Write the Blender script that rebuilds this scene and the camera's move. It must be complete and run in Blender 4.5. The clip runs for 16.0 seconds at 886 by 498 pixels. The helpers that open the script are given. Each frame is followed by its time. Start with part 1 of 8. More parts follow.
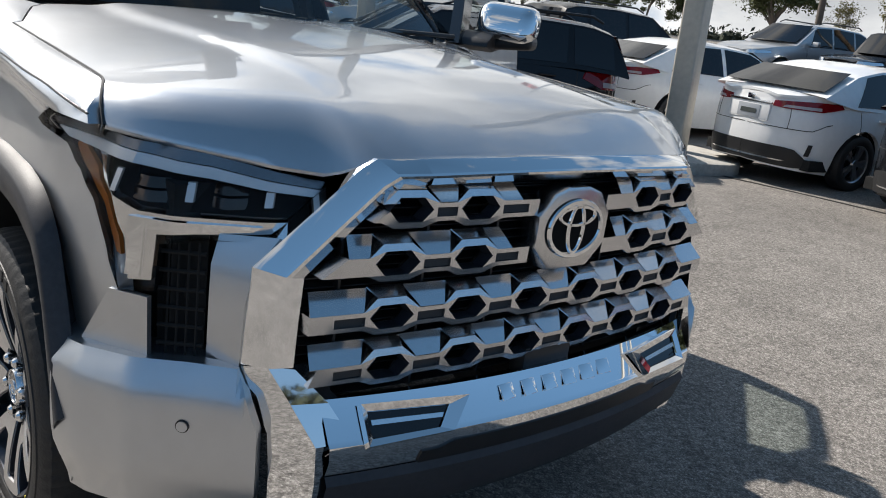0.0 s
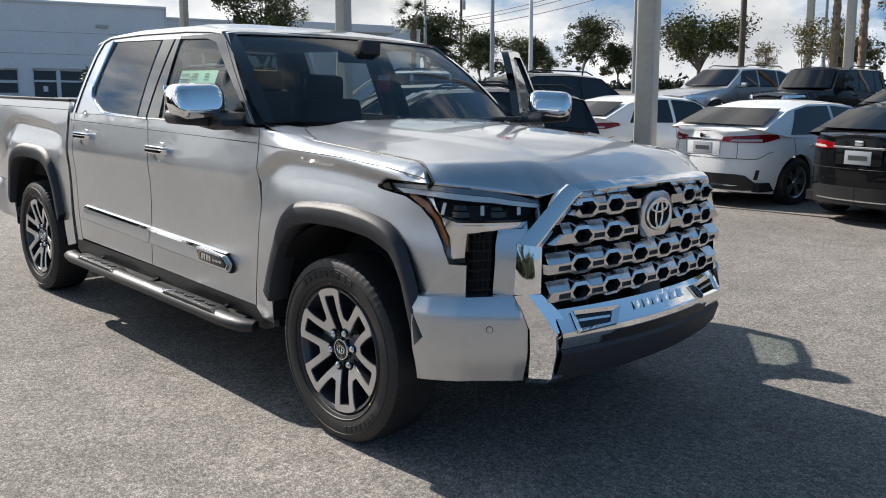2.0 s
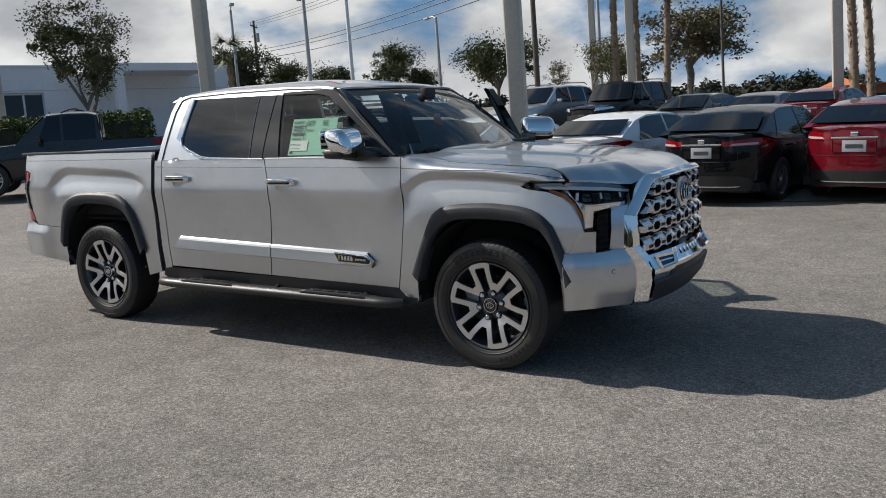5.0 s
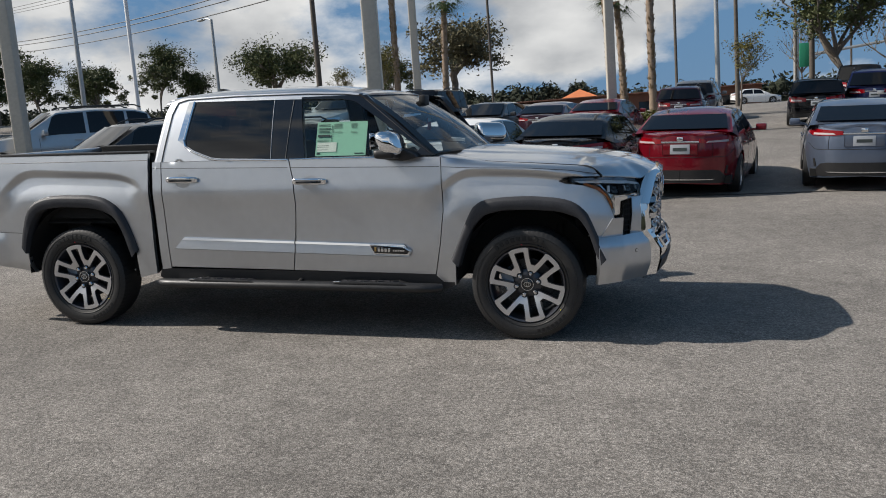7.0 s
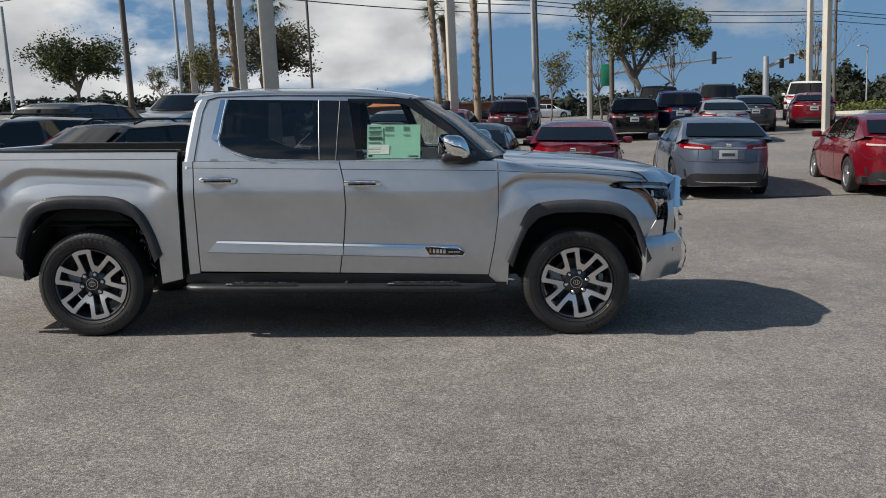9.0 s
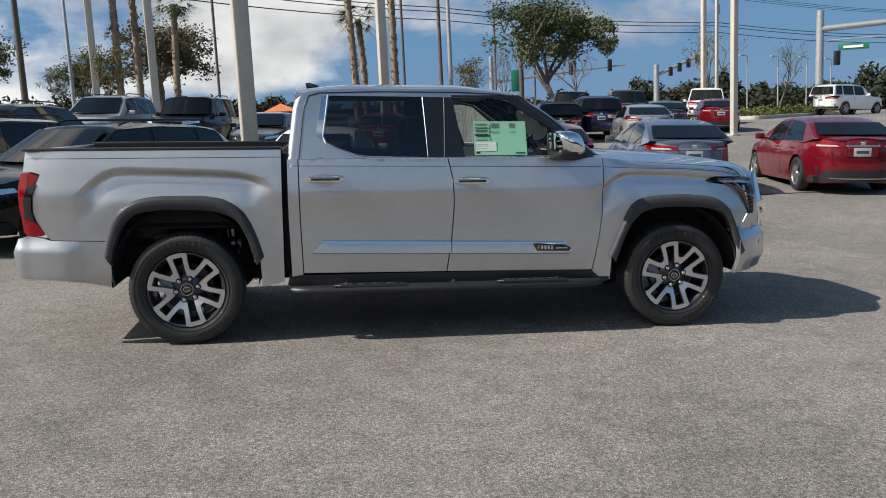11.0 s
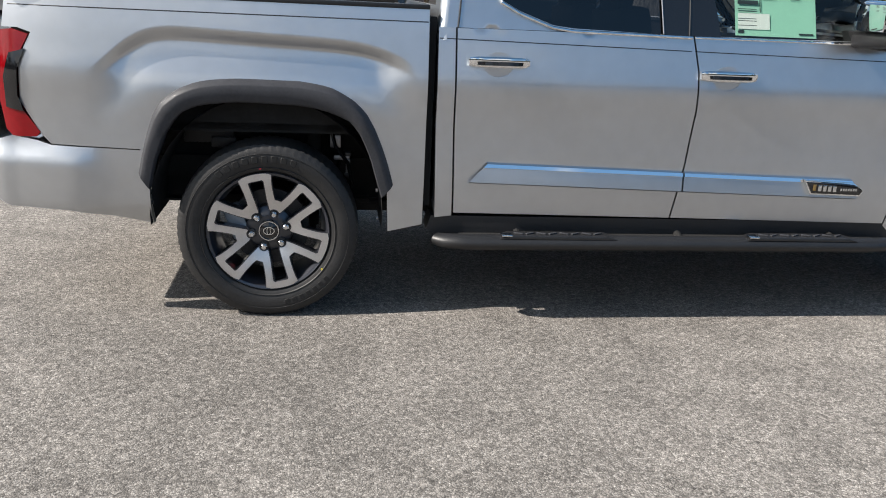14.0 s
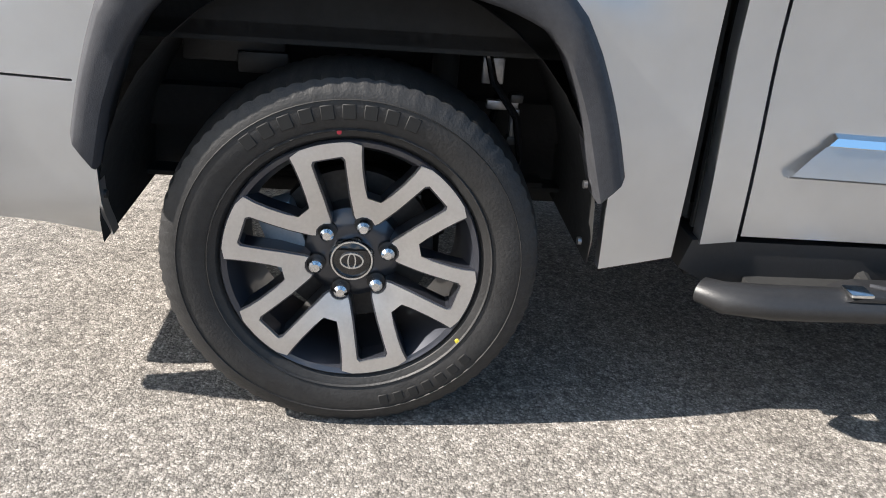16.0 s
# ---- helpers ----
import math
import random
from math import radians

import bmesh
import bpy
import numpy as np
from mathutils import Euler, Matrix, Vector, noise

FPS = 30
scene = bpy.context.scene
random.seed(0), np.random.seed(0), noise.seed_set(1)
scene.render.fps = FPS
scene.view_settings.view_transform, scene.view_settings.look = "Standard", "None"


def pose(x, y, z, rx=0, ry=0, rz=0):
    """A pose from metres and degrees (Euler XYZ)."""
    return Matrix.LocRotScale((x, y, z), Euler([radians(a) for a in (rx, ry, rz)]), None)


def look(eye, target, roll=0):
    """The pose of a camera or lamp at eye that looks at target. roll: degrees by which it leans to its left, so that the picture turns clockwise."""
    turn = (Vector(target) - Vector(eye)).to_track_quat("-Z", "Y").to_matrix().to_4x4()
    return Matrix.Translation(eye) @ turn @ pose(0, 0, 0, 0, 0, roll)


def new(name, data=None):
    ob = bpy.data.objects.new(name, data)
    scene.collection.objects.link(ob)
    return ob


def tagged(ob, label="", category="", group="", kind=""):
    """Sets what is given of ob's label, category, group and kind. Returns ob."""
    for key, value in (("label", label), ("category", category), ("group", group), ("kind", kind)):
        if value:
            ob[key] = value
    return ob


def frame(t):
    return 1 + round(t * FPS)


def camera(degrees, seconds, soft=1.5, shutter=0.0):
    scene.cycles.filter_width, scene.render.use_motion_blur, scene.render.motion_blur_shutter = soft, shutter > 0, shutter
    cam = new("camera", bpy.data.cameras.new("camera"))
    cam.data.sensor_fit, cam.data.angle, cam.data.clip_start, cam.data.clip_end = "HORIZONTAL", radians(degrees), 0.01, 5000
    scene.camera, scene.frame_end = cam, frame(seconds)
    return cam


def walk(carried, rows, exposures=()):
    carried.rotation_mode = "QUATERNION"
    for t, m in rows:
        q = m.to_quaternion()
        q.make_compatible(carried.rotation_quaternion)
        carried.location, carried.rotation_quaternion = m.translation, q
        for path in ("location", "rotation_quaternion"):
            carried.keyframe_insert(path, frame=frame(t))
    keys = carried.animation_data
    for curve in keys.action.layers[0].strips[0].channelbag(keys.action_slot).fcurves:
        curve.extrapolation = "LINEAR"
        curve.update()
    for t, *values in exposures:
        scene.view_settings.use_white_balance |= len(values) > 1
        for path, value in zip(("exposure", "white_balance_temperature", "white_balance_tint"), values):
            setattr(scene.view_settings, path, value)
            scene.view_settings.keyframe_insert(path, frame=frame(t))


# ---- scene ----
cam = camera(56.4, 16.0, 1.0)
SLOPE, CROSS = 2.39, 0.79  # the lot falls towards the truck's nose and its near side, degrees
LOT = pose(0, 0, 0, CROSS, SLOPE, 0)
PATH = [
    (0, (2.106, -1.421, 1.451), (0.666, -0.144, 0.907), 7.54),
    (0.5, (2.319, -1.820, 1.466), (0.912, -0.488, 0.970), 5.21),
    (1, (2.469, -2.231, 1.477), (1.059, -0.879, 1.048), 3.02),
    (1.5, (2.626, -2.625, 1.484), (1.213, -1.266, 1.089), 2.37),
    (2, (2.770, -3.018, 1.502), (1.357, -1.651, 1.132), 1.01),
    (2.5, (2.838, -3.455, 1.505), (1.435, -2.076, 1.147), -0.97),
    (3, (2.919, -3.821, 1.492), (1.515, -2.437, 1.154), -1.39),
    (3.5, (2.959, -4.194, 1.509), (1.566, -2.794, 1.193), -1.92),
    (4, (2.871, -4.653, 1.515), (1.594, -3.145, 1.204), -1.86),
    (4.5, (2.675, -4.975, 1.541), (1.514, -3.377, 1.226), -2.32),
    (7, (0.909, -6.698, 1.648), (0.404, -4.791, 1.320), -2.10),
    (7.5, (0.450, -6.891, 1.656), (0.088, -4.952, 1.323), -1.63),
    (8, (-0.028, -7.087, 1.667), (-0.257, -5.127, 1.340), -0.91),
    (10.5, (-2.342, -7.147, 1.638), (-2.114, -5.185, 1.327), -0.30),
    (11, (-2.674, -7.003, 1.606), (-2.401, -5.045, 1.299), -0.16),
    (11.5, (-2.921, -6.866, 1.597), (-2.611, -4.914, 1.290), 0.26),
    (12, (-3.099, -6.648, 1.582), (-2.771, -4.707, 1.227), 0.64),
    (12.5, (-3.186, -6.198, 1.547), (-2.864, -4.267, 1.137), 1.12),
    (13, (-3.300, -5.700, 1.513), (-2.988, -3.783, 1.035), 1.68),
    (13.5, (-3.380, -5.175, 1.510), (-3.077, -3.279, 0.949), 2.14),
    (14, (-3.439, -4.624, 1.486), (-3.160, -2.735, 0.889), 2.81),
    (14.5, (-3.538, -4.058, 1.456), (-3.269, -2.186, 0.807), 3.41),
    (15, (-3.587, -3.515, 1.391), (-3.343, -1.659, 0.687), 4.53),
    (15.5, (-3.650, -2.972, 1.307), (-3.433, -1.146, 0.520), 4.84),
    (16, (-3.661, -2.559, 1.172), (-3.486, -0.744, 0.351), 4.51),
]
EXPOSURES = [(0, 0.56), (1.5, 0.66), (3, 0.34), (4.5, 0.14), (8, 0.14), (11, 0.34), (12, 0.40), (12.5, 0.46), (13, 0.68), (14.5, 0.92), (15, 1.13), (15.5, 1.26), (16, 1.5)]
walk(cam, [(t, LOT @ look(eye, target, roll)) for t, eye, target, roll in PATH], EXPOSURES)

# ---- sky, sun ----
SUN = (LOT.to_3x3() @ Vector((-1.2, -0.17, 1.0))).normalized()
SUN_ELEV, SUN_AZ = math.asin(SUN.z), math.atan2(SUN.x, SUN.y)


def make_world():
    w = bpy.data.worlds.new("sky")
    w.use_nodes = True
    scene.world = w
    nt = w.node_tree
    nt.nodes.clear()
    out, bg = nt.nodes.new("ShaderNodeOutputWorld"), nt.nodes.new("ShaderNodeBackground")
    sky = nt.nodes.new("ShaderNodeTexSky")
    sky.sky_type, sky.sun_disc = "NISHITA", False
    sky.sun_elevation, sky.sun_rotation = SUN_ELEV, SUN_AZ
    sky.air_density, sky.dust_density, sky.ozone_density = 1.0, 0.4, 1.6
    co = nt.nodes.new("ShaderNodeTexCoord")
    mp = nt.nodes.new("ShaderNodeMapping")
    mp.inputs["Scale"].default_value = (1.0, 1.0, 2.0)
    mp.inputs["Rotation"].default_value = (0, 0, radians(35))
    mp.inputs["Location"].default_value = (0.6, 0.25, 0.1)
    big = nt.nodes.new("ShaderNodeTexNoise")
    big.inputs["Scale"].default_value, big.inputs["Detail"].default_value, big.inputs["Roughness"].default_value = 3.6, 10, 0.55
    fine = nt.nodes.new("ShaderNodeTexNoise")
    fine.inputs["Scale"].default_value, fine.inputs["Detail"].default_value = 4.5, 7
    ramp = nt.nodes.new("ShaderNodeValToRGB")
    ramp.color_ramp.elements[0].position, ramp.color_ramp.elements[1].position = 0.545, 0.66
    # more cloud towards the west and the road, clear sky the other way
    sep = nt.nodes.new("ShaderNodeSeparateXYZ")
    ma = nt.nodes.new("ShaderNodeMath")
    ma.operation = "MULTIPLY_ADD"
    ma.inputs[1].default_value = -0.20
    nt.links.new(sep.outputs["X"], ma.inputs[0])
    shade = nt.nodes.new("ShaderNodeValToRGB")
    shade.color_ramp.elements[0].position, shade.color_ramp.elements[1].position = 0.38, 0.62
    shade.color_ramp.elements[0].color = (6.3, 6.6, 7.0, 1)
    shade.color_ramp.elements[1].color = (14.0, 14.0, 13.8, 1)
    mix = nt.nodes.new("ShaderNodeMixRGB")
    L = nt.links.new
    L(co.outputs["Generated"], mp.inputs["Vector"])
    L(co.outputs["Generated"], sep.inputs[0])
    L(mp.outputs[0], big.inputs["Vector"]), L(mp.outputs[0], fine.inputs["Vector"])
    mb = nt.nodes.new("ShaderNodeMath")
    mb.operation = "MULTIPLY_ADD"
    mb.inputs[1].default_value = 0.09
    both_ways = nt.nodes.new("ShaderNodeMath")
    both_ways.operation = "ABSOLUTE"
    L(sep.outputs["Y"], both_ways.inputs[0]), L(both_ways.outputs[0], mb.inputs[0]), L(big.outputs["Fac"], mb.inputs[2])
    L(mb.outputs[0], ma.inputs[2])
    # the clouds thin out overhead
    thin, less = nt.nodes.new("ShaderNodeMapRange"), nt.nodes.new("ShaderNodeMath")
    thin.inputs[1].default_value, thin.inputs[2].default_value = 0.50, 0.90
    thin.inputs[3].default_value, thin.inputs[4].default_value = 0.0, 0.10
    less.operation = "SUBTRACT"
    L(sep.outputs["Z"], thin.inputs[0]), L(ma.outputs[0], less.inputs[0]), L(thin.outputs[0], less.inputs[1])
    L(less.outputs[0], ramp.inputs[0]), L(fine.outputs["Fac"], shade.inputs[0])
    # clear air washed to a deeper blue
    blue = nt.nodes.new("ShaderNodeMixRGB")
    blue.inputs[0].default_value, blue.inputs[2].default_value = 0.85, (1.95, 4.2, 7.5, 1)
    L(sky.outputs[0], blue.inputs[1])
    L(ramp.outputs[0], mix.inputs[0]), L(blue.outputs[0], mix.inputs[1]), L(shade.outputs[0], mix.inputs[2])
    # the sky deepens overhead
    deep, dim = nt.nodes.new("ShaderNodeMapRange"), nt.nodes.new("ShaderNodeMixRGB")
    deep.inputs[1].default_value, deep.inputs[2].default_value = 0.35, 0.95
    deep.inputs[3].default_value, deep.inputs[4].default_value = 1.0, 0.45
    dim.blend_type, dim.inputs[0].default_value = "MULTIPLY", 1.0
    L(sep.outputs["Z"], deep.inputs[0]), L(mix.outputs[0], dim.inputs[1]), L(deep.outputs[0], dim.inputs[2])
    # brighter air and cloud round the sun
    near, lobe, glow, lit = nt.nodes.new("ShaderNodeVectorMath"), nt.nodes.new("ShaderNodeMath"), nt.nodes.new("ShaderNodeMath"), nt.nodes.new("ShaderNodeMixRGB")
    near.operation, near.inputs[1].default_value = "DOT_PRODUCT", SUN
    lobe.operation, lobe.use_clamp, lobe.inputs[1].default_value = "MULTIPLY", True, 1.0
    power = nt.nodes.new("ShaderNodeMath")
    power.operation, power.inputs[1].default_value = "POWER", 6.0
    glow.operation, glow.inputs[1].default_value, glow.inputs[2].default_value = "MULTIPLY_ADD", 1.5, 1.0
    lit.blend_type, lit.inputs[0].default_value = "MULTIPLY", 1.0
    L(co.outputs["Generated"], near.inputs[0]), L(near.outputs["Value"], lobe.inputs[0]), L(lobe.outputs[0], power.inputs[0])
    L(power.outputs[0], glow.inputs[0]), L(dim.outputs[0], lit.inputs[1]), L(glow.outputs[0], lit.inputs[2])
    L(lit.outputs[0], bg.inputs[0])
    bg.inputs[1].default_value = 0.053
    L(bg.outputs[0], out.inputs[0])


make_world()
sun = new("sun", bpy.data.lights.new("sun", "SUN"))
sun.data.energy, sun.data.angle, sun.data.color = 5.0, radians(0.55), (1.0, 0.935, 0.86)
sun.rotation_mode = "QUATERNION"
sun.rotation_quaternion = SUN.to_track_quat("Z", "Y")


# ---- materials ----
def mat(name, color, rough=0.5, metal=0.0, var=0.0, vscale=8.0, bump=0.0, bscale=60.0, coat=0.0, emit=None, spec=0.5, detail=4):
    """A surface with two scales of colour variation, uneven gloss and fine relief."""
    m = bpy.data.materials.new(name)
    m.use_nodes = True
    nt = m.node_tree
    b = nt.nodes["Principled BSDF"]
    b.inputs["Base Color"].default_value = (*color, 1)
    b.inputs["Roughness"].default_value, b.inputs["Metallic"].default_value = rough, metal
    b.inputs["Specular IOR Level"].default_value = spec
    b.inputs["Coat Weight"].default_value, b.inputs["Coat Roughness"].default_value = coat, 0.03
    if emit:
        b.inputs["Emission Color"].default_value, b.inputs["Emission Strength"].default_value = (*color, 1), emit
    if var or bump:
        co = nt.nodes.new("ShaderNodeTexCoord")
    if var:
        n1, n2 = nt.nodes.new("ShaderNodeTexNoise"), nt.nodes.new("ShaderNodeTexNoise")
        n1.inputs["Scale"].default_value, n1.inputs["Detail"].default_value = vscale, detail
        n2.inputs["Scale"].default_value, n2.inputs["Detail"].default_value = vscale * 9, 3
        ad = nt.nodes.new("ShaderNodeMath")
        ad.operation = "ADD"
        mr = nt.nodes.new("ShaderNodeMapRange")
        mr.inputs[1].default_value, mr.inputs[2].default_value = 0.7, 1.3
        mr.inputs[3].default_value, mr.inputs[4].default_value = 1 - var, 1 + var
        mx = nt.nodes.new("ShaderNodeMixRGB")
        mx.blend_type, mx.inputs[0].default_value = "MULTIPLY", 1.0
        mx.inputs[1].default_value = (*color, 1)
        for n in (n1, n2):
            nt.links.new(co.outputs["Object"], n.inputs["Vector"])
        nt.links.new(n1.outputs["Fac"], ad.inputs[0]), nt.links.new(n2.outputs["Fac"], ad.inputs[1])
        nt.links.new(ad.outputs[0], mr.inputs[0]), nt.links.new(mr.outputs[0], mx.inputs[2])
        nt.links.new(mx.outputs[0], b.inputs["Base Color"])
        rr = nt.nodes.new("ShaderNodeMapRange")
        rr.inputs[1].default_value, rr.inputs[2].default_value = 0.15, 0.85
        rr.inputs[3].default_value, rr.inputs[4].default_value = max(0.02, rough * 0.85), min(1, rough * 1.15)
        nt.links.new(n1.outputs["Fac"], rr.inputs[0]), nt.links.new(rr.outputs[0], b.inputs["Roughness"])
    if bump:
        nb, bp = nt.nodes.new("ShaderNodeTexNoise"), nt.nodes.new("ShaderNodeBump")
        nb.inputs["Scale"].default_value, nb.inputs["Detail"].default_value = bscale, 3
        bp.inputs["Strength"].default_value, bp.inputs["Distance"].default_value = bump, 0.01
        nt.links.new(co.outputs["Object"], nb.inputs["Vector"])
        nt.links.new(nb.outputs["Fac"], bp.inputs["Height"]), nt.links.new(bp.outputs[0], b.inputs["Normal"])
    return m


def paint(name, color, metal=0.0, rough=0.35, flake=0.0, coat=0.9):
    """Car paint: coloured base, metal flake where asked, and a clear coat."""
    m = mat(name, color, rough, metal, var=0.04, vscale=1.5, coat=coat, spec=0.2 if coat > 0.8 else 0.05)
    nt, b = m.node_tree, m.node_tree.nodes["Principled BSDF"]
    if flake:
        co, vo, bp = nt.nodes.new("ShaderNodeTexCoord"), nt.nodes.new("ShaderNodeTexNoise"), nt.nodes.new("ShaderNodeBump")
        vo.inputs["Scale"].default_value, vo.inputs["Detail"].default_value = 900, 1
        bp.inputs["Strength"].default_value, bp.inputs["Distance"].default_value = flake, 0.002
        nt.links.new(co.outputs["Object"], vo.inputs["Vector"])
        nt.links.new(vo.outputs["Fac"], bp.inputs["Height"]), nt.links.new(bp.outputs[0], b.inputs["Normal"])
    return m


def glass(name, tint, rough=0.0, index=1.52):
    """Thin window glass: a mirror film by angle over a tinted see-through sheet."""
    m = bpy.data.materials.new(name)
    m.use_nodes = True
    nt = m.node_tree
    nt.nodes.clear()
    out, mx = nt.nodes.new("ShaderNodeOutputMaterial"), nt.nodes.new("ShaderNodeMixShader")
    tr, gl, fr = nt.nodes.new("ShaderNodeBsdfTransparent"), nt.nodes.new("ShaderNodeBsdfGlossy"), nt.nodes.new("ShaderNodeFresnel")
    tr.inputs[0].default_value = (*tint, 1)
    gl.inputs["Roughness"].default_value = rough
    fr.inputs[0].default_value = index
    nt.links.new(fr.outputs[0], mx.inputs[0]), nt.links.new(tr.outputs[0], mx.inputs[1]), nt.links.new(gl.outputs[0], mx.inputs[2])
    nt.links.new(mx.outputs[0], out.inputs[0])
    return m


def asphalt(name, base=0.30, scale=1.0):
    """Worn tan-grey asphalt with pale aggregate, dark binder, patches and stains."""
    m = bpy.data.materials.new(name)
    m.use_nodes = True
    nt, b = m.node_tree, m.node_tree.nodes["Principled BSDF"]
    N, L = nt.nodes.new, nt.links.new
    co = N("ShaderNodeTexCoord")
    vo = N("ShaderNodeTexVoronoi")
    vo.inputs["Scale"].default_value = 165 * scale
    vo2 = N("ShaderNodeTexVoronoi")
    vo2.inputs["Scale"].default_value = 300 * scale
    big, mid = N("ShaderNodeTexNoise"), N("ShaderNodeTexNoise")
    big.inputs["Scale"].default_value, big.inputs["Detail"].default_value = 0.35, 6
    mid.inputs["Scale"].default_value, mid.inputs["Detail"].default_value = 4.5, 9
    for n in (vo, vo2, big, mid):
        L(co.outputs["Object"], n.inputs["Vector"])
    stone = N("ShaderNodeValToRGB")
    r = stone.color_ramp
    r.elements[0].position, r.elements[0].color = 0.0, (0.162, 0.148, 0.133, 1)
    r.elements[1].position, r.elements[1].color = 1.0, (0.421, 0.393, 0.358, 1)
    e = r.elements.new(0.42)
    e.color = (0.239, 0.2185, 0.197, 1)
    e = r.elements.new(0.75)
    e.color = (0.308, 0.284, 0.256, 1)
    bw = N("ShaderNodeSeparateColor")
    L(vo.outputs["Color"], bw.inputs[0]), L(bw.outputs[0], stone.inputs[0])
    gap = N("ShaderNodeMapRange")
    gap.inputs[1].default_value, gap.inputs[2].default_value = 0.30, 0.70
    gap.inputs[3].default_value, gap.inputs[4].default_value = 1.03, 0.70
    L(vo.outputs["Distance"], gap.inputs[0])
    patch = N("ShaderNodeMapRange")
    patch.inputs[1].default_value, patch.inputs[2].default_value = 0.33, 0.67
    patch.inputs[3].default_value, patch.inputs[4].default_value = 0.82 * base / 0.30, 1.16 * base / 0.30
    L(big.outputs["Fac"], patch.inputs[0])
    stain = N("ShaderNodeMapRange")
    stain.inputs[1].default_value, stain.inputs[2].default_value = 0.30, 0.62
    stain.inputs[3].default_value, stain.inputs[4].default_value = 0.83, 1.05
    L(mid.outputs["Fac"], stain.inputs[0])
    clump = N("ShaderNodeTexNoise")
    clump.inputs["Scale"].default_value, clump.inputs["Detail"].default_value, clump.inputs["Roughness"].default_value = 75, 4, 0.7
    L(co.outputs["Object"], clump.inputs["Vector"])
    grit = N("ShaderNodeMapRange")
    grit.inputs[1].default_value, grit.inputs[2].default_value = 0.37, 0.60
    grit.inputs[3].default_value, grit.inputs[4].default_value = 0.74, 1.18
    L(clump.outputs["Fac"], grit.inputs[0])
    prev = stone.outputs[0]
    mid2, lumps = N("ShaderNodeTexNoise"), N("ShaderNodeMapRange")
    mid2.inputs["Scale"].default_value, mid2.inputs["Detail"].default_value, mid2.inputs["Roughness"].default_value = 38, 3, 0.65
    L(co.outputs["Object"], mid2.inputs["Vector"])
    lumps.inputs[1].default_value, lumps.inputs[2].default_value = 0.41, 0.59
    lumps.inputs[3].default_value, lumps.inputs[4].default_value = 0.75, 1.18
    L(mid2.outputs["Fac"], lumps.inputs[0])
    pits, hole = N("ShaderNodeTexVoronoi"), N("ShaderNodeMapRange")
    pits.inputs["Scale"].default_value = 16
    L(co.outputs["Object"], pits.inputs["Vector"])
    hole.inputs[1].default_value, hole.inputs[2].default_value = 0.10, 0.24
    hole.inputs[3].default_value, hole.inputs[4].default_value = 0.70, 1.0
    L(pits.outputs["Distance"], hole.inputs[0])
    for f in (gap, patch, stain, grit, lumps, hole):
        mx = N("ShaderNodeMixRGB")
        mx.blend_type, mx.inputs[0].default_value = "MULTIPLY", 1.0
        L(prev, mx.inputs[1]), L(f.outputs[0], mx.inputs[2])
        prev = mx.outputs[0]
    L(prev, b.inputs["Base Color"])
    b.inputs["Roughness"].default_value, b.inputs["Specular IOR Level"].default_value = 0.88, 0.3
    ad = N("ShaderNodeMath")
    ad.operation = "MULTIPLY_ADD"
    ad.inputs[1].default_value = 0.6
    bp = N("ShaderNodeBump")
    bp.inputs["Strength"].default_value, bp.inputs["Distance"].default_value = 0.5, 0.005
    bp.invert = True
    L(vo2.outputs["Distance"], ad.inputs[0]), L(vo.outputs["Distance"], ad.inputs[2])
    L(ad.outputs[0], bp.inputs["Height"]), L(bp.outputs[0], b.inputs["Normal"])
    return m


SILVER = paint("silver metallic paint", (0.54, 0.56, 0.587), metal=0.94, rough=0.32, flake=0.10, coat=1.0)
CHROME = mat("chrome", (0.86, 0.87, 0.88), 0.03, 1.0)
SATIN = mat("satin silver", (0.72, 0.73, 0.74), 0.17, 1.0, var=0.05, vscale=12)
MACHINED = mat("machined alloy", (0.66, 0.66, 0.67), 0.34, 1.0, var=0.06, vscale=14)
GUNMETAL = mat("dark painted alloy", (0.045, 0.048, 0.060), 0.34, 0.5, coat=0.6)
BLACK = mat("black plastic", (0.015, 0.015, 0.016), 0.45, var=0.2, vscale=10, bump=0.08, bscale=300)
GLOSSBLACK = mat("gloss black", (0.008, 0.008, 0.009), 0.08, coat=0.5)
FLARE = mat("grey textured plastic", (0.042, 0.043, 0.048), 0.50, spec=0.25, var=0.15, vscale=9, bump=0.12, bscale=420)
RUBBER = mat("tyre rubber", (0.017, 0.0165, 0.0165), 0.58, var=0.35, vscale=9, bump=0.15, bscale=160)
RUBBER_MARK = mat("raised tyre lettering", (0.006, 0.006, 0.006), 0.75)
UNDER = mat("underbody", (0.007, 0.007, 0.007), 0.9, var=0.3, vscale=7, bump=0.2, bscale=40)
STEEL = mat("bare steel", (0.28, 0.28, 0.29), 0.38, 1.0, var=0.2, vscale=9)
DARKGLASS = mat("privacy glass", (0.004, 0.004, 0.005), 0.02, spec=0.5)
CLEAR = glass("windscreen glass", (0.56, 0.64, 0.65), index=1.6)
GREENGLASS = glass("side glass", (0.62, 0.72, 0.69))
LENS = glass("lamp lens", (0.95, 0.95, 0.95), index=1.20)
SMOKED_CHROME = mat("smoked chrome", (0.075, 0.062, 0.055), 0.16, 1.0)
RED = mat("red lamp lens", (0.19, 0.002, 0.005), 0.10, coat=0.5, spec=0.2, var=0.15, vscale=30)
AMBER = mat("amber reflector", (0.38, 0.115, 0.02), 0.25, coat=0.5, var=0.3, vscale=60)
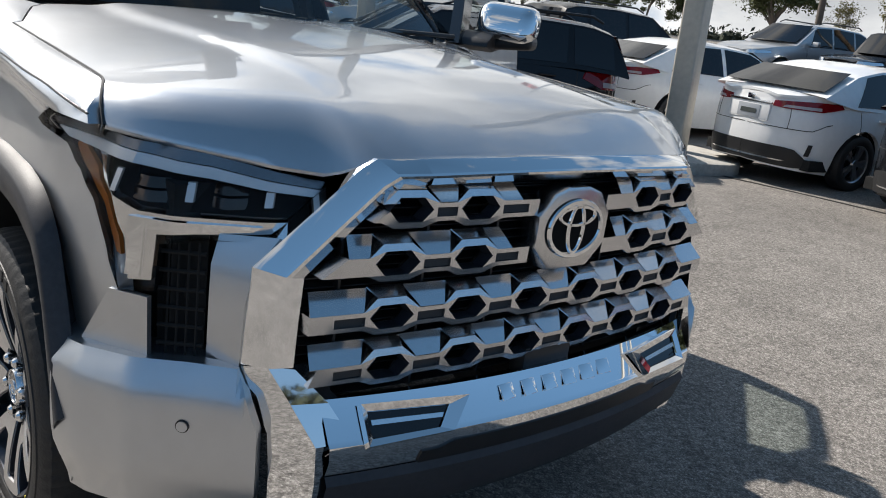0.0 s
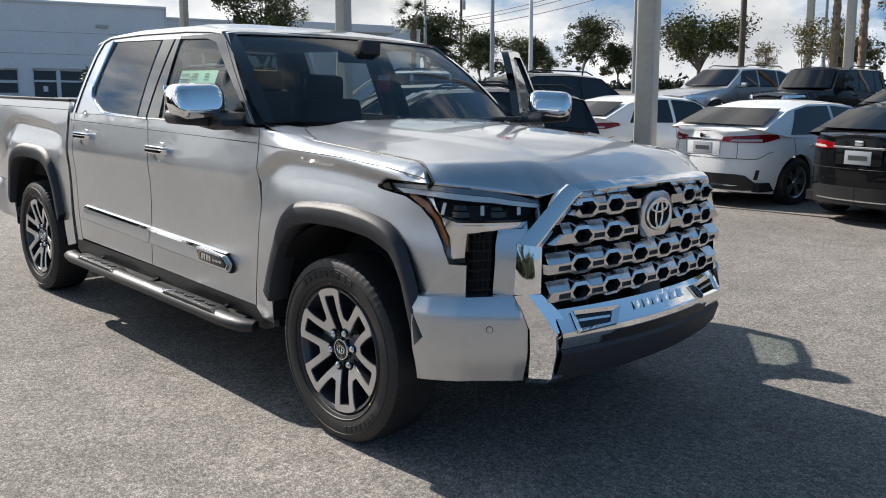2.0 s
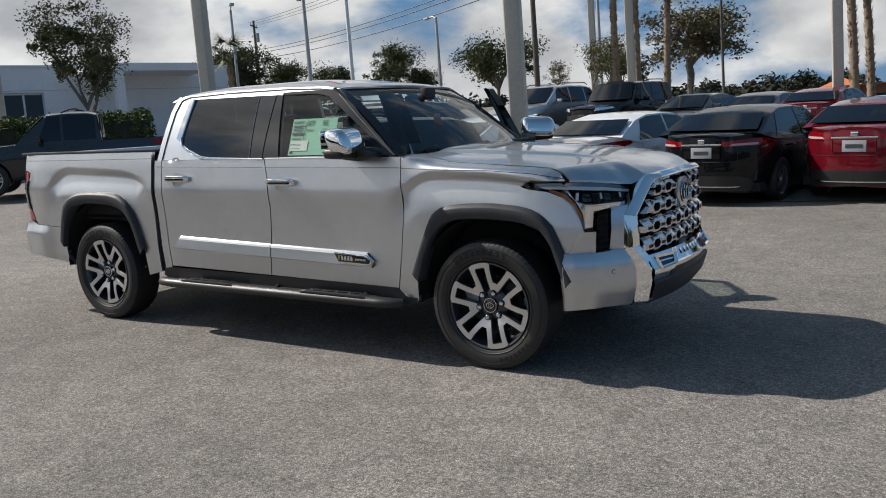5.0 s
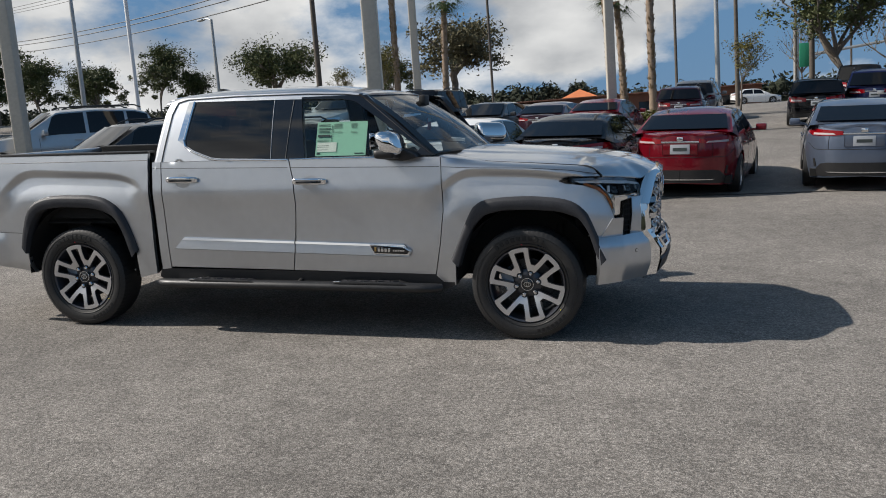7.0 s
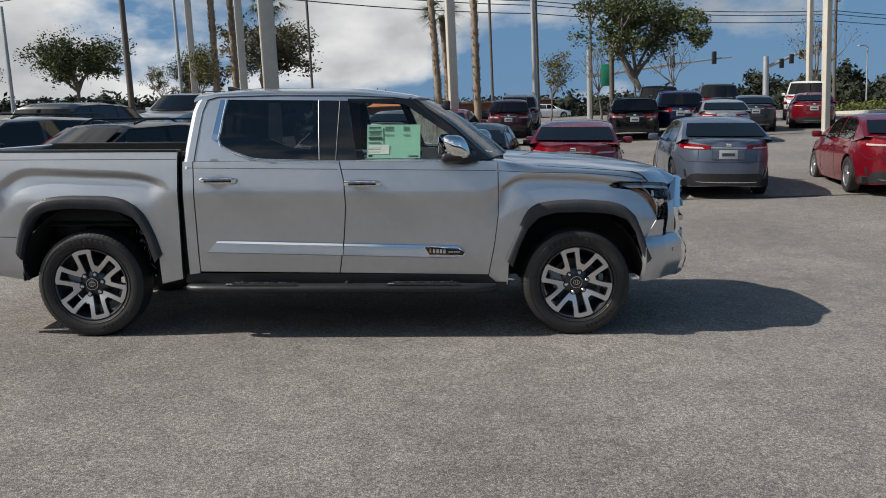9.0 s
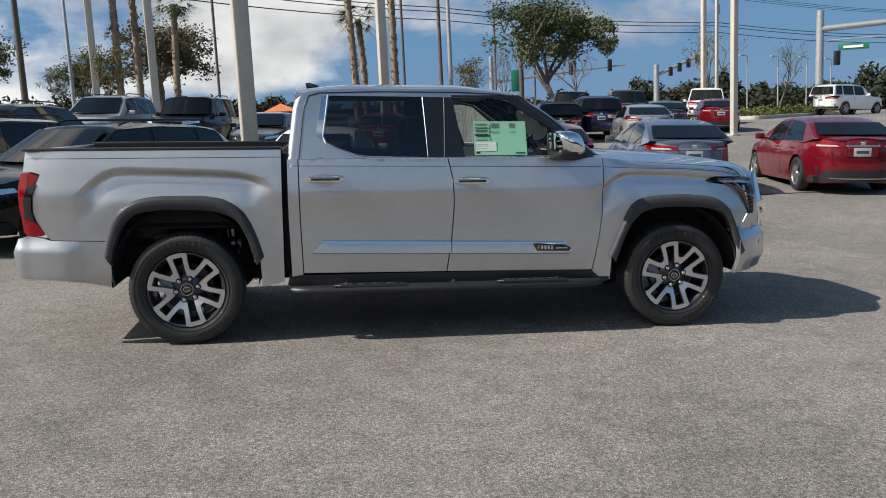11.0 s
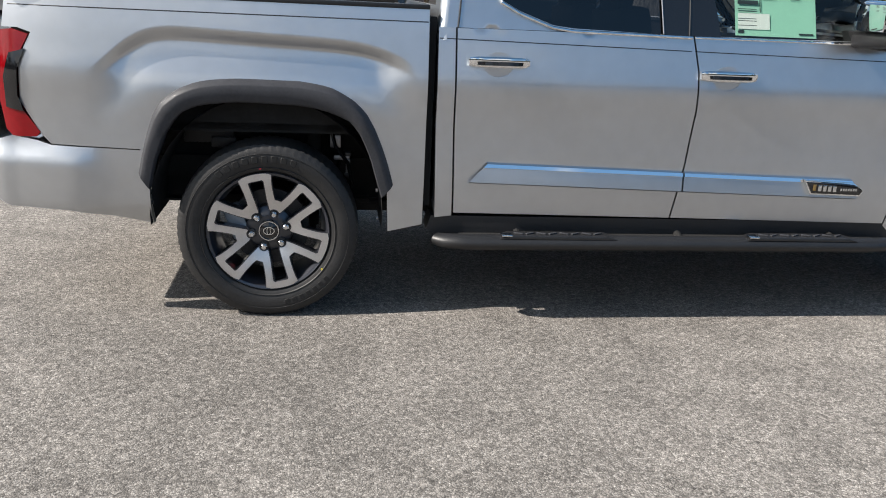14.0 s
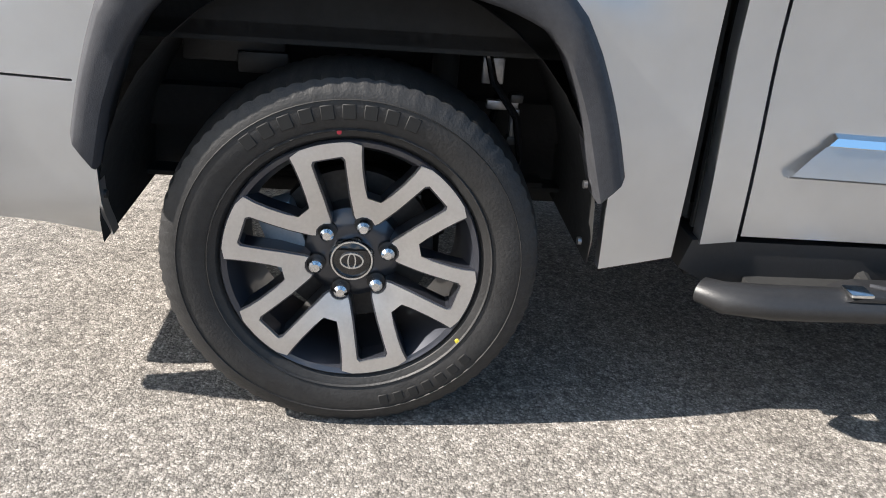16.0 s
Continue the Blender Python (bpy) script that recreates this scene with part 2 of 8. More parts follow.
LAMP_CHROME = mat("lamp chrome", (0.80, 0.80, 0.80), 0.14, 1.0, var=0.03, vscale=20)
GRILLE_SILVER = mat("satin grille silver", (0.68, 0.68, 0.69), 0.24, 1.0, var=0.05, vscale=12)
LAMP_BLACK = mat("matt black lamp housing", (0.006, 0.006, 0.006), 0.7, spec=0.1, var=0.2, vscale=30)
LED = mat("led strip", (0.72, 0.72, 0.72), 0.25, 0.3)
FABRIC = mat("brown leather", (0.055, 0.032, 0.022), 0.55, var=0.2, vscale=6, bump=0.1, bscale=90)
TRIM = mat("dark interior trim", (0.02, 0.02, 0.021), 0.6, var=0.15, vscale=6, bump=0.1, bscale=120)
STICKER = mat("pale green paper", (0.36, 0.62, 0.50), 0.7, var=0.04, vscale=8)
INK = mat("dark ink", (0.03, 0.04, 0.04), 0.7)
PAPER = mat("white paper", (0.78, 0.78, 0.76), 0.7, var=0.04, vscale=9)
REDTAG = mat("red tag", (0.55, 0.03, 0.05), 0.6)
GROUND = asphalt("worn asphalt", 0.285)
CONCRETE = mat("kerb concrete", (0.42, 0.40, 0.36), 0.85, var=0.18, vscale=2.5, bump=0.25, bscale=70)
POLE = mat("tan painted steel pole", (0.47, 0.44, 0.38), 0.5, var=0.10, vscale=2.0, bump=0.04, bscale=120)
POLE_DARK = mat("weathered wood pole", (0.10, 0.085, 0.07), 0.85, var=0.3, vscale=5, bump=0.3, bscale=50)
POLE_GREY = mat("galvanised pole", (0.40, 0.41, 0.41), 0.45, 0.6, var=0.12, vscale=4)


# ---- mesh helpers ----
def finish(bm, smooth=True, sharp=38.0):
    bmesh.ops.recalc_face_normals(bm, faces=bm.faces)
    for f in bm.faces:
        f.smooth = smooth
    lim = radians(sharp)
    for e in bm.edges:
        if len(e.link_faces) == 2:
            try:
                e.smooth = e.calc_face_angle() < lim
            except ValueError:
                pass
    return bm


def mesh_of(name, bm, material, smooth=True, sharp=38.0, recalc=True):
    if recalc:
        finish(bm, smooth, sharp)
    me = bpy.data.meshes.new(name)
    bm.to_mesh(me)
    bm.free()
    me.materials.append(material)
    return me


def part(name, bm, material, parent=None, label="", smooth=True, sharp=38.0):
    ob = new(name, bm if isinstance(bm, bpy.types.Mesh) else mesh_of(name, bm, material, smooth, sharp))
    if parent is not None:
        ob.parent = parent
    return tagged(ob, label=label)


def thing(name, m=None, label="", category="", group="", kind=""):
    ob = new(name)
    ob.empty_display_size = 0.2
    if m is not None:
        ob.matrix_basis = m
    return tagged(ob, label, category, group, kind)


def lerp_table(table, x):
    """Smooth interpolation in a table of (x, value...), sorted by x."""
    if x <= table[0][0]:
        return table[0][1]
    for (x0, v0), (x1, v1) in zip(table, table[1:]):
        if x <= x1:
            k = (x - x0) / (x1 - x0)
            return v0 + (v1 - v0) * k
    return table[-1][1]


def spline_table(table, x):
    """As lerp_table, without kinks at the knots."""
    n = len(table)
    if x <= table[0][0]:
        return table[0][1]
    if x >= table[-1][0]:
        return table[-1][1]
    i = max(k for k in range(n - 1) if table[k][0] <= x)
    (x0, v0), (x1, v1) = table[i], table[i + 1]
    h = x1 - x0
    s0 = (v1 - table[i - 1][1]) / (x1 - table[i - 1][0]) if i else (v1 - v0) / h
    s1 = (table[i + 2][1] - v0) / (table[i + 2][0] - x0) if i + 2 < n else (v1 - v0) / h
    k = (x - x0) / h
    return (2 * k ** 3 - 3 * k * k + 1) * v0 + (k ** 3 - 2 * k * k + k) * h * s0 + (-2 * k ** 3 + 3 * k * k) * v1 + (k ** 3 - k * k) * h * s1


def smooth01(k):
    k = min(1.0, max(0.0, k))
    return k * k * (3 - 2 * k)


def inside(poly, x, y):
    c, j = False, len(poly) - 1
    for i in range(len(poly)):
        (xi, yi), (xj, yj) = poly[i], poly[j]
        if (yi > y) != (yj > y) and x < (xj - xi) * (y - yi) / (yj - yi) + xi:
            c = not c
        j = i
    return c


def edge_gap(poly, x, y):
    best = 9.0
    for (x0, y0), (x1, y1) in zip(poly, poly[1:] + poly[:1]):
        dx, dy = x1 - x0, y1 - y0
        k = max(0, min(1, ((x - x0) * dx + (y - y0) * dy) / (dx * dx + dy * dy + 1e-12)))
        best = min(best, math.hypot(x - x0 - k * dx, y - y0 - k * dy))
    return best


def dense(poly, step):
    out = []
    for (x0, y0), (x1, y1) in zip(poly, poly[1:] + poly[:1]):
        n = max(1, int(math.hypot(x1 - x0, y1 - y0) / step + 0.5))
        out += [(x0 + (x1 - x0) * i / n, y0 + (y1 - y0) * i / n) for i in range(n)]
    return out


def round_poly(poly, r=0.04, n=4):
    """Rounds the corners of a closed outline."""
    out = []
    for i, p in enumerate(poly):
        a, b = Vector(poly[i - 1]), Vector(poly[(i + 1) % len(poly)])
        p = Vector(p)
        k = min(r, (a - p).length * 0.45, (b - p).length * 0.45)
        p0, p1 = p + (a - p).normalized() * k, p + (b - p).normalized() * k
        for j in range(n + 1):
            t = j / n
            out.append(tuple((1 - t) ** 2 * p0 + 2 * t * (1 - t) * p + t * t * p1))
    return out


def skin(outline, place, step=0.04, holes=(), rim=0.02, inward=(0, 1, 0), vstep=None, guides=(), skip=None):
    """A curved sheet: the outline (with holes) in a flat chart, filled by a grid and bent into space by place(u, v); its edges are turned inward."""
    from mathutils.geometry import delaunay_2d_cdt
    vstep = vstep or step
    loops = [dense(list(outline), step)] + [dense(list(h), step) for h in holes]
    pts, edges = [], []
    for lp in loops:
        n0 = len(pts)
        pts += [Vector(p) for p in lp]
        edges += [(n0 + i, n0 + (i + 1) % len(lp)) for i in range(len(lp))]
    xs, ys = [p[0] for p in loops[0]], [p[1] for p in loops[0]]
    margin = 0.45 * min(step, vstep)
    for gx, gy in guides:
        if inside(loops[0], gx, gy) and edge_gap(loops[0], gx, gy) > 0.004:
            pts.append(Vector((gx, gy)))
    x = min(xs) + step * 0.5
    while x < max(xs):
        y = min(ys) + vstep * 0.5
        while y < max(ys):
            if not (skip and skip(x, y)) and inside(loops[0], x, y) and not any(inside(h, x, y) for h in loops[1:]) and all(edge_gap(lp, x, y) > margin for lp in loops):
                pts.append(Vector((x, y)))
            y += vstep
        x += step
    vs, es, fs, *_ = delaunay_2d_cdt(pts, edges, [], 0, 1e-6)
    bm = bmesh.new()
    bv = [bm.verts.new(place(v.x, v.y)) for v in vs]
    for f in fs:
        c = sum((vs[i] for i in f), Vector((0, 0))) / len(f)
        if inside(loops[0], c.x, c.y) and not any(inside(h, c.x, c.y) for h in loops[1:]):
            try:
                bm.faces.new([bv[i] for i in f])
            except ValueError:
                pass
    for v in [v for v in bm.verts if not v.link_faces]:
        bm.verts.remove(v)
    if rim:
        border = [e for e in bm.edges if len(e.link_faces) == 1]
        g = bmesh.ops.extrude_edge_only(bm, edges=border)
        d = Vector(inward).normalized() * rim
        for v in g["geom"]:
            if isinstance(v, bmesh.types.BMVert):
                v.co += d
    return bm


def sheet(rows, close=False, thick=0.0):
    """Quads between rows of points; thick turns it into a slab."""
    bm = bmesh.new()
    grid = [[bm.verts.new(p) for p in r] for r in rows]
    n = len(rows[0])
    for a, b in zip(grid, grid[1:]):
        for i in range(n if close else n - 1):
            bm.faces.new((a[i], a[(i + 1) % n], b[(i + 1) % n], b[i]))
    if thick:
        bmesh.ops.recalc_face_normals(bm, faces=bm.faces)
        bmesh.ops.solidify(bm, geom=bm.faces[:], thickness=thick)
    return bm


def fine_rows(rows, n):
    """Resamples each row of points to n points by length."""
    out = []
    for r in rows:
        r = [Vector(p) for p in r]
        d = [0.0]
        for a, b in zip(r, r[1:]):
            d.append(d[-1] + (b - a).length)
        row = []
        for i in range(n):
            s = d[-1] * i / (n - 1)
            k = max(j for j in range(len(d) - 1) if d[j] <= s + 1e-9)
            f = (s - d[k]) / max(1e-9, d[k + 1] - d[k])
            row.append(r[k].lerp(r[k + 1], min(1, f)))
        out.append(row)
    return out


def join(*bms):
    out = bmesh.new()
    for b in bms:
        me = bpy.data.meshes.new("tmp")
        b.to_mesh(me)
        b.free()
        out.from_mesh(me)
        bpy.data.meshes.remove(me)
    return out


def mirrored(bm):
    b = bm.copy()
    for v in b.verts:
        v.co.y = -v.co.y
    bmesh.ops.reverse_faces(b, faces=b.faces)
    return b


def box(cx, cy, cz, sx, sy, sz, bevel=0.0, m=None, seg=2):
    bm = bmesh.new()
    bmesh.ops.create_cube(bm, size=1.0, matrix=Matrix.Translation((cx, cy, cz)) @ Matrix.Diagonal((sx, sy, sz, 1)))
    if bevel:
        bmesh.ops.bevel(bm, geom=bm.edges[:], offset=bevel, segments=seg, affect="EDGES", profile=0.6)
    if m is not None:
        bmesh.ops.transform(bm, matrix=m, verts=bm.verts)
    return bm


def prism(outline, y0, y1, axes="xz", bevel=0.0):
    """An outline extruded between two depths. axes: the plane of the outline."""
    def at(u, v, d):
        return {"xz": (u, d, v), "yz": (d, u, v), "xy": (u, v, d)}[axes]
    bm = bmesh.new()
    a = [bm.verts.new(at(u, v, y0)) for u, v in outline]
    b = [bm.verts.new(at(u, v, y1)) for u, v in outline]
    n = len(a)
    bm.faces.new(a)
    bm.faces.new(b[::-1])
    for i in range(n):
        bm.faces.new((a[i], b[i], b[(i + 1) % n], a[(i + 1) % n]))
    bmesh.ops.recalc_face_normals(bm, faces=bm.faces)
    if bevel:
        bmesh.ops.bevel(bm, geom=bm.edges[:], offset=bevel, segments=2, affect="EDGES", profile=0.6)
    return bm


def tube(points, radius, sides=12, caps=True):
    """A round bar along points; radius is a number or a list."""
    pts = [Vector(p) for p in points]
    rad = radius if isinstance(radius, (list, tuple)) else [radius] * len(pts)
    bm = bmesh.new()
    rings = []
    ref = Vector((0, 0, 1)) if abs((pts[-1] - pts[0]).normalized().z) < 0.9 else Vector((1, 0, 0))
    for i, p in enumerate(pts):
        d = (pts[min(i + 1, len(pts) - 1)] - pts[max(i - 1, 0)]).normalized()
        a = d.cross(ref).normalized()
        b = d.cross(a)
        rings.append([bm.verts.new(p + (a * math.cos(t) + b * math.sin(t)) * rad[i]) for t in (2 * math.pi * k / sides for k in range(sides))])
    for r0, r1 in zip(rings, rings[1:]):
        for k in range(sides):
            bm.faces.new((r0[k], r0[(k + 1) % sides], r1[(k + 1) % sides], r1[k]))
    if caps:
        bm.faces.new(rings[0][::-1]), bm.faces.new(rings[-1])
    return bm


def revolve(profile, n=48, axis="y", close=False):
    """A profile of (radius, depth) turned about an axis."""
    bm = bmesh.new()
    rings = []
    for r, d in profile:
        ring = []
        for k in range(n):
            t = 2 * math.pi * k / n
            c, s = r * math.cos(t), r * math.sin(t)
            ring.append(bm.verts.new({"y": (c, d, s), "z": (c, s, d), "x": (d, c, s)}[axis]))
        rings.append(ring)
    pairs = list(zip(rings, rings[1:])) + ([(rings[-1], rings[0])] if close else [])
    for a, b in pairs:
        for k in range(n):
            bm.faces.new((a[k], a[(k + 1) % n], b[(k + 1) % n], b[k]))
    if not close:
        for ring, (r, d) in ((rings[0], profile[0]), (rings[-1], profile[-1])):
            if r > 1e-4:
                bm.faces.new(ring)
    bmesh.ops.remove_doubles(bm, verts=bm.verts, dist=1e-5)
    return bm


def rise(y):
    """Height of the lot over its plane, towards the road."""
    return lerp_table([(2, 0.0), (8, 0.108), (20, 0.468), (32, 0.852), (42, 1.05)], y)


def rise_west(y):
    """The same beside the building, where the lot climbs more."""
    return lerp_table([(2, 0.0), (16, 0.49), (42, 2.05)], y)


def on_lot(x, y, yaw=0.0, z=0.0):
    m = LOT @ pose(x, y, 0, 0, 0, yaw)
    m.translation.z = ground_z(m.translation.x, m.translation.y) + z
    return m


def upright(x, y, yaw=0.0, z=0.0):
    p = LOT @ Vector((x, y, 0))
    return pose(p.x, p.y, ground_z(p.x, p.y) + z, 0, 0, yaw)


# ---- ground ----
NORMAL = LOT.to_3x3() @ Vector((0, 0, 1))


def ground_z(x, y):
    """World height of the ground: the lot falls towards the truck's nose and levels out towards the road."""
    east = smooth01((x + 12) / 10)
    keep = 1 - east * (0.45 * smooth01((y - 2) / 6) + 0.25 * smooth01((y - 8) / 12))
    xs = x * keep if x > -8 else -8 * keep + x + 8 if x > -20 else -8 * keep - 12 + (x + 20) * 0.7
    xs, ys = max(-90, min(90, xs)), max(-90, min(90, y))
    return -(NORMAL.x * xs + NORMAL.y * ys) / NORMAL.z + rise(y) * east + rise_west(y) * (1 - east)


def make_ground():
    xs = [-2500, -900, -400, -200, -130] + [v * 3.0 for v in range(-40, 41)] + [130, 200, 400, 900, 2500]
    ys = [-2500, -900, -400, -150, -60] + [v * 1.0 for v in range(-40, 60)] + [64, 70, 90, 120, 200, 400, 900, 2500]
    rows = [[(x, y, ground_z(x, y)) for x in xs] for y in ys]
    ob = part("ground", sheet(rows), GROUND)
    return tagged(ob, "worn tan-grey asphalt of a sloping car lot", "ground", kind="structure")


make_ground()


# ---- the pickup truck ----
# x runs towards the nose from the front axle, y to the driver's side, z up from the ground; the seen flank is at negative y.
AXLE_R, HUB, TYRE_R = -3.70, 0.405, 0.41
CREASE_F = [(-0.72, 1.03), (-0.64, 1.10), (-0.577, 1.151), (-0.50, 1.20), (-0.42, 1.228), (-0.30, 1.234), (-0.16, 1.230), (0.04, 1.222), (0.28, 1.194), (0.50, 1.155)]
CREASE_R = [(-4.44, 1.085), (-4.38, 1.135), (-4.27, 1.225), (-4.19, 1.268), (-4.10, 1.284), (-3.94, 1.281), (-3.67, 1.270), (-3.40, 1.258), (-3.26, 1.240), (-3.12, 1.195), (-3.04, 1.14)]
SIDE_Y = [(0.35, 0.938), (0.5, 0.953), (0.75, 0.968), (1.0, 0.974), (1.15, 0.968), (1.25, 0.957), (1.335, 0.9445), (1.42, 0.928)]
HOOD_EDGE = [(-0.70, 1.340), (-0.30, 1.288), (0.1, 1.263), (0.40, 1.243), (0.60, 1.230), (0.8, 1.20)]
BAND = (-0.012, -0.002, 0.004, 0.018, 0.036, 0.049, 0.055, 0.066, 0.085, 0.11, 0.14, 0.17)


def crease(x, z):
    """Side relief: under the shoulder line the sheet turns in, then swells out over the wheel."""
    for table, lo, hi in ((CREASE_F, -0.72, 0.62), (CREASE_R, -4.44, -3.04)):
        if lo <= x <= hi:
            s = spline_table(table, x) - z
            ends = smooth01((x - lo) / 0.20) * (1 if table is CREASE_F else smooth01((hi - x) / 0.20))
            if s > 0:
                return ends * (-0.042 * min(1.0, s / 0.050) + 0.043 * smooth01((s - 0.048) / 0.25)) * (1 - 0.6 * smooth01((s - 0.35) / 0.3))
    return 0.0


def crease_guides(table):
    xs = [table[0][0] + (table[-1][0] - table[0][0]) * k / 70 for k in range(71)]
    return [(x, spline_table(table, x) - s) for x in xs for s in BAND]


def crease_zone(table):
    return lambda x, z: table[0][0] < x < table[-1][0] and -0.03 < spline_table(table, x) - z < 0.185


def flank(x, z):
    """Half width of the body side."""
    y = spline_table(SIDE_Y, z) + crease(x, z)
    if x > 0.15:
        y -= 0.30 * (x - 0.15) ** 2
    if x < -4.45:
        y -= 0.45 * (x + 4.45) ** 2
    if x > -0.60:
        zc, zt = spline_table(CREASE_F, x), spline_table(HOOD_EDGE, x)
        k = (z - zc) / max(0.02, zt - zc)
        if k > 0:
            y -= 0.078 * min(1.1, k) ** 3.0 * smooth01((x + 0.60) / 0.25)
    # a soft waist along the doors
    y += 0.007 * math.exp(-((z - 1.09) / 0.07) ** 2) - 0.009 * math.exp(-((z - 0.88) / 0.17) ** 2)
    return y


def side(x, z):
    return Vector((x, -flank(x, z), z))


def glasshouse(x, z):
    """Half width of the cab above the belt."""
    k = (z - 1.335)
    return 0.940 - 0.33 * k - 0.20 * k * k


def even(points, n=25):
    """The same open line with n points at equal steps."""
    return [(v.x, v.y) for v in fine_rows([[Vector((a, b, 0)) for a, b in points]], n)[0]]


# the plastic arch flares, outer and inner line, about each axle
FLARE_OUT = even([(-0.548, 0.590), (-0.522, 0.650), (-0.455, 0.814), (-0.392, 0.955), (-0.318, 1.018), (-0.162, 1.038), (0.04, 1.044), (0.24, 1.027), (0.358, 0.992), (0.437, 0.910), (0.497, 0.771), (0.567, 0.604)])
FLARE_IN = even([(-0.490, 0.530), (-0.440, 0.688), (-0.373, 0.834), (-0.289, 0.915), (-0.164, 0.944), (0.039, 0.948), (0.239, 0.934), (0.378, 0.885), (0.438, 0.791), (0.485, 0.649), (0.520, 0.552)])
FLARE_OUT_R = even([(-0.548, 0.672), (-0.525, 0.776), (-0.484, 0.914), (-0.432, 0.997), (-0.35, 1.050), (-0.243, 1.080), (-0.11, 1.088), (0.161, 1.084), (0.284, 1.061), (0.367, 1.018), (0.423, 0.971), (0.480, 0.872), (0.529, 0.743), (0.558, 0.636)])
FLARE_IN_R = even([(-0.501, 0.602), (-0.475, 0.720), (-0.428, 0.846), (-0.37, 0.930), (-0.288, 0.973), (-0.113, 0.990), (0.159, 0.981), (0.283, 0.955), (0.367, 0.914), (0.409, 0.857), (0.451, 0.757), (0.480, 0.655), (0.504, 0.577)])


def build_wheel(name):
    """One wheel about its axle, its face towards negative y."""
    root = thing(name)
    tyre_profile = [(0.272, 0.10), (0.285, 0.117), (0.31, 0.129), (0.34, 0.134), (0.368, 0.131), (0.388, 0.124), (0.401, 0.112), (0.407, 0.08), (0.409, 0.03)]
    tyre_profile = [(r, -d) for r, d in tyre_profile] + [(r, d) for r, d in tyre_profile[::-1]]
    bm = revolve(tyre_profile, 216, close=False)
    for v in bm.verts:
        r = math.hypot(v.co.x, v.co.z)
        if r > 0.379:
            k = int((math.atan2(v.co.z, v.co.x) / (2 * math.pi) + 1.0) * 216 + 0.5 + (1 if v.co.y > 0 else 0)) % 3
            cut = (0.0035 if k == 0 else 0.0) * (1 if abs(v.co.y) > 0.05 else 0.5)
            v.co.x *= (r - cut) / r
            v.co.z *= (r - cut) / r
    bm.faces.ensure_lookup_table()
    for f in [f for f in bm.faces if len(f.verts) > 6]:
        bm.faces.remove(f)
    tyre = part("tyre", bm, RUBBER, root, "black all-terrain tyre with shoulder lugs", sharp=25)
    # plain bars for the moulded words, ribs and paint dots
    for k in range(9):
        a = radians(128 - k * 7.2)
        m = Matrix.Translation((0.338 * math.cos(a), -0.1335, 0.338 * math.sin(a))) @ pose(0, 0, 0, 0, 90 - math.degrees(a), 0)
        part("word_bar", box(0, 0, 0, 0.027, 0.004, 0.030, 0.0015, m, 1), RUBBER_MARK, tyre)
    for k in range(7):
        a = radians(-40 - k * 6.0)
        m = Matrix.Translation((0.338 * math.cos(a), -0.1335, 0.338 * math.sin(a))) @ pose(0, 0, 0, 0, 90 - math.degrees(a), 0)
        part("word_bar", box(0, 0, 0, 0.022, 0.004, 0.024, 0.0015, m, 1), RUBBER_MARK, tyre)
    for rr in (0.300, 0.362):
        part("tyre_rib", revolve([(rr - 0.003, -0.126), (rr, -0.1345 if rr > 0.33 else -0.130), (rr + 0.003, -0.126)], 96, close=True), RUBBER, tyre)
    for a, col in ((96, REDTAG), (-36, mat("yellow paint dot", (0.75, 0.62, 0.05), 0.6))):
        a = radians(a)
        part("paint_dot", tube([(0.296 * math.cos(a), -0.124, 0.296 * math.sin(a)), (0.296 * math.cos(a), -0.1285, 0.296 * math.sin(a))], 0.005, 10), col, tyre)
    rim = part("rim", revolve([(0.276, -0.112), (0.272, -0.116), (0.262, -0.112), (0.256, -0.098), (0.244, -0.07), (0.235, 0.02), (0.240, 0.10), (0.262, 0.112), (0.276, 0.108)], 72, close=True), GUNMETAL, root, "dark painted alloy rim with machined spokes", sharp=30)
    part("rim_lip", revolve([(0.268, -0.1145), (0.273, -0.117), (0.276, -0.113), (0.2725, -0.110)], 72, close=True), GUNMETAL, rim)

    def polar(r, w, a):
        c, s = math.cos(a), math.sin(a)
        return (r * c - w * s, r * s + w * c)

    def dish(u, v):
        r = math.hypot(u, v)
        return -0.114 + 0.038 * (1 - min(1, max(0, (r - 0.07) / 0.19))) ** 1.6

    def face(grow):
        """Six forked arms: the outline is notched inside each fork, and one star-shaped opening runs between the forks; grow widens the metal."""
        out, star, g = [], [], grow
        for i in range(6):
            lug, slot = radians(60 * i + 13), radians(60 * i + 43)
            for r, w in ((0.258, -0.064 + g), (0.235, -0.057 + g), (0.205, -0.045 + g), (0.172, -0.029 + g), (0.149 - g, -0.015), (0.149 - g, 0.015), (0.172, 0.029 - g), (0.205, 0.045 - g), (0.235, 0.057 - g), (0.258, 0.064 - g)):
                out.append(polar(r, w, lug))
            for k in range(-3, 4):
                a = slot + radians(k * 3.7)
                out.append((0.2715 * math.cos(a), 0.2715 * math.sin(a)))
            # round the outside of the wheel nut, then out along the gap and back
            for w in (-0.021, -0.011, 0.0, 0.011, 0.021):
                star.append(polar(0.079 + math.sqrt(0.0245 ** 2 - w * w) - g, w, lug))
            star += [polar(r, w, slot) for r, w in ((0.098, -0.026 + g), (0.150, -0.028 + g), (0.232 - g, -0.035 + g), (0.240 - g, -0.030 + g), (0.240 - g, 0.030 - g), (0.232 - g, 0.035 - g), (0.150, 0.028 - g), (0.098, 0.026 - g))]
        return out, [star]
    o, hs = face(0.0)
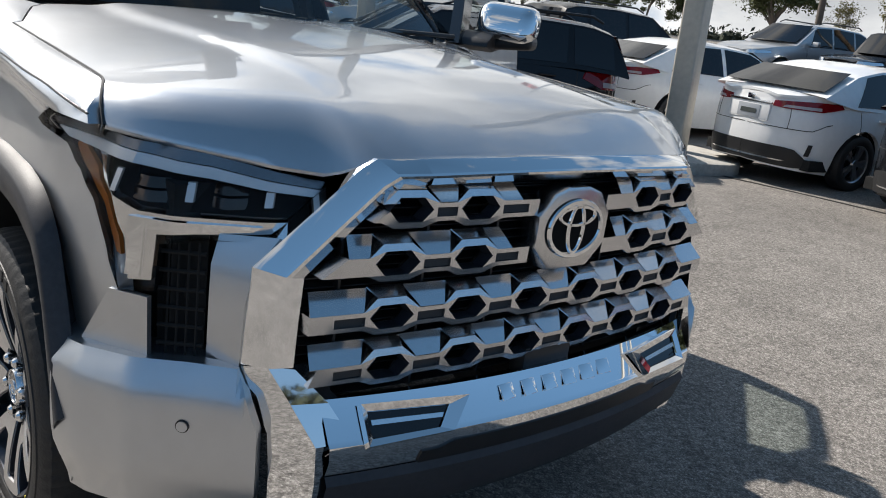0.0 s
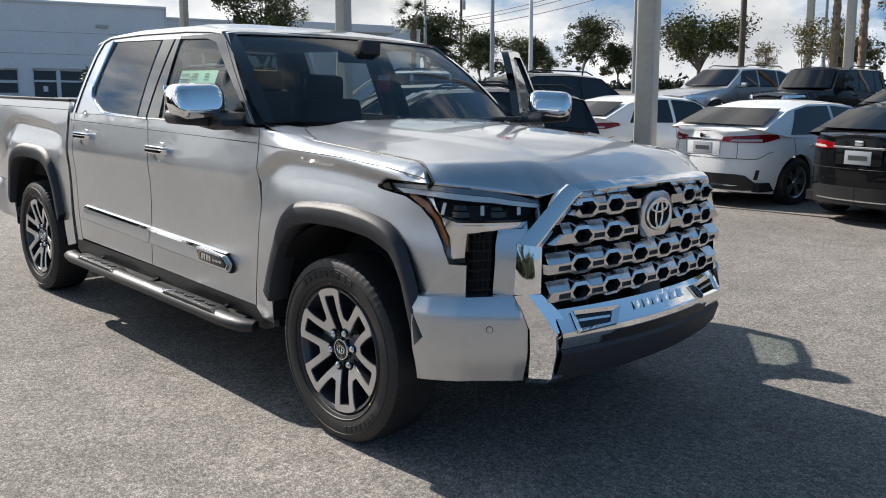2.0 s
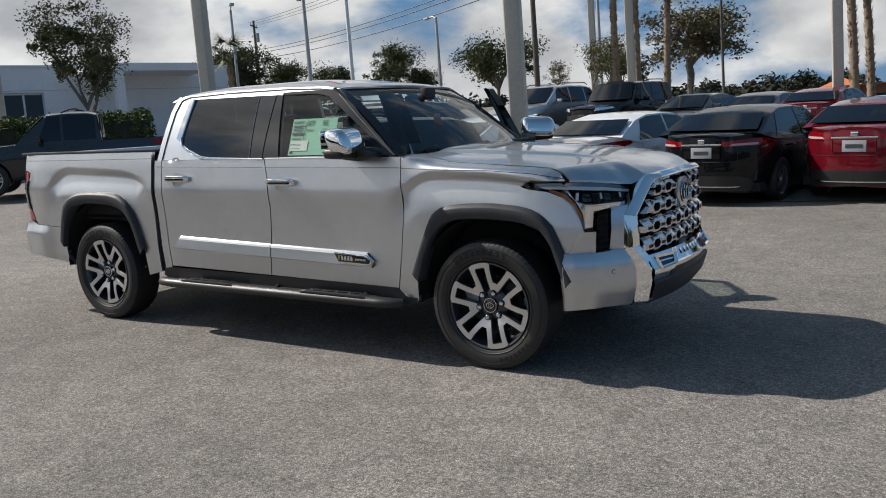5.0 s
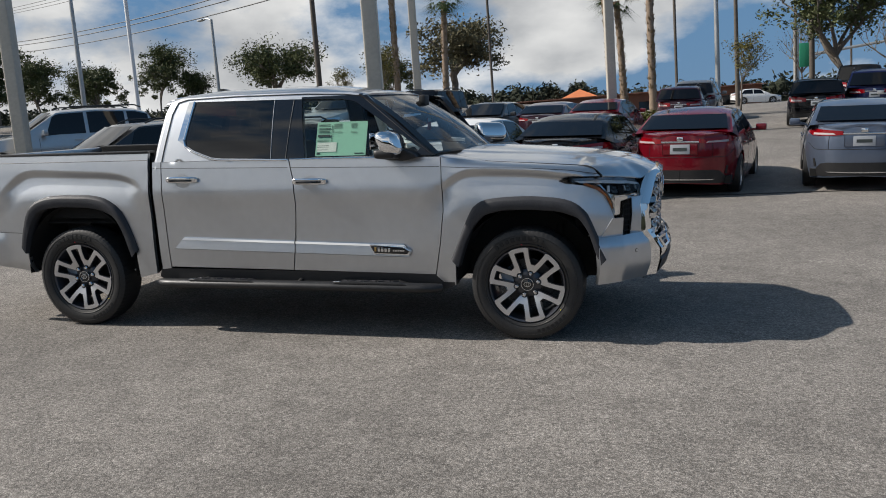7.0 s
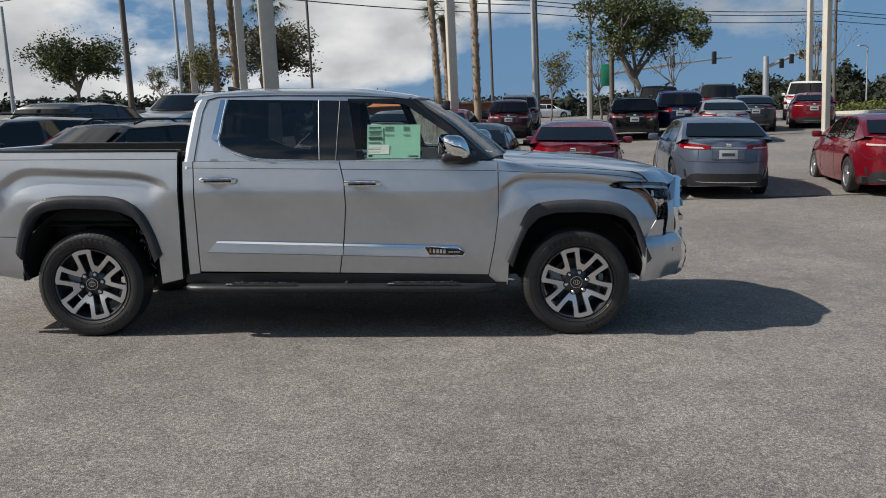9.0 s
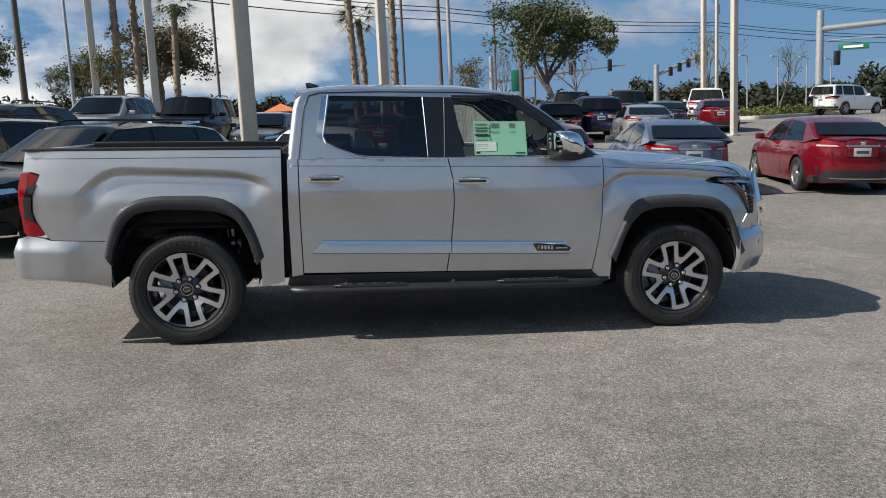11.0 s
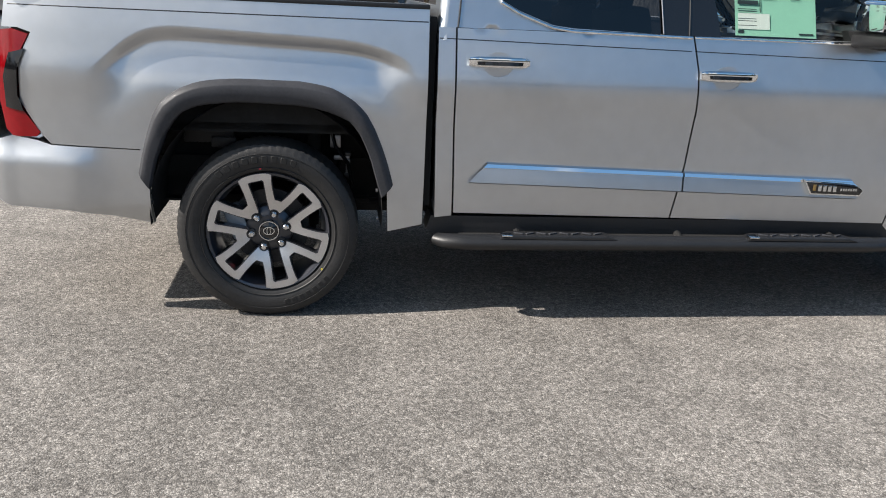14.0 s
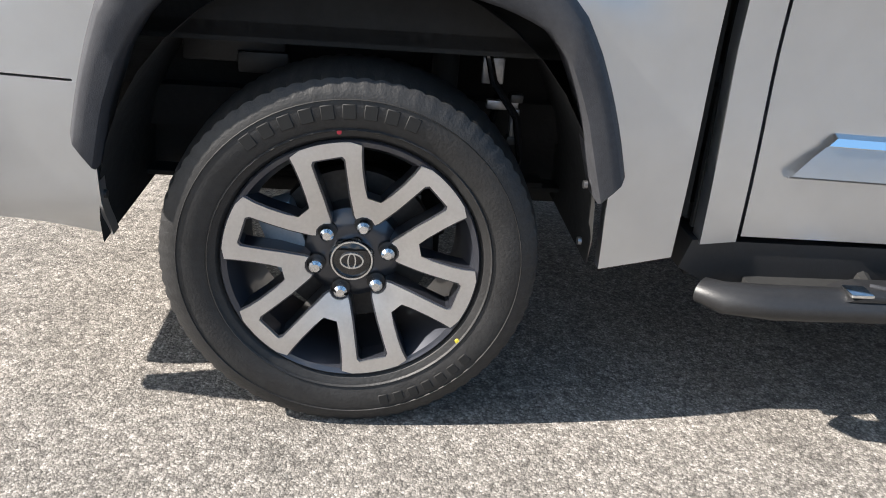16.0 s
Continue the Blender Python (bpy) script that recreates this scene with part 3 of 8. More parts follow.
    part("machined_face", skin(o, lambda u, v: Vector((u, dish(u, v) - 0.004, v)), 0.02, holes=hs, rim=0.006), MACHINED, rim, sharp=30)
    o, hs = face(0.004)
    part("spokes", skin(o, lambda u, v: Vector((u, dish(u, v), v)), 0.03, holes=hs, rim=0.050), mat("blue-grey painted spoke", (0.045, 0.048, 0.060), 0.30, 0.6, coat=0.6), rim, sharp=30)
    hub = part("hub", revolve([(0.0, -0.058), (0.050, -0.070), (0.085, -0.064), (0.105, -0.050), (0.112, 0.0), (0.10, 0.03), (0.0, 0.03)], 48), mat("grey painted hub", (0.055, 0.058, 0.068), 0.30, 0.7, coat=0.5), rim)
    part("centre_cap", revolve([(0.0, -0.094), (0.038, -0.093), (0.042, -0.09), (0.049, -0.062)], 36), GLOSSBLACK, rim)
    part("cap_ring", revolve([(0.041, -0.0925), (0.042, -0.0965), (0.0455, -0.0965), (0.049, -0.09), (0.050, -0.06), (0.041, -0.06)], 36, close=True), SATIN, rim)
    part("cap_emblem", oval_ring(0.024, 0.017, 0.0028, -0.0965), SATIN, rim)
    part("cap_emblem", oval_ring(0.008, 0.017, 0.0022, -0.0968), SATIN, rim)
    for i in range(6):
        a = radians(60 * i + 13)
        c = Vector((0.079 * math.cos(a), 0, 0.079 * math.sin(a)))
        bm = tube([c + Vector((0, -0.05, 0)), c + Vector((0, -0.096, 0)), c + Vector((0, -0.103, 0))], [0.0148, 0.0148, 0.009], 12)
        part("lug_nut", bm, SATIN, rim, sharp=20)
        part("lug_recess", tube([c + Vector((0, -0.05, 0)), c + Vector((0, -0.0745, 0))], 0.0205, 16), BLACK, rim)
    part("brake_disc", revolve([(0.06, -0.01), (0.178, -0.01), (0.18, -0.006), (0.18, 0.02), (0.06, 0.02)], 48), mat("dark brake steel", (0.06, 0.06, 0.062), 0.5, 0.8, var=0.2, vscale=9), root)
    part("brake_caliper", box(-0.13, -0.015, 0.075, 0.085, 0.07, 0.16, 0.015, Matrix.Rotation(radians(-20), 4, "Y")), mat("blue-grey caliper", (0.22, 0.27, 0.33), 0.45, 0.4, var=0.1, vscale=20), root)
    return root


def oval_ring(a, b, w, y):
    bm = bmesh.new()
    n = 40
    rings = []
    for k in range(n):
        t = 2 * math.pi * k / n
        c, s = math.cos(t), math.sin(t)
        rings.append([bm.verts.new(((a + d) * c, y + h, (b + d) * s)) for d, h in ((-w, 0.003), (-w * 0.6, -0.001), (w * 0.6, -0.001), (w, 0.003))])
    for k in range(n):
        r0, r1 = rings[k], rings[(k + 1) % n]
        for j in range(3):
            bm.faces.new((r0[j], r0[j + 1], r1[j + 1], r1[j]))
    return bm


truck = thing("pickup_truck", LOT, "silver crew-cab pickup truck with chrome grille, driver's door open", "pickup truck")


def both(name, bm, material, label="", left=True, **kw):
    """A part of the near flank and its mirror image on the other."""
    other = mirrored(bm) if left else None
    a = part(name, bm, material, truck, label, **kw)
    if left:
        part(name, other, material, truck, label, **kw)
    return a


def build_body():
    mid = lambda a, b: [((p[0] + q[0]) / 2, (p[1] + q[1]) / 2) for p, q in zip(a, b)]
    cut_f = mid(FLARE_OUT, FLARE_IN)
    cut_r = [(AXLE_R + x, z) for x, z in mid(FLARE_OUT_R, FLARE_IN_R)]
    # front fender
    o = [(-0.606, 1.326), (-0.50, 1.314), (-0.30, 1.288), (0.1, 1.262), (0.40, 1.242), (0.47, 1.218), (0.515, 1.172), (0.40, 1.174), (0.30, 1.170), (0.228, 1.140), (0.275, 1.124), (0.395, 1.108), (0.49, 1.076), (0.545, 1.031), (0.588, 0.951), (0.613, 0.872), (0.53, 0.745)]
    o += [p for p in cut_f[::-1] if p[0] < 0 or p[1] > 0.69] + [(-0.525, 0.39), (-0.60, 0.40), (-0.668, 0.462), (-0.625, 0.70), (-0.597, 0.94), (-0.602, 1.25)]
    # close rows of points where the fender rolls over towards the hood
    roll = [(x, spline_table(CREASE_F, x) + k * (spline_table(HOOD_EDGE, x) - spline_table(CREASE_F, x))) for x in [-0.585 + 0.02 * j for j in range(50)] for k in (0.3, 0.5, 0.65, 0.77, 0.87, 0.95)]
    crease_f = crease_zone(CREASE_F)
    both("front_fender", skin(o, side, 0.035, vstep=0.03, rim=0.03, guides=crease_guides(CREASE_F) + roll, skip=lambda x, z: crease_f(x, z) or (x > -0.60 and z > spline_table(CREASE_F, x))), SILVER, sharp=60)
    # doors
    front = [(-0.612, 1.33), (-0.608, 1.25), (-0.603, 0.94), (-0.631, 0.70), (-0.674, 0.472), (-1.797, 0.490), (-1.760, 0.75), (-1.742, 1.0), (-1.752, 1.18), (-1.788, 1.338)]
    rear = [(-1.796, 1.338), (-1.760, 1.18), (-1.750, 1.0), (-1.768, 0.75), (-1.805, 0.490), (-2.858, 0.504), (-2.872, 0.9), (-2.878, 1.333)]
    cup = lambda hx, z: [(hx + 0.069 * math.cos(a), z + 0.0545 * math.sin(a)) for a in (2 * math.pi * k / 20 for k in range(20))]
    d = part("front_door", skin(front, side, 0.05, vstep=0.025, rim=0.03, holes=[cup(-1.617, 1.158)]), SILVER, truck, "silver front door")
    r = both("rear_door", skin(rear, side, 0.05, vstep=0.025, rim=0.03, holes=[cup(-2.69, 1.184)]), SILVER)
    # cab corner behind the rear door
    o = [(-2.886, 1.335), (-2.880, 0.9), (-2.866, 0.490), (-2.945, 0.480), (-2.958, 0.9), (-2.960, 1.335)]
    both("cab_corner", skin(o, side, 0.03, rim=0.05), SILVER)
    # bed side
    o = [(-3.002, 1.404), (-3.002, 0.445), (-3.160, 0.408)] + cut_r[::-1] + [(-4.232, 0.70), (-4.236, 0.773), (-4.60, 0.787), (-4.640, 0.83), (-4.715, 0.965), (-4.700, 1.14), (-4.645, 1.245), (-4.70, 1.262), (-4.765, 1.262), (-4.745, 1.404)]
    both("bed_side", skin(o, side, 0.035, vstep=0.03, rim=0.035, guides=crease_guides(CREASE_R), skip=crease_zone(CREASE_R)), SILVER, "silver bed side with raised wheel arch crease")
    # the thin seam below the bed rail and the belt line of the doors
    for x0, x1, z in ((-4.735, -3.006, 1.352), ):
        both("rail_seam", tube([side(x0 + (x1 - x0) * k / 24, z) + Vector((0, 0.001, 0)) for k in range(25)], 0.0028, 6), BLACK)
    for x0, x1 in ((-2.955, -1.80), (-1.78, -0.62)):
        both("belt_seam", tube([side(x0 + (x1 - x0) * k / 24, 1.288 - 0.012 * (x0 + (x1 - x0) * k / 24 + 2.96)) + Vector((0, 0.001, 0)) for k in range(25)], 0.0025, 6), BLACK, left=False)
    both("belt_seam", tube([side(x, z) + Vector((0, 0.001, 0)) for x, z in even([(-0.60, 1.258), (-0.39, 1.247), (0.02, 1.238), (0.30, 1.218), (0.50, 1.188)], 25)], 0.0025, 6), BLACK)
    # rear bumper end
    def bumper(u, v):
        y = flank(max(u, -4.75), v) + 0.001 + 0.030 * smooth01((0.80 - v) / 0.10) * smooth01((-4.36 - u) / 0.16) - 0.05 * smooth01((0.53 - v) / 0.12)
        return Vector((u, -(y - 2.2 * max(0, -4.80 - u) ** 1.5), v))
    o = [(-4.225, 0.768), (-4.222, 0.69), (-4.208, 0.61), (-4.208, 0.425), (-4.33, 0.455), (-4.55, 0.500), (-4.79, 0.510), (-4.85, 0.54), (-4.868, 0.70), (-4.83, 0.795), (-4.76, 0.815), (-4.66, 0.80), (-4.60, 0.782)]
    both("rear_bumper_end", skin(o, bumper, 0.03, rim=0.04), SILVER, "painted silver bumper end")
    part("rear_bumper", box(-4.80, 0, 0.64, 0.12, 1.66, 0.24, 0.03), SILVER, truck)
    # dark liners, flares
    for rear_ in (False, True):
        fo = [(AXLE_R + x, z) for x, z in FLARE_OUT_R] if rear_ else FLARE_OUT
        fi = [(AXLE_R + x, z) for x, z in FLARE_IN_R] if rear_ else FLARE_IN
        rows = []
        for k, dy in ((0.0, -0.004), (0.03, 0.012), (0.22, 0.034), (0.27, 0.037), (0.55, 0.038), (0.92, 0.035), (1.0, 0.026), (1.0, -0.07)):
            rows.append([Vector((a[0] + (b[0] - a[0]) * k, -(max(flank(a[0], a[1]), 0.955) + dy), a[1] + (b[1] - a[1]) * k)) for a, b in zip(fo, fi)])
        both("wheel_flare", sheet(fine_rows(rows, 44)), FLARE, "dark grey textured plastic wheel-arch flare", sharp=50)
        ax = AXLE_R if rear_ else 0.0
        liner = [(ax + 0.515 * math.cos(t), 0.43 + 0.53 * math.sin(t) + (0.05 if rear_ else 0)) for t in [math.pi * k / 20 for k in range(21)]]
        liner = [(ax + 0.510, 0.42), *liner, (ax - 0.512, 0.43)]
        rows = [[(x, -y, z) for x, z in liner] for y in (0.952, 0.80, 0.60, 0.50)]
        both("wheel_well", join(sheet(rows), prism(liner, -0.50, -0.49)), UNDER)
    # rocker and floor
    both("rocker", prism([(-2.96, 0.487), (-0.54, 0.474), (-0.53, 0.385), (-0.60, 0.365), (-2.90, 0.38), (-2.98, 0.42)], -0.945, -0.80), BLACK)
    part("underbody", box(-1.75, 0, 0.42, 2.35, 1.7, 0.12), UNDER, truck)
    for y in (-0.42, 0.42):
        part("frame_rail", box(-1.75, y, 0.46, 4.7, 0.10, 0.16, 0.01), UNDER, truck)
    part("bed_underside", box(-3.9, 0, 0.62, 1.8, 1.1, 0.10), UNDER, truck)
    part("axle", tube([(AXLE_R, -0.85, 0.40), (AXLE_R, 0.85, 0.40)], 0.05), UNDER, truck)
    part("differential", revolve([(0, -0.13), (0.13, -0.1), (0.16, 0), (0.13, 0.1), (0, 0.13)], 20), UNDER, truck).matrix_basis = Matrix.Translation((AXLE_R, 0, 0.40))
    # suspension seen in the wheel wells
    for x in (0.0, AXLE_R):
        for s in (-1, 1):
            part("shock_absorber", join(tube([(x + 0.19, s * 0.66, 0.36), (x + 0.20, s * 0.60, 0.80)], 0.032, 12), tube([(x + 0.19, s * 0.66, 0.30), (x + 0.19, s * 0.66, 0.40)], 0.02, 10)), UNDER, truck)
    part("axle", tube([(0, -0.85, 0.40), (0, 0.85, 0.40)], 0.045), UNDER, truck)
    for s in (-1, 1):
        part("leaf_spring", join(*[box(AXLE_R + 0.02, s * 0.56, 0.46 + 0.012 * k, 1.1 - 0.2 * k, 0.07, 0.013, 0.003) for k in range(3)]), UNDER, truck)
    part("splash_bracket", join(box(AXLE_R - 0.30, -0.55, 0.80, 0.24, 0.02, 0.13, 0.006), box(AXLE_R - 0.23, -0.57, 0.74, 0.12, 0.02, 0.05, 0.006)), BLACK, truck)
    part("brake_line", tube([(AXLE_R + 0.25, -0.62, 0.86), (AXLE_R + 0.33, -0.64, 0.72), (AXLE_R + 0.30, -0.66, 0.58), (AXLE_R + 0.38, -0.6, 0.46)], 0.010, 8), GLOSSBLACK, truck)
    for z, x in ((0.90, 0.44), (0.74, 0.475), (0.60, 0.49), (0.47, 0.495)):
        part("liner_clip", tube([(AXLE_R + x, -0.935, z), (AXLE_R + x - 0.008, -0.935, z)], 0.009, 10), STEEL, truck)
    for z, x in ((0.86, -0.43), (0.66, -0.50), (0.53, -0.51)):
        part("liner_clip", tube([(AXLE_R + x, -0.93, z), (AXLE_R + x + 0.008, -0.93, z)], 0.009, 10), BLACK, truck)
    part("hose_bracket", join(box(AXLE_R + 0.30, -0.70, 0.78, 0.05, 0.015, 0.06, 0.004), box(AXLE_R + 0.33, -0.69, 0.70, 0.075, 0.02, 0.022, 0.004), box(AXLE_R + 0.36, -0.70, 0.66, 0.02, 0.02, 0.07, 0.004)), STEEL, truck)
    part("brake_hose", tube([(AXLE_R + 0.28, -0.71, 0.84), (AXLE_R + 0.30, -0.73, 0.76), (AXLE_R + 0.36, -0.73, 0.68), (AXLE_R + 0.38, -0.72, 0.58), (AXLE_R + 0.34, -0.70, 0.48)], 0.009, 8), GLOSSBLACK, truck)
    for x, z in ((-0.20, 0.91), (-0.10, 0.905), (0.10, 0.90), (0.17, 0.885)):
        part("bed_bolt", tube([(AXLE_R + x, -0.72, z), (AXLE_R + x, -0.72, z - 0.03)], 0.007, 8), STEEL, truck)
    for z in (0.62, 0.72, 0.83):
        part("wiring_clip", box(AXLE_R + 0.36, -0.70, z, 0.03, 0.03, 0.02, 0.005), BLACK, truck)
    return d, r


front_door, rear_door = build_body()


HOOD_MID = [(-0.56, 1.362), (-0.2, 1.346), (0.2, 1.318), (0.5, 1.288), (0.72, 1.258), (0.90, 1.228)]
HOOD_SIDE = [(-0.56, 1.320), (-0.30, 1.288), (0.1, 1.263), (0.40, 1.243), (0.60, 1.225), (0.90, 1.19)]
# front edge: part of the half width, how far forward, how high
HOOD_NOSE = [(0.0, 0.888), (0.22, 0.884), (0.45, 0.868), (0.556, 0.842), (0.63, 0.790), (0.73, 0.748), (0.88, 0.655), (0.955, 0.590), (1.0, 0.530)]
HOOD_LIP = [(0.0, 1.184), (0.22, 1.180), (0.45, 1.172), (0.556, 1.164), (0.63, 1.130), (0.73, 1.138), (0.88, 1.156), (1.0, 1.172)]
HOOD_BACK = [(0.0, -0.505), (0.52, -0.535), (0.84, -0.545), (0.89, -0.50), (0.935, -0.40), (0.97, -0.315), (1.0, -0.30)]


def hood_at(a, k):
    """A place on the hood: a from its middle (0) to its side (1), k from the windscreen (0) to the nose (1)."""
    b = abs(a)
    x1 = lerp_table(HOOD_NOSE, b)
    x = lerp_table(HOOD_BACK, b) * (1 - k) + x1 * k

    def base(x):
        y = b * (0.858 + 0.042 * smooth01((x - 0.38) / 0.15))
        side_z, w = spline_table(HOOD_SIDE, x), 0.50 + 0.10 * smooth01((0.4 - x) / 0.8)
        z = side_z + (spline_table(HOOD_MID, x) - side_z) * (1 - b ** 2.3)
        return y, z + 0.010 * smooth01((w - y) / 0.10) * smooth01((0.80 - x) / 0.45)
    y, z = base(x)
    roll = max(0.0, 1 - (x1 - x) / (0.11 + 0.20 * (1 - b))) ** 2
    return Vector((x, math.copysign(y, a), z + (lerp_table(HOOD_LIP, b) - base(x1)[1]) * roll))


def build_hood():
    cols = [-1 + 2 * i / 72 for i in range(73)]
    rows = [[hood_at(a, 1 - (1 - j / 48) ** 1.25) for a in cols] for j in range(49)]
    rows = [[p - Vector((0, 0, 0.03)) for p in rows[0]], *rows, [p - Vector((0.004, 0, 0.007)) for p in rows[-1]]]
    part("hood", sheet(rows), SILVER, truck, "silver hood with raised centre", sharp=60)
    for s in (-1, 1):
        part("hood_gap", tube([hood_at(s * 1.0, k / 24) + Vector((0, s * 0.003, 0.0005)) for k in range(25)], 0.0032, 6), BLACK, truck)
    # cowl and fender tops by the windscreen
    for s in (-1, 1):
        edge_o = [Vector((-0.298, s * 0.868, 1.284)), Vector((-0.45, s * 0.878, 1.303)), Vector((-0.60, s * 0.880, 1.322)), Vector((-0.72, s * 0.874, 1.345))]
        edge_i = [hood_at(s * a, 0) + Vector((-0.004, s * 0.004, 0)) for a in (0.995, 0.97, 0.935, 0.89, 0.85)]
        rows = fine_rows([edge_o, edge_i], 12)
        rows.insert(1, [(p + q) / 2 + Vector((0, 0, 0.004)) for p, q in zip(*rows)])
        part("lamp_backing", box(0.50, s * 0.70, 0.95, 0.34, 0.24, 0.28), UNDER, truck)
        part("cowl_corner", sheet(rows, thick=0.02), SILVER, truck)
    part("engine_bay", box(0.10, 0, 0.86, 1.25, 1.2, 0.50), UNDER, truck)
    part("cowl", skin([(-0.54, -0.74), (-0.53, -0.45), (-0.51, 0), (-0.53, 0.45), (-0.54, 0.74), (-0.70, 0.82), (-0.62, 0.4), (-0.60, 0), (-0.62, -0.4), (-0.70, -0.82)], lambda x, y: Vector((x, y, 1.318 + (-(x + 0.42)) * 0.06)), 0.05, rim=0.03, inward=(0, 0, -1)), BLACK, truck)
    for y0 in (-0.45, 0.25):
        part("wiper", tube([(-0.55, y0, 1.345), (-0.57, y0 + 0.3, 1.362), (-0.585, y0 + 0.62, 1.365)], 0.009, 8), BLACK, truck)


build_hood()


def front_x(y, x0=0.927):
    return x0 - 0.11 * y * y


def build_grille():
    def full(r):
        return r + [(x, -y, z) for x, y, z in r[::-1][1:]]
    # chrome hoop: a bevel that faces the sky, a ridge, and a face that looks at the ground
    outer = [(0.783, -0.712, 0.955), (0.816, -0.606, 1.068), (0.840, -0.530, 1.150), (0.850, -0.500, 1.172)]
    inner = [(0.836, -0.634, 0.944), (0.852, -0.548, 1.035), (0.864, -0.478, 1.104), (0.872, -0.450, 1.122)]
    for y in (-0.42, -0.3, -0.15, 0.0):
        outer.append((front_x(y, 0.908), y, 1.176 + 0.010 * (1 - (y / 0.5) ** 2)))
        inner.append((front_x(y, 0.908), y, 1.124 + 0.010 * (1 - (y / 0.5) ** 2)))
    outer, inner = full(outer), full(inner)
    blend = lambda k, out: [(a[0] + (b[0] - a[0]) * k + out, a[1] + (b[1] - a[1]) * k, a[2] + (b[2] - a[2]) * k) for a, b in zip(outer, inner)]
    back_o = [(x - 0.05, y * 0.99, z - 0.004) for x, y, z in outer]
    back_i = [(x - 0.10, y, z) for x, y, z in inner]
    part("grille_surround", sheet([back_o, outer, blend(0.06, 0.006), blend(0.42, 0.030), blend(0.50, 0.033), blend(0.60, 0.031), blend(0.95, 0.010), inner, back_i]), CHROME, truck, "chrome grille surround", sharp=16)
    for s in (-1, 1):
        leg_o = [(0.783, 0.712, 0.956), (0.790, 0.722, 0.86), (0.792, 0.727, 0.764)]
        leg_i = [(0.840, 0.634, 0.943), (0.850, 0.645, 0.86), (0.857, 0.652, 0.770)]
        rows = [[(x - 0.05, s * y, z) for x, y, z in leg_o], [(x, s * y, z) for x, y, z in leg_o], [((a[0] + b[0]) / 2 + 0.014, s * (a[1] + b[1]) / 2, (a[2] + b[2]) / 2) for a, b in zip(leg_o, leg_i)], [(x, s * y, z) for x, y, z in leg_i], [(x - 0.10, s * (y - 0.006), z) for x, y, z in leg_i]]
        part("surround_leg", sheet(rows), CHROME, truck, sharp=40)
    part("surround_insert", sheet([[(x + 0.002, y * 0.995, z) for x, y, z in inner], [(x - 0.02, y * 0.975, z - 0.012 if z > 1.08 else z) for x, y, z in inner], [(x - 0.09, y * 0.97, z - 0.012 if z > 1.08 else z) for x, y, z in inner]]), GLOSSBLACK, truck)
    # black backing with fine louvres
    grille = part("grille", prism([(-0.65, 0.68), (0.65, 0.68), (0.64, 0.94), (0.45, 1.13), (-0.45, 1.13), (-0.64, 0.94)], 0.755, 0.775, "yz"), UNDER, truck, "black grille with four rows of silver hexagon bars")
    for k in range(23):
        z = 0.685 + 0.0195 * k
        half = 0.64 if z < 0.95 else 0.64 - (z - 0.95) * 0.9
        pts = [(front_x(y, 0.872), y, z) for y in (half * (j / 8 - 1) for j in range(17))]
        rows = [pts, [(x - 0.03, y, zz + 0.006) for x, y, zz in pts]]
        part("louvre", sheet(rows, thick=0.003), BLACK, grille)
    for y in (-0.56, -0.37, -0.185, 0, 0.185, 0.37, 0.56):
        part("louvre_post", box(front_x(y, 0.868), y, 0.875, 0.03, 0.006, 0.38), BLACK, grille)

    for z0, hexes, half, gap, slant in ((1.083, (-0.447, -0.278, 0.278, 0.447), 0.525, 0.115, 0.05), (0.977, (-0.464, -0.279, 0.279, 0.464), 0.622, 0.125, 0.05), (0.866, (-0.464, -0.277, -0.0925, 0.0925, 0.277, 0.464), 0.640, 0, 0.0), (0.757, (-0.460, -0.273, -0.091, 0.091, 0.273, 0.460), 0.632, 0, -0.015)):
        spans = [(-half, -gap), (gap, half)] if gap else [(-half, half)]
        for y0, y1 in spans:
            hs = [h for h in hexes if y0 < h < y1]
            # high round each hexagon, low between them
            top, bot = [], []
            for y in sorted({y0, y1, *[h + k for h in hs for k in (-0.064, -0.033, 0.033, 0.064) if y0 < h + k < y1]}):
                hh = 0.038 if min(abs(y - h) for h in hs) < 0.05 else 0.024
                shift = -math.copysign(slant, y) if abs(y) > half - 0.001 else 0.0
                top.append((y + shift, z0 + (hh if hh > 0.03 else 0.013))), bot.append((y, z0 - hh))
            outline = top + bot[::-1]
            holes = [[(h + a * 0.050, z0 + b * 0.0245) for a, b in ((-1, 0), (-0.54, 1), (0.54, 1), (1, 0), (0.54, -1), (-0.54, -1))] for h in hs]
            knots = [y0] + hs + [y1]
            gaps = [(a + (0.060 if i else 0.050 + max(0, slant) * 0.8), b - (0.060 if i < len(knots) - 2 else (0.030 if gap and abs(b) == gap else 0.050 + max(0, slant) * 0.8))) for i, (a, b) in enumerate(zip(knots, knots[1:]))]
            slots = [[(a, z0 - 0.015), (b, z0 - 0.015), (b, z0 + 0.004), (a, z0 + 0.004)] for a, b in gaps if b - a > 0.03]

            def bar(u, v, off=0.0):
                return Vector((front_x(u) - 0.35 * max(0, abs(v - z0) - 0.020) - off, u, v))
            ob = part("grille_bar", skin(outline, bar, 0.03, holes=holes + slots, rim=0.040, inward=(-1, 0, 0.0)), GRILLE_SILVER, grille, "satin silver hexagon bar", sharp=15)
            # roof facets between the hexagons lean back and catch the sky
            ends = [y0 + max(0.0, slant)] + hs + [y1 - max(0.0, slant)]
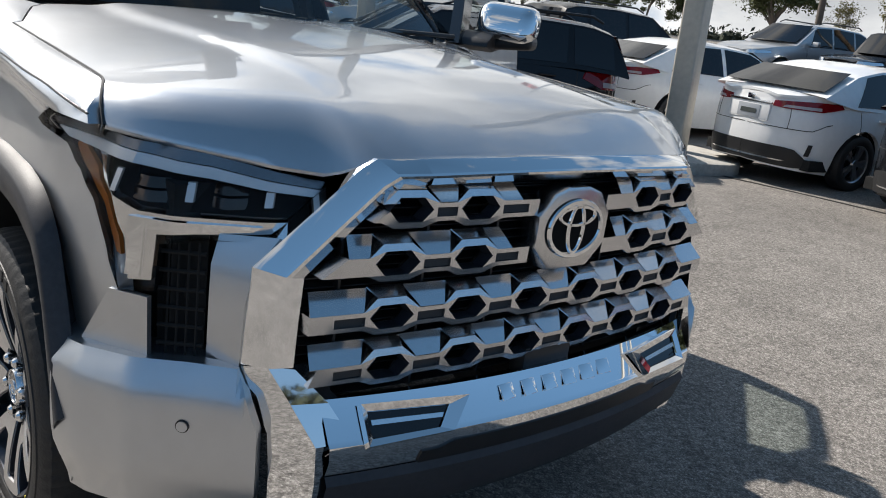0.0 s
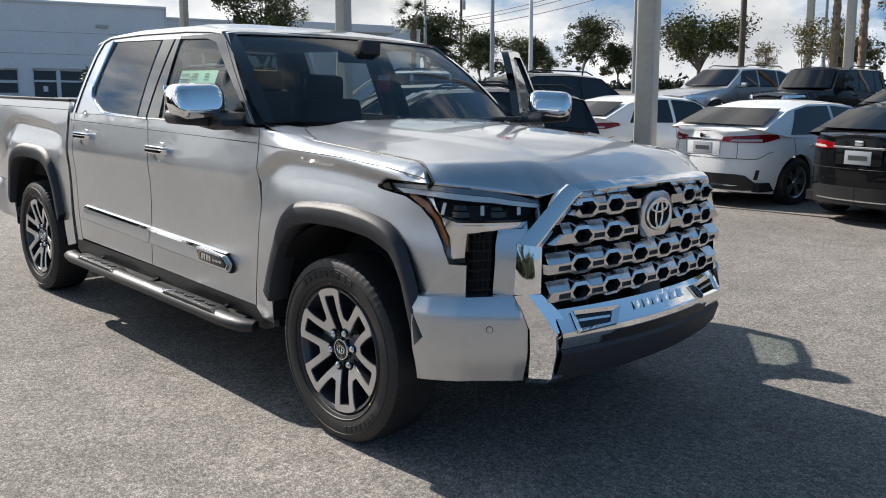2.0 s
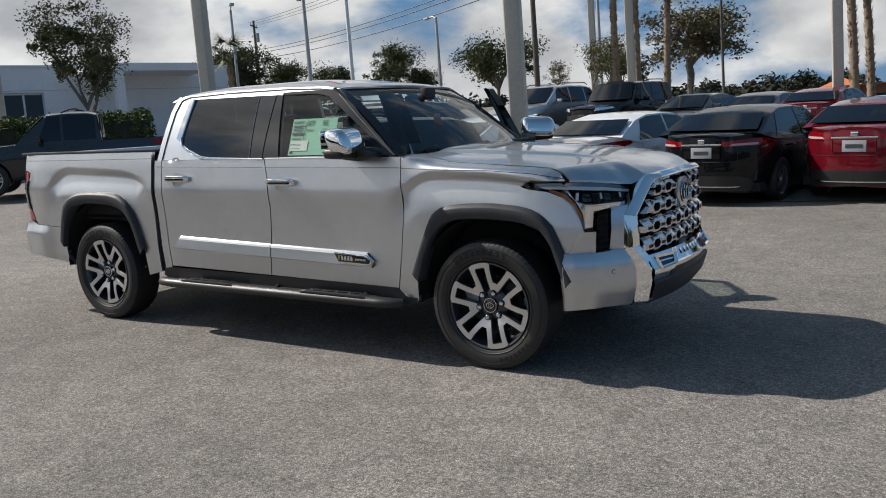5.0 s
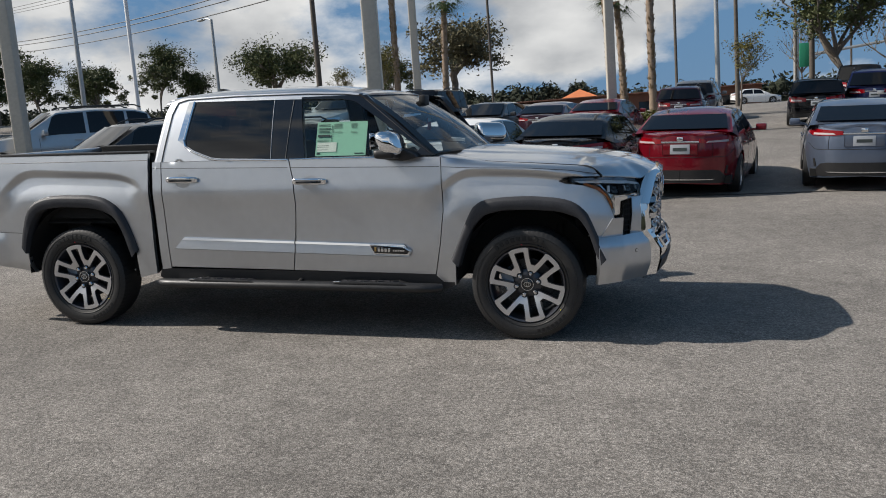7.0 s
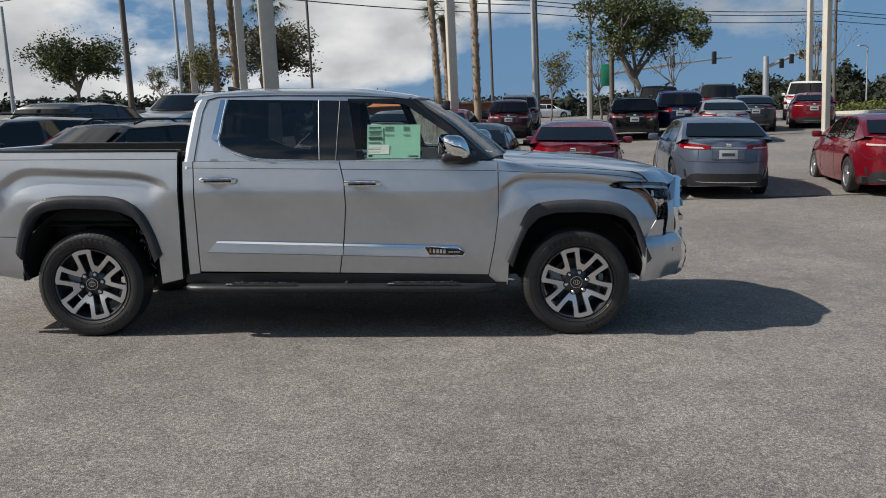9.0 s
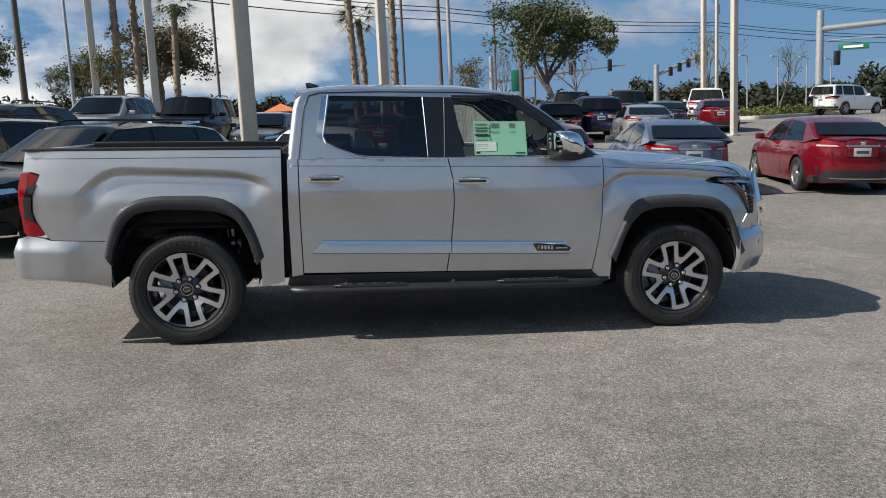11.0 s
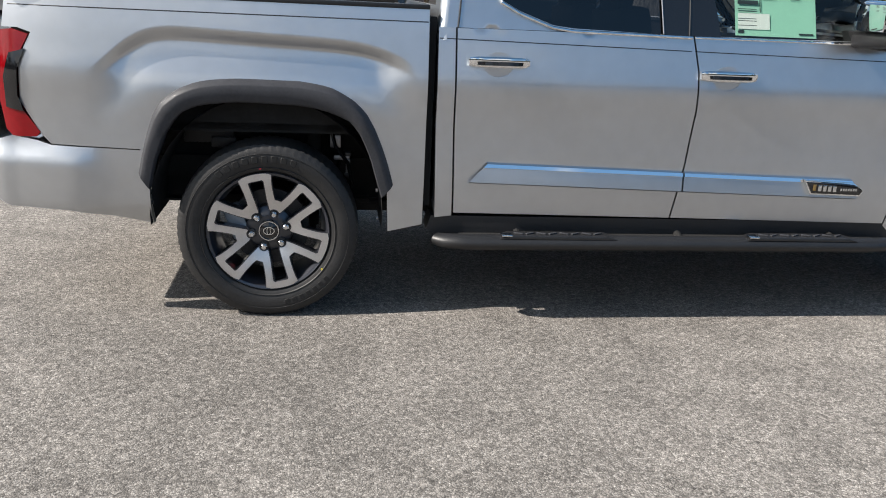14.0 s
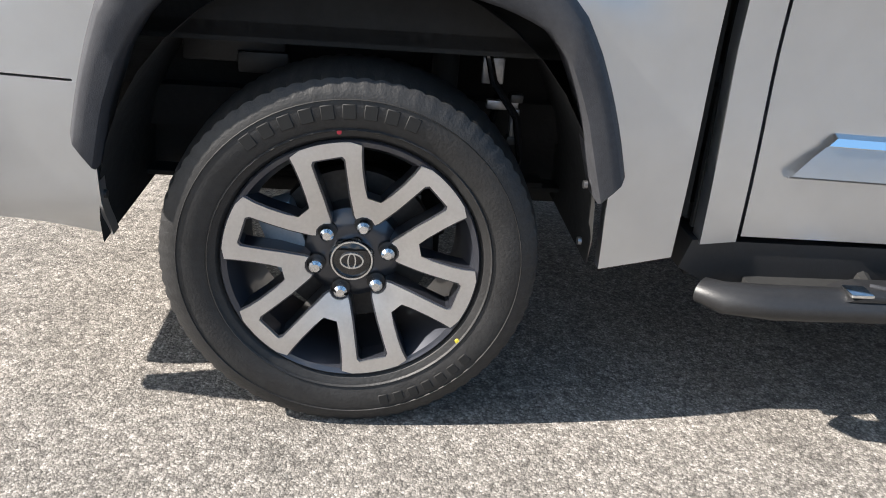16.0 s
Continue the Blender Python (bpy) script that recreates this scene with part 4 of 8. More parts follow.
            for i, (a, b) in enumerate(zip(ends, ends[1:])):
                a0, b0 = a + (0.064 if i else 0.0), b - (0.064 if i < len(ends) - 2 else 0.0)
                a1, b1 = a + (0.040 if i else 0.012), b - (0.040 if i < len(ends) - 2 else 0.012)
                rows = [[bar(a0, z0 + 0.0135), bar(b0, z0 + 0.0135)], [bar(a1, z0 + 0.051, 0.026), bar(b1, z0 + 0.051, 0.026)]]
                part("bar_facet", sheet(rows, thick=0.003), SATIN, ob)
            for h in hs:
                part("bar_facet", sheet([[bar(h - 0.033, z0 + 0.0385), bar(h + 0.033, z0 + 0.0385)], [bar(h - 0.042, z0 + 0.052, 0.026), bar(h + 0.042, z0 + 0.052, 0.026)]], thick=0.003), SATIN, ob)
                o = holes[hs.index(h)]
                part("hexagon_rim", sheet([[bar(*p) + Vector((0.001, 0, 0)) for p in o], [bar(h + (p[0] - h) * 0.90, z0 + (p[1] - z0) * 0.86) - Vector((0.03, 0, 0)) for p in o]], close=True), GUNMETAL, ob)
            for sl in slots:
                part("slot_insert", sheet([[bar(*sl[0]) - Vector((0.008, 0, 0)), bar(*sl[1]) - Vector((0.008, 0, 0))], [bar(*sl[3]) - Vector((0.012, 0, 0)), bar(*sl[2]) - Vector((0.012, 0, 0))]], thick=0.003), BLACK, ob)
    # emblem on an eight-sided plate
    plate = [(-0.118, 0.985), (-0.118, 1.058), (-0.078, 1.108), (-0.035, 1.122), (0.035, 1.122), (0.078, 1.108), (0.118, 1.058), (0.118, 0.985), (0.066, 0.930), (-0.066, 0.930)]
    e = part("emblem_plate", prism(plate, 0.88, 0.936, "yz", 0.010), GRILLE_SILVER, truck, "silver emblem plate", sharp=20)
    turn = Matrix.Translation((0.930, 0, 1.026)) @ Matrix.Rotation(radians(90), 4, "Z")
    for a, b, w, dz in ((0.086, 0.062, 0.0070, 0), (0.024, 0.055, 0.0052, 0), (0.058, 0.021, 0.0050, 0.030)):
        bm = oval_ring(a, b, w, -0.014)
        bmesh.ops.transform(bm, matrix=turn @ Matrix.Translation((0, 0, dz)), verts=bm.verts)
        part("emblem_ring", bm, CHROME, e)
    part("emblem_disc", prism([(0.083 * math.cos(t), 1.026 + 0.060 * math.sin(t)) for t in [2 * math.pi * k / 36 for k in range(36)]], 0.925, 0.9405, "yz"), LAMP_BLACK, e)
    part("camera_box", box(0.90, 0.0, 0.702, 0.05, 0.16, 0.075, 0.012), BLACK, truck)


build_grille()


def lip_x(y, x0=0.95):
    return x0 - 0.20 * y * y


def bump_x(y, x0=1.02):
    return x0 - 0.022 - 0.19 * y * y


def build_front_bumper():
    n = 21
    ys = [0.60 * (k / (n // 2) - 1) for k in range(n)]
    lines = [[(lip_x(y, 0.915), y, 0.690) for y in ys], [(lip_x(y, 0.950), y, 0.700) for y in ys], [(bump_x(y, 1.012), y, 0.628) for y in ys], [(bump_x(y, 1.02), y, 0.619) for y in ys], [(bump_x(y, 1.022), y, 0.588) for y in ys], [(bump_x(y, 1.01), y, 0.552) for y in ys], [(bump_x(y, 0.97), y, 0.545) for y in ys]]
    bumper = part("front_bumper", sheet(lines), CHROME, truck, "chrome front bumper bar", sharp=22)
    # plain raised blocks where the name is stamped
    for k in range(6):
        y = -0.165 + 0.066 * k
        m = Matrix.Translation((lip_x(y, 0.972), y, 0.669)) @ pose(0, 0, 0, 0, 54, math.degrees(0.46 * y) * -1)
        part("stamped_block", box(0, 0, -0.001, 0.036, 0.042, 0.004, 0.0018, m), CHROME, bumper)
    # lamp pockets at both ends
    for s in (-1, 1):
        o = [(s * 0.275, 0.676), (s * 0.53, 0.686), (s * 0.53, 0.611), (s * 0.33, 0.616)]
        def face(u, v, off=0.0):
            k = (0.700 - v) / 0.072
            return Vector((lip_x(u, 0.950) + k * (bump_x(u, 1.012) - lip_x(u, 0.950)) + 0.004 - off, u, v + off * 0.6))
        oi = [(s * 0.325, 0.666), (s * 0.515, 0.674), (s * 0.515, 0.626), (s * 0.36, 0.628)]
        part("pocket_frame", sheet([[face(*p) for p in o], [face(*p) + Vector((0.012, 0, 0.010)) for p in [(a * 0.92 + b * 0.08, c * 0.92 + d * 0.08) for (a, c), (b, d) in zip(o, oi)]], [face(*p) + Vector((0.006, 0, 0.004)) for p in oi]], close=True), CHROME, bumper, sharp=18)
        part("fog_lamp", sheet([[face(*oi[0]) + Vector((0.002, 0, 0)), face(*oi[1]) + Vector((0.002, 0, 0))], [face(*oi[3]) + Vector((0.002, 0, 0)), face(*oi[2]) + Vector((0.002, 0, 0))]], thick=0.004), DARKGLASS, bumper)
        part("fog_bar", sheet([[face(s * 0.345, 0.654) + Vector((0.006, 0, 0.003)), face(s * 0.51, 0.659) + Vector((0.006, 0, 0.003))], [face(s * 0.35, 0.646) + Vector((0.006, 0, 0.003)), face(s * 0.51, 0.650) + Vector((0.006, 0, 0.003))]], thick=0.004), SATIN, bumper)
    rows = [[(bump_x(y, 1.0255), y, 0.596 if abs(y) < 0.36 else 0.584) for y in [0.40 * (k / 10 - 1) for k in range(21)]], [(bump_x(y, 1.016), y, 0.553) for y in [0.40 * (k / 10 - 1) for k in range(21)]]]
    part("lower_intake", sheet(rows, thick=0.006), BLACK, truck)
    rows = [[(bump_x(y, 1.012), y, 0.553) for y in ys], [(bump_x(y, 1.022), y, 0.535) for y in ys], [(bump_x(y, 1.0), y, 0.46) for y in ys], [(bump_x(y, 0.955), y, 0.405) for y in ys], [(bump_x(y, 0.80), y, 0.40) for y in ys]]
    part("air_dam", sheet(rows), FLARE, truck, "dark grey plastic lower valance", sharp=30)
    for s in (-1, 1):
        # chrome corner
        c0 = [(0.790, 0.727, 0.760), (0.812, 0.708, 0.70), (0.840, 0.688, 0.630), (0.838, 0.678, 0.54), (0.825, 0.668, 0.432), (0.80, 0.655, 0.405)]
        c1 = [(0.826, 0.690, 0.766), (0.872, 0.660, 0.70), (0.917, 0.624, 0.621), (0.917, 0.620, 0.54), (0.892, 0.612, 0.430), (0.86, 0.60, 0.402)]
        c2 = [(0.858, 0.648, 0.766), (0.895, 0.590, 0.70), (0.922, 0.540, 0.617), (0.920, 0.545, 0.54), (0.900, 0.555, 0.430), (0.86, 0.56, 0.402)]
        rows = [[(x, s * y, z) for x, y, z in r] for r in (c0, c1, c2)]
        part("bumper_corner", sheet(rows, thick=0.012), CHROME, truck, "chrome bumper corner", sharp=14)
        part("corner_gap", sheet([[(x - 0.02, s * (y - 0.0), z) for x, y, z in c2], [(x - 0.02, s * (y - 0.03), z) for x, y, z in c2]], thick=0.004), UNDER, truck)
        # painted end
        plan = [(0.500, 0.962), (0.56, 0.945), (0.66, 0.885), (0.745, 0.790), (0.800, 0.735), (0.835, 0.695)]
        def end(u, v, s=s):
            k = max(0, min(1.2499, u)) * 4
            i = int(k)
            x = plan[i][0] + (plan[i + 1][0] - plan[i][0]) * (k - i)
            y = plan[i][1] + (plan[i + 1][1] - plan[i][1]) * (k - i)
            b = smooth01((0.745 - v) / 0.05) * 0.034 - 0.045 * smooth01((0.56 - v) / 0.16)
            d = Vector((0.35 + 0.4 * u, 0.9 - 0.4 * u)).normalized()
            return Vector((x + d.x * b, s * (y + d.y * b), v))
        o = [(0.0, 0.742), (0.3, 0.748), (0.7, 0.757), (0.99, 0.758), (1.10, 0.70), (1.19, 0.645), (1.20, 0.55), (1.21, 0.43), (0.6, 0.425), (0.3, 0.418), (0.02, 0.412), (0.03, 0.50), (0.0, 0.60)]
        part("bumper_end", skin(o, end, 0.035, rim=0.03, inward=(-0.7, -0.7 * s, 0)), SILVER, truck, "painted silver bumper end", sharp=30)
        rows = [[end(u, 0.745) for u in (0, 0.25, 0.5, 0.75, 1.0)], [end(u, 0.756) + Vector((-0.07, -0.05 * s, 0.004)) for u in (0, 0.25, 0.5, 0.75, 1.0)]]
        part("bumper_ledge", sheet(fine_rows(rows, 12), thick=0.008), SILVER, truck)
        p = end(0.72, 0.640)
        part("parking_sensor", tube([p - Vector((0.01, 0.01 * s, 0)), p + Vector((0.0035, 0.003 * s, 0))], 0.011, 20), SILVER, truck)
        part("sensor_gap", tube([p - Vector((0.01, 0.01 * s, 0)), p + Vector((0.0018, 0.0015 * s, 0))], 0.0135, 20), BLACK, truck)
        # side intake and painted pillar beside the grille
        rows = [[(0.648, s * 0.845, 0.985), (0.735, s * 0.785, 1.0)], [(0.66, s * 0.85, 0.88), (0.735, s * 0.785, 0.88)], [(0.66, s * 0.848, 0.745), (0.715, s * 0.775, 0.750)]]
        part("side_intake", sheet([[(x - 0.03, y - 0.02 * s, z) for x, y, z in r] for r in rows], thick=0.004), UNDER, truck)
        for k in range(6):
            z = 0.775 + 0.037 * k
            part("intake_slat", tube([(0.655, s * 0.838, z), (0.715, s * 0.772, z + 0.004)], 0.0045, 6), UNDER, truck)
        for k in range(4):
            f = 0.2 + 0.2 * k
            part("intake_post", tube([(0.652 + 0.07 * f, s * (0.838 - 0.068 * f), 0.75), (0.652 + 0.07 * f, s * (0.838 - 0.068 * f), 0.985)], 0.0025, 6), UNDER, truck)
        rows = [[(0.722, s * 0.752, 1.006), (0.794, s * 0.664, 1.010)], [(0.726, s * 0.768, 0.95), (0.785, s * 0.707, 0.953)], [(0.728, s * 0.770, 0.88), (0.788, s * 0.726, 0.88)], [(0.712, s * 0.762, 0.744), (0.788, s * 0.730, 0.756)]]
        part("grille_pillar", sheet(rows, thick=0.02), SILVER, truck, sharp=60)
        part("fender_cap", sheet([[(0.52, s * 0.938, 0.745), (0.60, s * 0.912, 0.875)], [(0.665, s * 0.86, 0.745), (0.672, s * 0.866, 0.875)]], thick=0.012), SILVER, truck)


build_front_bumper()
LAMP_PLAN = [(0.0, 0.245, 0.946), (0.205, 0.45, 0.948), (0.355, 0.60, 0.916), (0.463, 0.69, 0.838), (0.625, 0.772, 0.690), (0.725, 0.790, 0.570)]


def build_headlight(s):
    def at(u, v, off=0.0):
        for (u0, x0, y0), (u1, x1, y1) in zip(LAMP_PLAN, LAMP_PLAN[1:]):
            if u <= u1 or u1 == 0.725:
                k = (u - u0) / (u1 - u0)
                x, y = x0 + (x1 - x0) * k, y0 + (y1 - y0) * k
                break
        y -= 0.05 * smooth01((v - 1.06) / 0.10) * smooth01((0.5 - u) / 0.3) * smooth01((u - 0.02) / 0.22)
        off += 0.050 * smooth01((v - 1.02) / 0.15) * smooth01((u - 0.28) / 0.15)
        d = Vector((0.75, 0.66)) if u > 0.38 else Vector((0.35, 0.94))
        return Vector((x - d.x * off, s * (y - d.y * off), v))
    o = [(0.0, 1.136), (0.06, 1.166), (0.30, 1.170), (0.52, 1.154), (0.725, 1.112), (0.715, 1.062), (0.655, 1.000), (0.50, 0.990), (0.447, 0.978), (0.440, 0.884), (0.372, 0.876), (0.345, 0.955), (0.300, 1.035), (0.245, 1.080), (0.150, 1.112), (0.03, 1.128)]
    lamp = part("headlight", skin(o, lambda u, v: at(u, v, 0.050), 0.04, rim=0), SMOKED_CHROME, truck, "clear headlight with chrome reflector and dark projector boxes")
    # dark surround lip
    c = Vector((sum(p[0] for p in o) / len(o), sum(p[1] for p in o) / len(o)))
    inn = [(p[0] + (c.x - p[0]) * 0.055, p[1] + (c.y - p[1]) * 0.11) for p in o]
    part("lamp_rim", sheet([[at(*p, 0.062) for p in dense(o, 0.03)], [at(*p, 0.004) for p in dense(o, 0.03)], [at(*p, 0.010) for p in dense(inn, 0.03)][:len(dense(o, 0.03))]] if len(dense(o, 0.03)) == len(dense(inn, 0.03)) else [[at(*p, 0.062) for p in dense(o, 0.03)], [at(*p, 0.004) for p in dense(o, 0.03)]], close=True), GLOSSBLACK, lamp)
    part("projector_window", skin([(0.262, 1.120), (0.50, 1.104), (0.695, 1.078), (0.66, 1.036), (0.40, 1.036), (0.338, 1.052)], lambda u, v: at(u, v, 0.040), 0.03, rim=0.01, inward=(-0.7, -0.7 * s, 0)), LAMP_BLACK, lamp)
    # bright C-shaped body below and outside the projector window
    body = [(0.20, 1.138), (0.262, 1.130), (0.335, 1.048), (0.40, 1.030), (0.66, 1.030), (0.635, 1.008), (0.50, 0.998), (0.435, 0.990), (0.428, 0.898), (0.385, 0.893), (0.372, 0.93), (0.368, 0.975), (0.330, 1.050), (0.275, 1.100)]
    part("reflector_body", skin(body, lambda u, v: at(u, v, 0.022), 0.03, rim=0.03, inward=(-0.7, -0.7 * s, 0)), LAMP_CHROME, lamp, "bright reflector body", sharp=20)
    part("reflector_step", skin([(0.385, 1.02), (0.62, 1.022), (0.60, 1.008), (0.415, 1.0), (0.408, 0.905), (0.375, 0.905)], lambda u, v: at(u, v, 0.014), 0.03, rim=0.012, inward=(-0.7, -0.7 * s, 0)), CHROME, lamp)
    part("lamp_brow", skin([(0.10, 1.140), (0.30, 1.140), (0.52, 1.124), (0.712, 1.092), (0.70, 1.080), (0.52, 1.104), (0.30, 1.120), (0.14, 1.124)], lambda u, v: at(u, v, 0.006), 0.03, rim=0.02, inward=(-0.7, -0.7 * s, 0)), LED, lamp, "bright upper light blade")
    part("lamp_top_strip", skin([(0.08, 1.156), (0.30, 1.160), (0.52, 1.147), (0.716, 1.108), (0.712, 1.094), (0.52, 1.126), (0.30, 1.142), (0.10, 1.142)], lambda u, v: at(u, v, 0.006), 0.03, rim=0.02, inward=(-0.7, -0.7 * s, 0)), mat("dark lamp trim", (0.20, 0.20, 0.21), 0.22, 0.9, var=0.1, vscale=40), lamp)
    part("amber_reflector", skin([(0.16, 1.128), (0.27, 1.092), (0.322, 1.045), (0.360, 0.975), (0.364, 0.940), (0.356, 0.945), (0.314, 1.030), (0.258, 1.075), (0.163, 1.112)], lambda u, v: at(u, v, 0.02), 0.03, rim=0.01, inward=(-0.4, -0.9 * s, 0)), AMBER, lamp, "amber side reflector")
    part("lamp_tail_box", skin([(-0.005, 1.150), (0.10, 1.158), (0.125, 1.126), (0.04, 1.130)], lambda u, v: at(u, v, 0.018), 0.03, rim=0.02, inward=(-0.3, -0.9 * s, 0)), GLOSSBLACK, lamp)
    for u in (0.335, 0.487, 0.625):
        part("light_bar", skin([(u - 0.006, 1.102 - 0.05 * (u - 0.3)), (u + 0.008, 1.102 - 0.05 * (u - 0.3)), (u + 0.008, 1.058), (u - 0.006, 1.058)], lambda a, b: at(a, b, 0.018), 0.03, rim=0.01, inward=(-0.7, -0.7 * s, 0)), LED, lamp)
    for u0, u1 in ((0.365, 0.46), (0.51, 0.595)):
        for z0, z1 in ((1.048, 1.068), (1.073, 1.092)):
            part("projector", skin([(u0, z0), (u1, z0), (u1, z1), (u0, z1)], lambda a, b: at(a, b, 0.035 + 0.01 * math.cos((a - u0) / (u1 - u0) * 6.28)), 0.015, rim=0.02, inward=(-0.7, -0.7 * s, 0)), SMOKED_CHROME, lamp)
    cover = part("clear_lens", skin(o, at, 0.03, rim=0), LENS, lamp)
    cover.visible_shadow = False


for s_ in (-1, 1):
    build_headlight(s_)


def dense_line(pts, step):
    """The same open line with points at most a step apart."""
    out = [pts[0]]
    for a, b in zip(pts, pts[1:]):
        n = max(1, math.ceil(math.dist(a, b) / step))
        out += [tuple(p + (q - p) * k / n for p, q in zip(a, b)) for k in range(1, n + 1)]
    return out


def build_cab():
    gh = lambda x, z: Vector((x, -glasshouse(x, z), z))
    outer = [(-0.66, 1.345), (-1.22, 1.795), (-1.34, 1.816), (-1.7, 1.830), (-2.4, 1.832), (-2.78, 1.824), (-2.845, 1.795), (-2.880, 1.70), (-2.925, 1.335)]
    rear = [(-2.648, 1.792), (-2.690, 1.500), (-2.675, 1.455), (-2.60, 1.415), (-2.45, 1.362), (-2.36, 1.352), (-1.935, 1.342), (-1.955, 1.784)]
    front = [(-1.735, 1.780), (-1.662, 1.342), (-0.80, 1.348), (-0.765, 1.395), (-1.30, 1.748), (-1.42, 1.772)]
    # on the driver's side the door's own frame swings out with it
    frame_r = skin(outer, gh, 0.05, holes=[rear, front], rim=0.04)
    part("cab_frame", frame_r, SILVER, truck, "silver cab frame")
    open_l = [(-1.80, 1.79), (-1.80, 1.336), (-0.75, 1.336), (-0.70, 1.36), (-1.25, 1.775)]
    part("cab_frame", mirrored(skin(outer, gh, 0.05, holes=[rear, open_l], rim=0.04)), SILVER, truck)
    # black pillars laid over the frame
    lay = lambda d: (lambda x, z: gh(x, z) + Vector((0, -d, 0)))
    both("b_pillar", skin([(-1.955, 1.784), (-1.935, 1.342), (-1.662, 1.342), (-1.735, 1.780)], lay(0.004), 0.05, rim=0.01), GLOSSBLACK)
    part("pillar_gap", tube([lay(0.005)(-1.815 + 0.02 * k / 8, 1.34 + 0.44 * k / 8) for k in range(9)], 0.004, 6), BLACK, truck)
    part("pillar_trim", tube([lay(0.006)(-1.938 - 0.02 * k / 8, 1.345 + 0.437 * k / 8) for k in range(9)], 0.0035, 6), STEEL, truck)
    both("a_pillar", skin([(-0.652, 1.343), (-0.80, 1.348), (-0.765, 1.395), (-1.30, 1.748), (-1.42, 1.772), (-1.735, 1.780), (-1.738, 1.796), (-1.36, 1.796), (-1.215, 1.795)], lay(0.004), 0.05, rim=0.05), GLOSSBLACK)
    # windows
    PRIVACY = glass("privacy tint glass", (0.075, 0.08, 0.085), index=1.75)
    part("rear_side_window", skin(rear, lay(-0.006), 0.06, rim=0), PRIVACY, truck, "dark privacy glass")
    w = part("front_side_window", skin(front, lay(-0.006), 0.06, rim=0), GREENGLASS, truck, "clear green-tinted glass")
    w.visible_shadow = False
    # chrome line round the rear window
    line = [lay(0.006)(x, z) for x, z in [(-2.655, 1.795), (-2.698, 1.50), (-2.682, 1.448), (-2.60, 1.404), (-2.45, 1.351), (-2.36, 1.340), (-1.80, 1.333)]]
    part("window_trim", tube(line, 0.008, 8), CHROME, truck)
    part("window_trim", tube([lay(0.004)(-1.785 + 1.0 * k / 10, 1.335) for k in range(11)], 0.006, 8), CHROME, truck)
    part("corner_trim", skin([(-2.655, 1.792), (-2.697, 1.50), (-2.690, 1.466), (-2.752, 1.500), (-2.745, 1.53), (-2.703, 1.792)], lay(0.007), 0.03, rim=0.012), CHROME, truck)
    part("door_seam", tube([lay(0.003)(x, z) for x, z in dense_line([(-2.876, 1.337), (-2.835, 1.70), (-2.80, 1.79), (-2.72, 1.812), (-2.3, 1.822), (-1.7, 1.818), (-1.40, 1.805), (-1.25, 1.787), (-0.68, 1.352)], 0.05)], 0.0042, 6), BLACK, truck)

    # roof: one shell that rolls over into the cab sides
    SIDE_TOP = [(-2.93, 1.775), (-2.86, 1.795), (-2.78, 1.824), (-2.4, 1.832), (-1.7, 1.830), (-1.34, 1.815), (-1.22, 1.795)]

    def roof(k, a):
        """k runs from the windscreen to the cab back, a from side to side."""
        x0 = -1.108 - 0.112 * a * a
        x = x0 + (-2.905 - x0) * k
        ze = lerp_table(SIDE_TOP, x)
        zc = 1.892 - 0.06 * smooth01((x + 1.75) / 0.62) - 0.03 * smooth01((x + 1.30) / 0.20) - 0.035 * smooth01((-2.45 - x) / 0.45)
        return Vector((x, a * (glasshouse(x, ze) + 0.002), ze - 0.004 + (zc - ze + 0.004) * (1 - abs(a) ** 3.4) ** 0.62))
    cross = [math.sin(math.pi / 2 * (j / 16 - 1)) for j in range(33)]
    part("roof", sheet([[roof(k / 36, a) for a in cross] for k in range(37)], thick=0.012), SILVER, truck, "silver cab roof", sharp=50)
    part("antenna_fin", prism([(-2.70, 1.868), (-2.74, 1.90), (-2.80, 1.915), (-2.835, 1.915), (-2.825, 1.860)], -0.025, 0.025, "xz", 0.006), GLOSSBLACK, truck, "black antenna fin")
    part("brake_lamp", box(-2.898, 0, 1.812, 0.03, 0.9, 0.035, 0.010), GLOSSBLACK, truck)
    # rounded rear corners of the cab
    hind = [(-2.925, 1.28), (-2.925, 1.335), (-2.912, 1.44), (-2.896, 1.57), (-2.880, 1.70), (-2.862, 1.755), (-2.845, 1.795)]
    both("cab_rear_corner", sheet([[Vector((x - 0.036 * math.sin(t), -(glasshouse(x, z) - 0.036 * (1 - math.cos(t))), z)) for x, z in hind] for t in [math.pi / 2 * j / 6 for j in range(7)]]), SILVER, sharp=60)
    # cab back with its window
    part("cab_back", skin([(-0.93, 1.0), (0.93, 1.0), (0.905, 1.335), (0.750, 1.72), (0.70, 1.82), (-0.70, 1.82), (-0.750, 1.72), (-0.905, 1.335)], lambda y, z: Vector((-2.957 + 0.14 * max(0, z - 1.335), y, z)), 0.08, holes=[[(-0.66, 1.42), (0.66, 1.42), (0.60, 1.76), (-0.60, 1.76)]], rim=0.03, inward=(1, 0, 0)), SILVER, truck)
    w = part("back_window", skin([(-0.67, 1.41), (0.67, 1.41), (0.61, 1.77), (-0.61, 1.77)], lambda y, z: Vector((-2.945 + 0.14 * max(0, z - 1.335), y, z)), 0.1, rim=0), glass("rear window glass", (0.42, 0.45, 0.45)), truck)
    w.visible_shadow = False

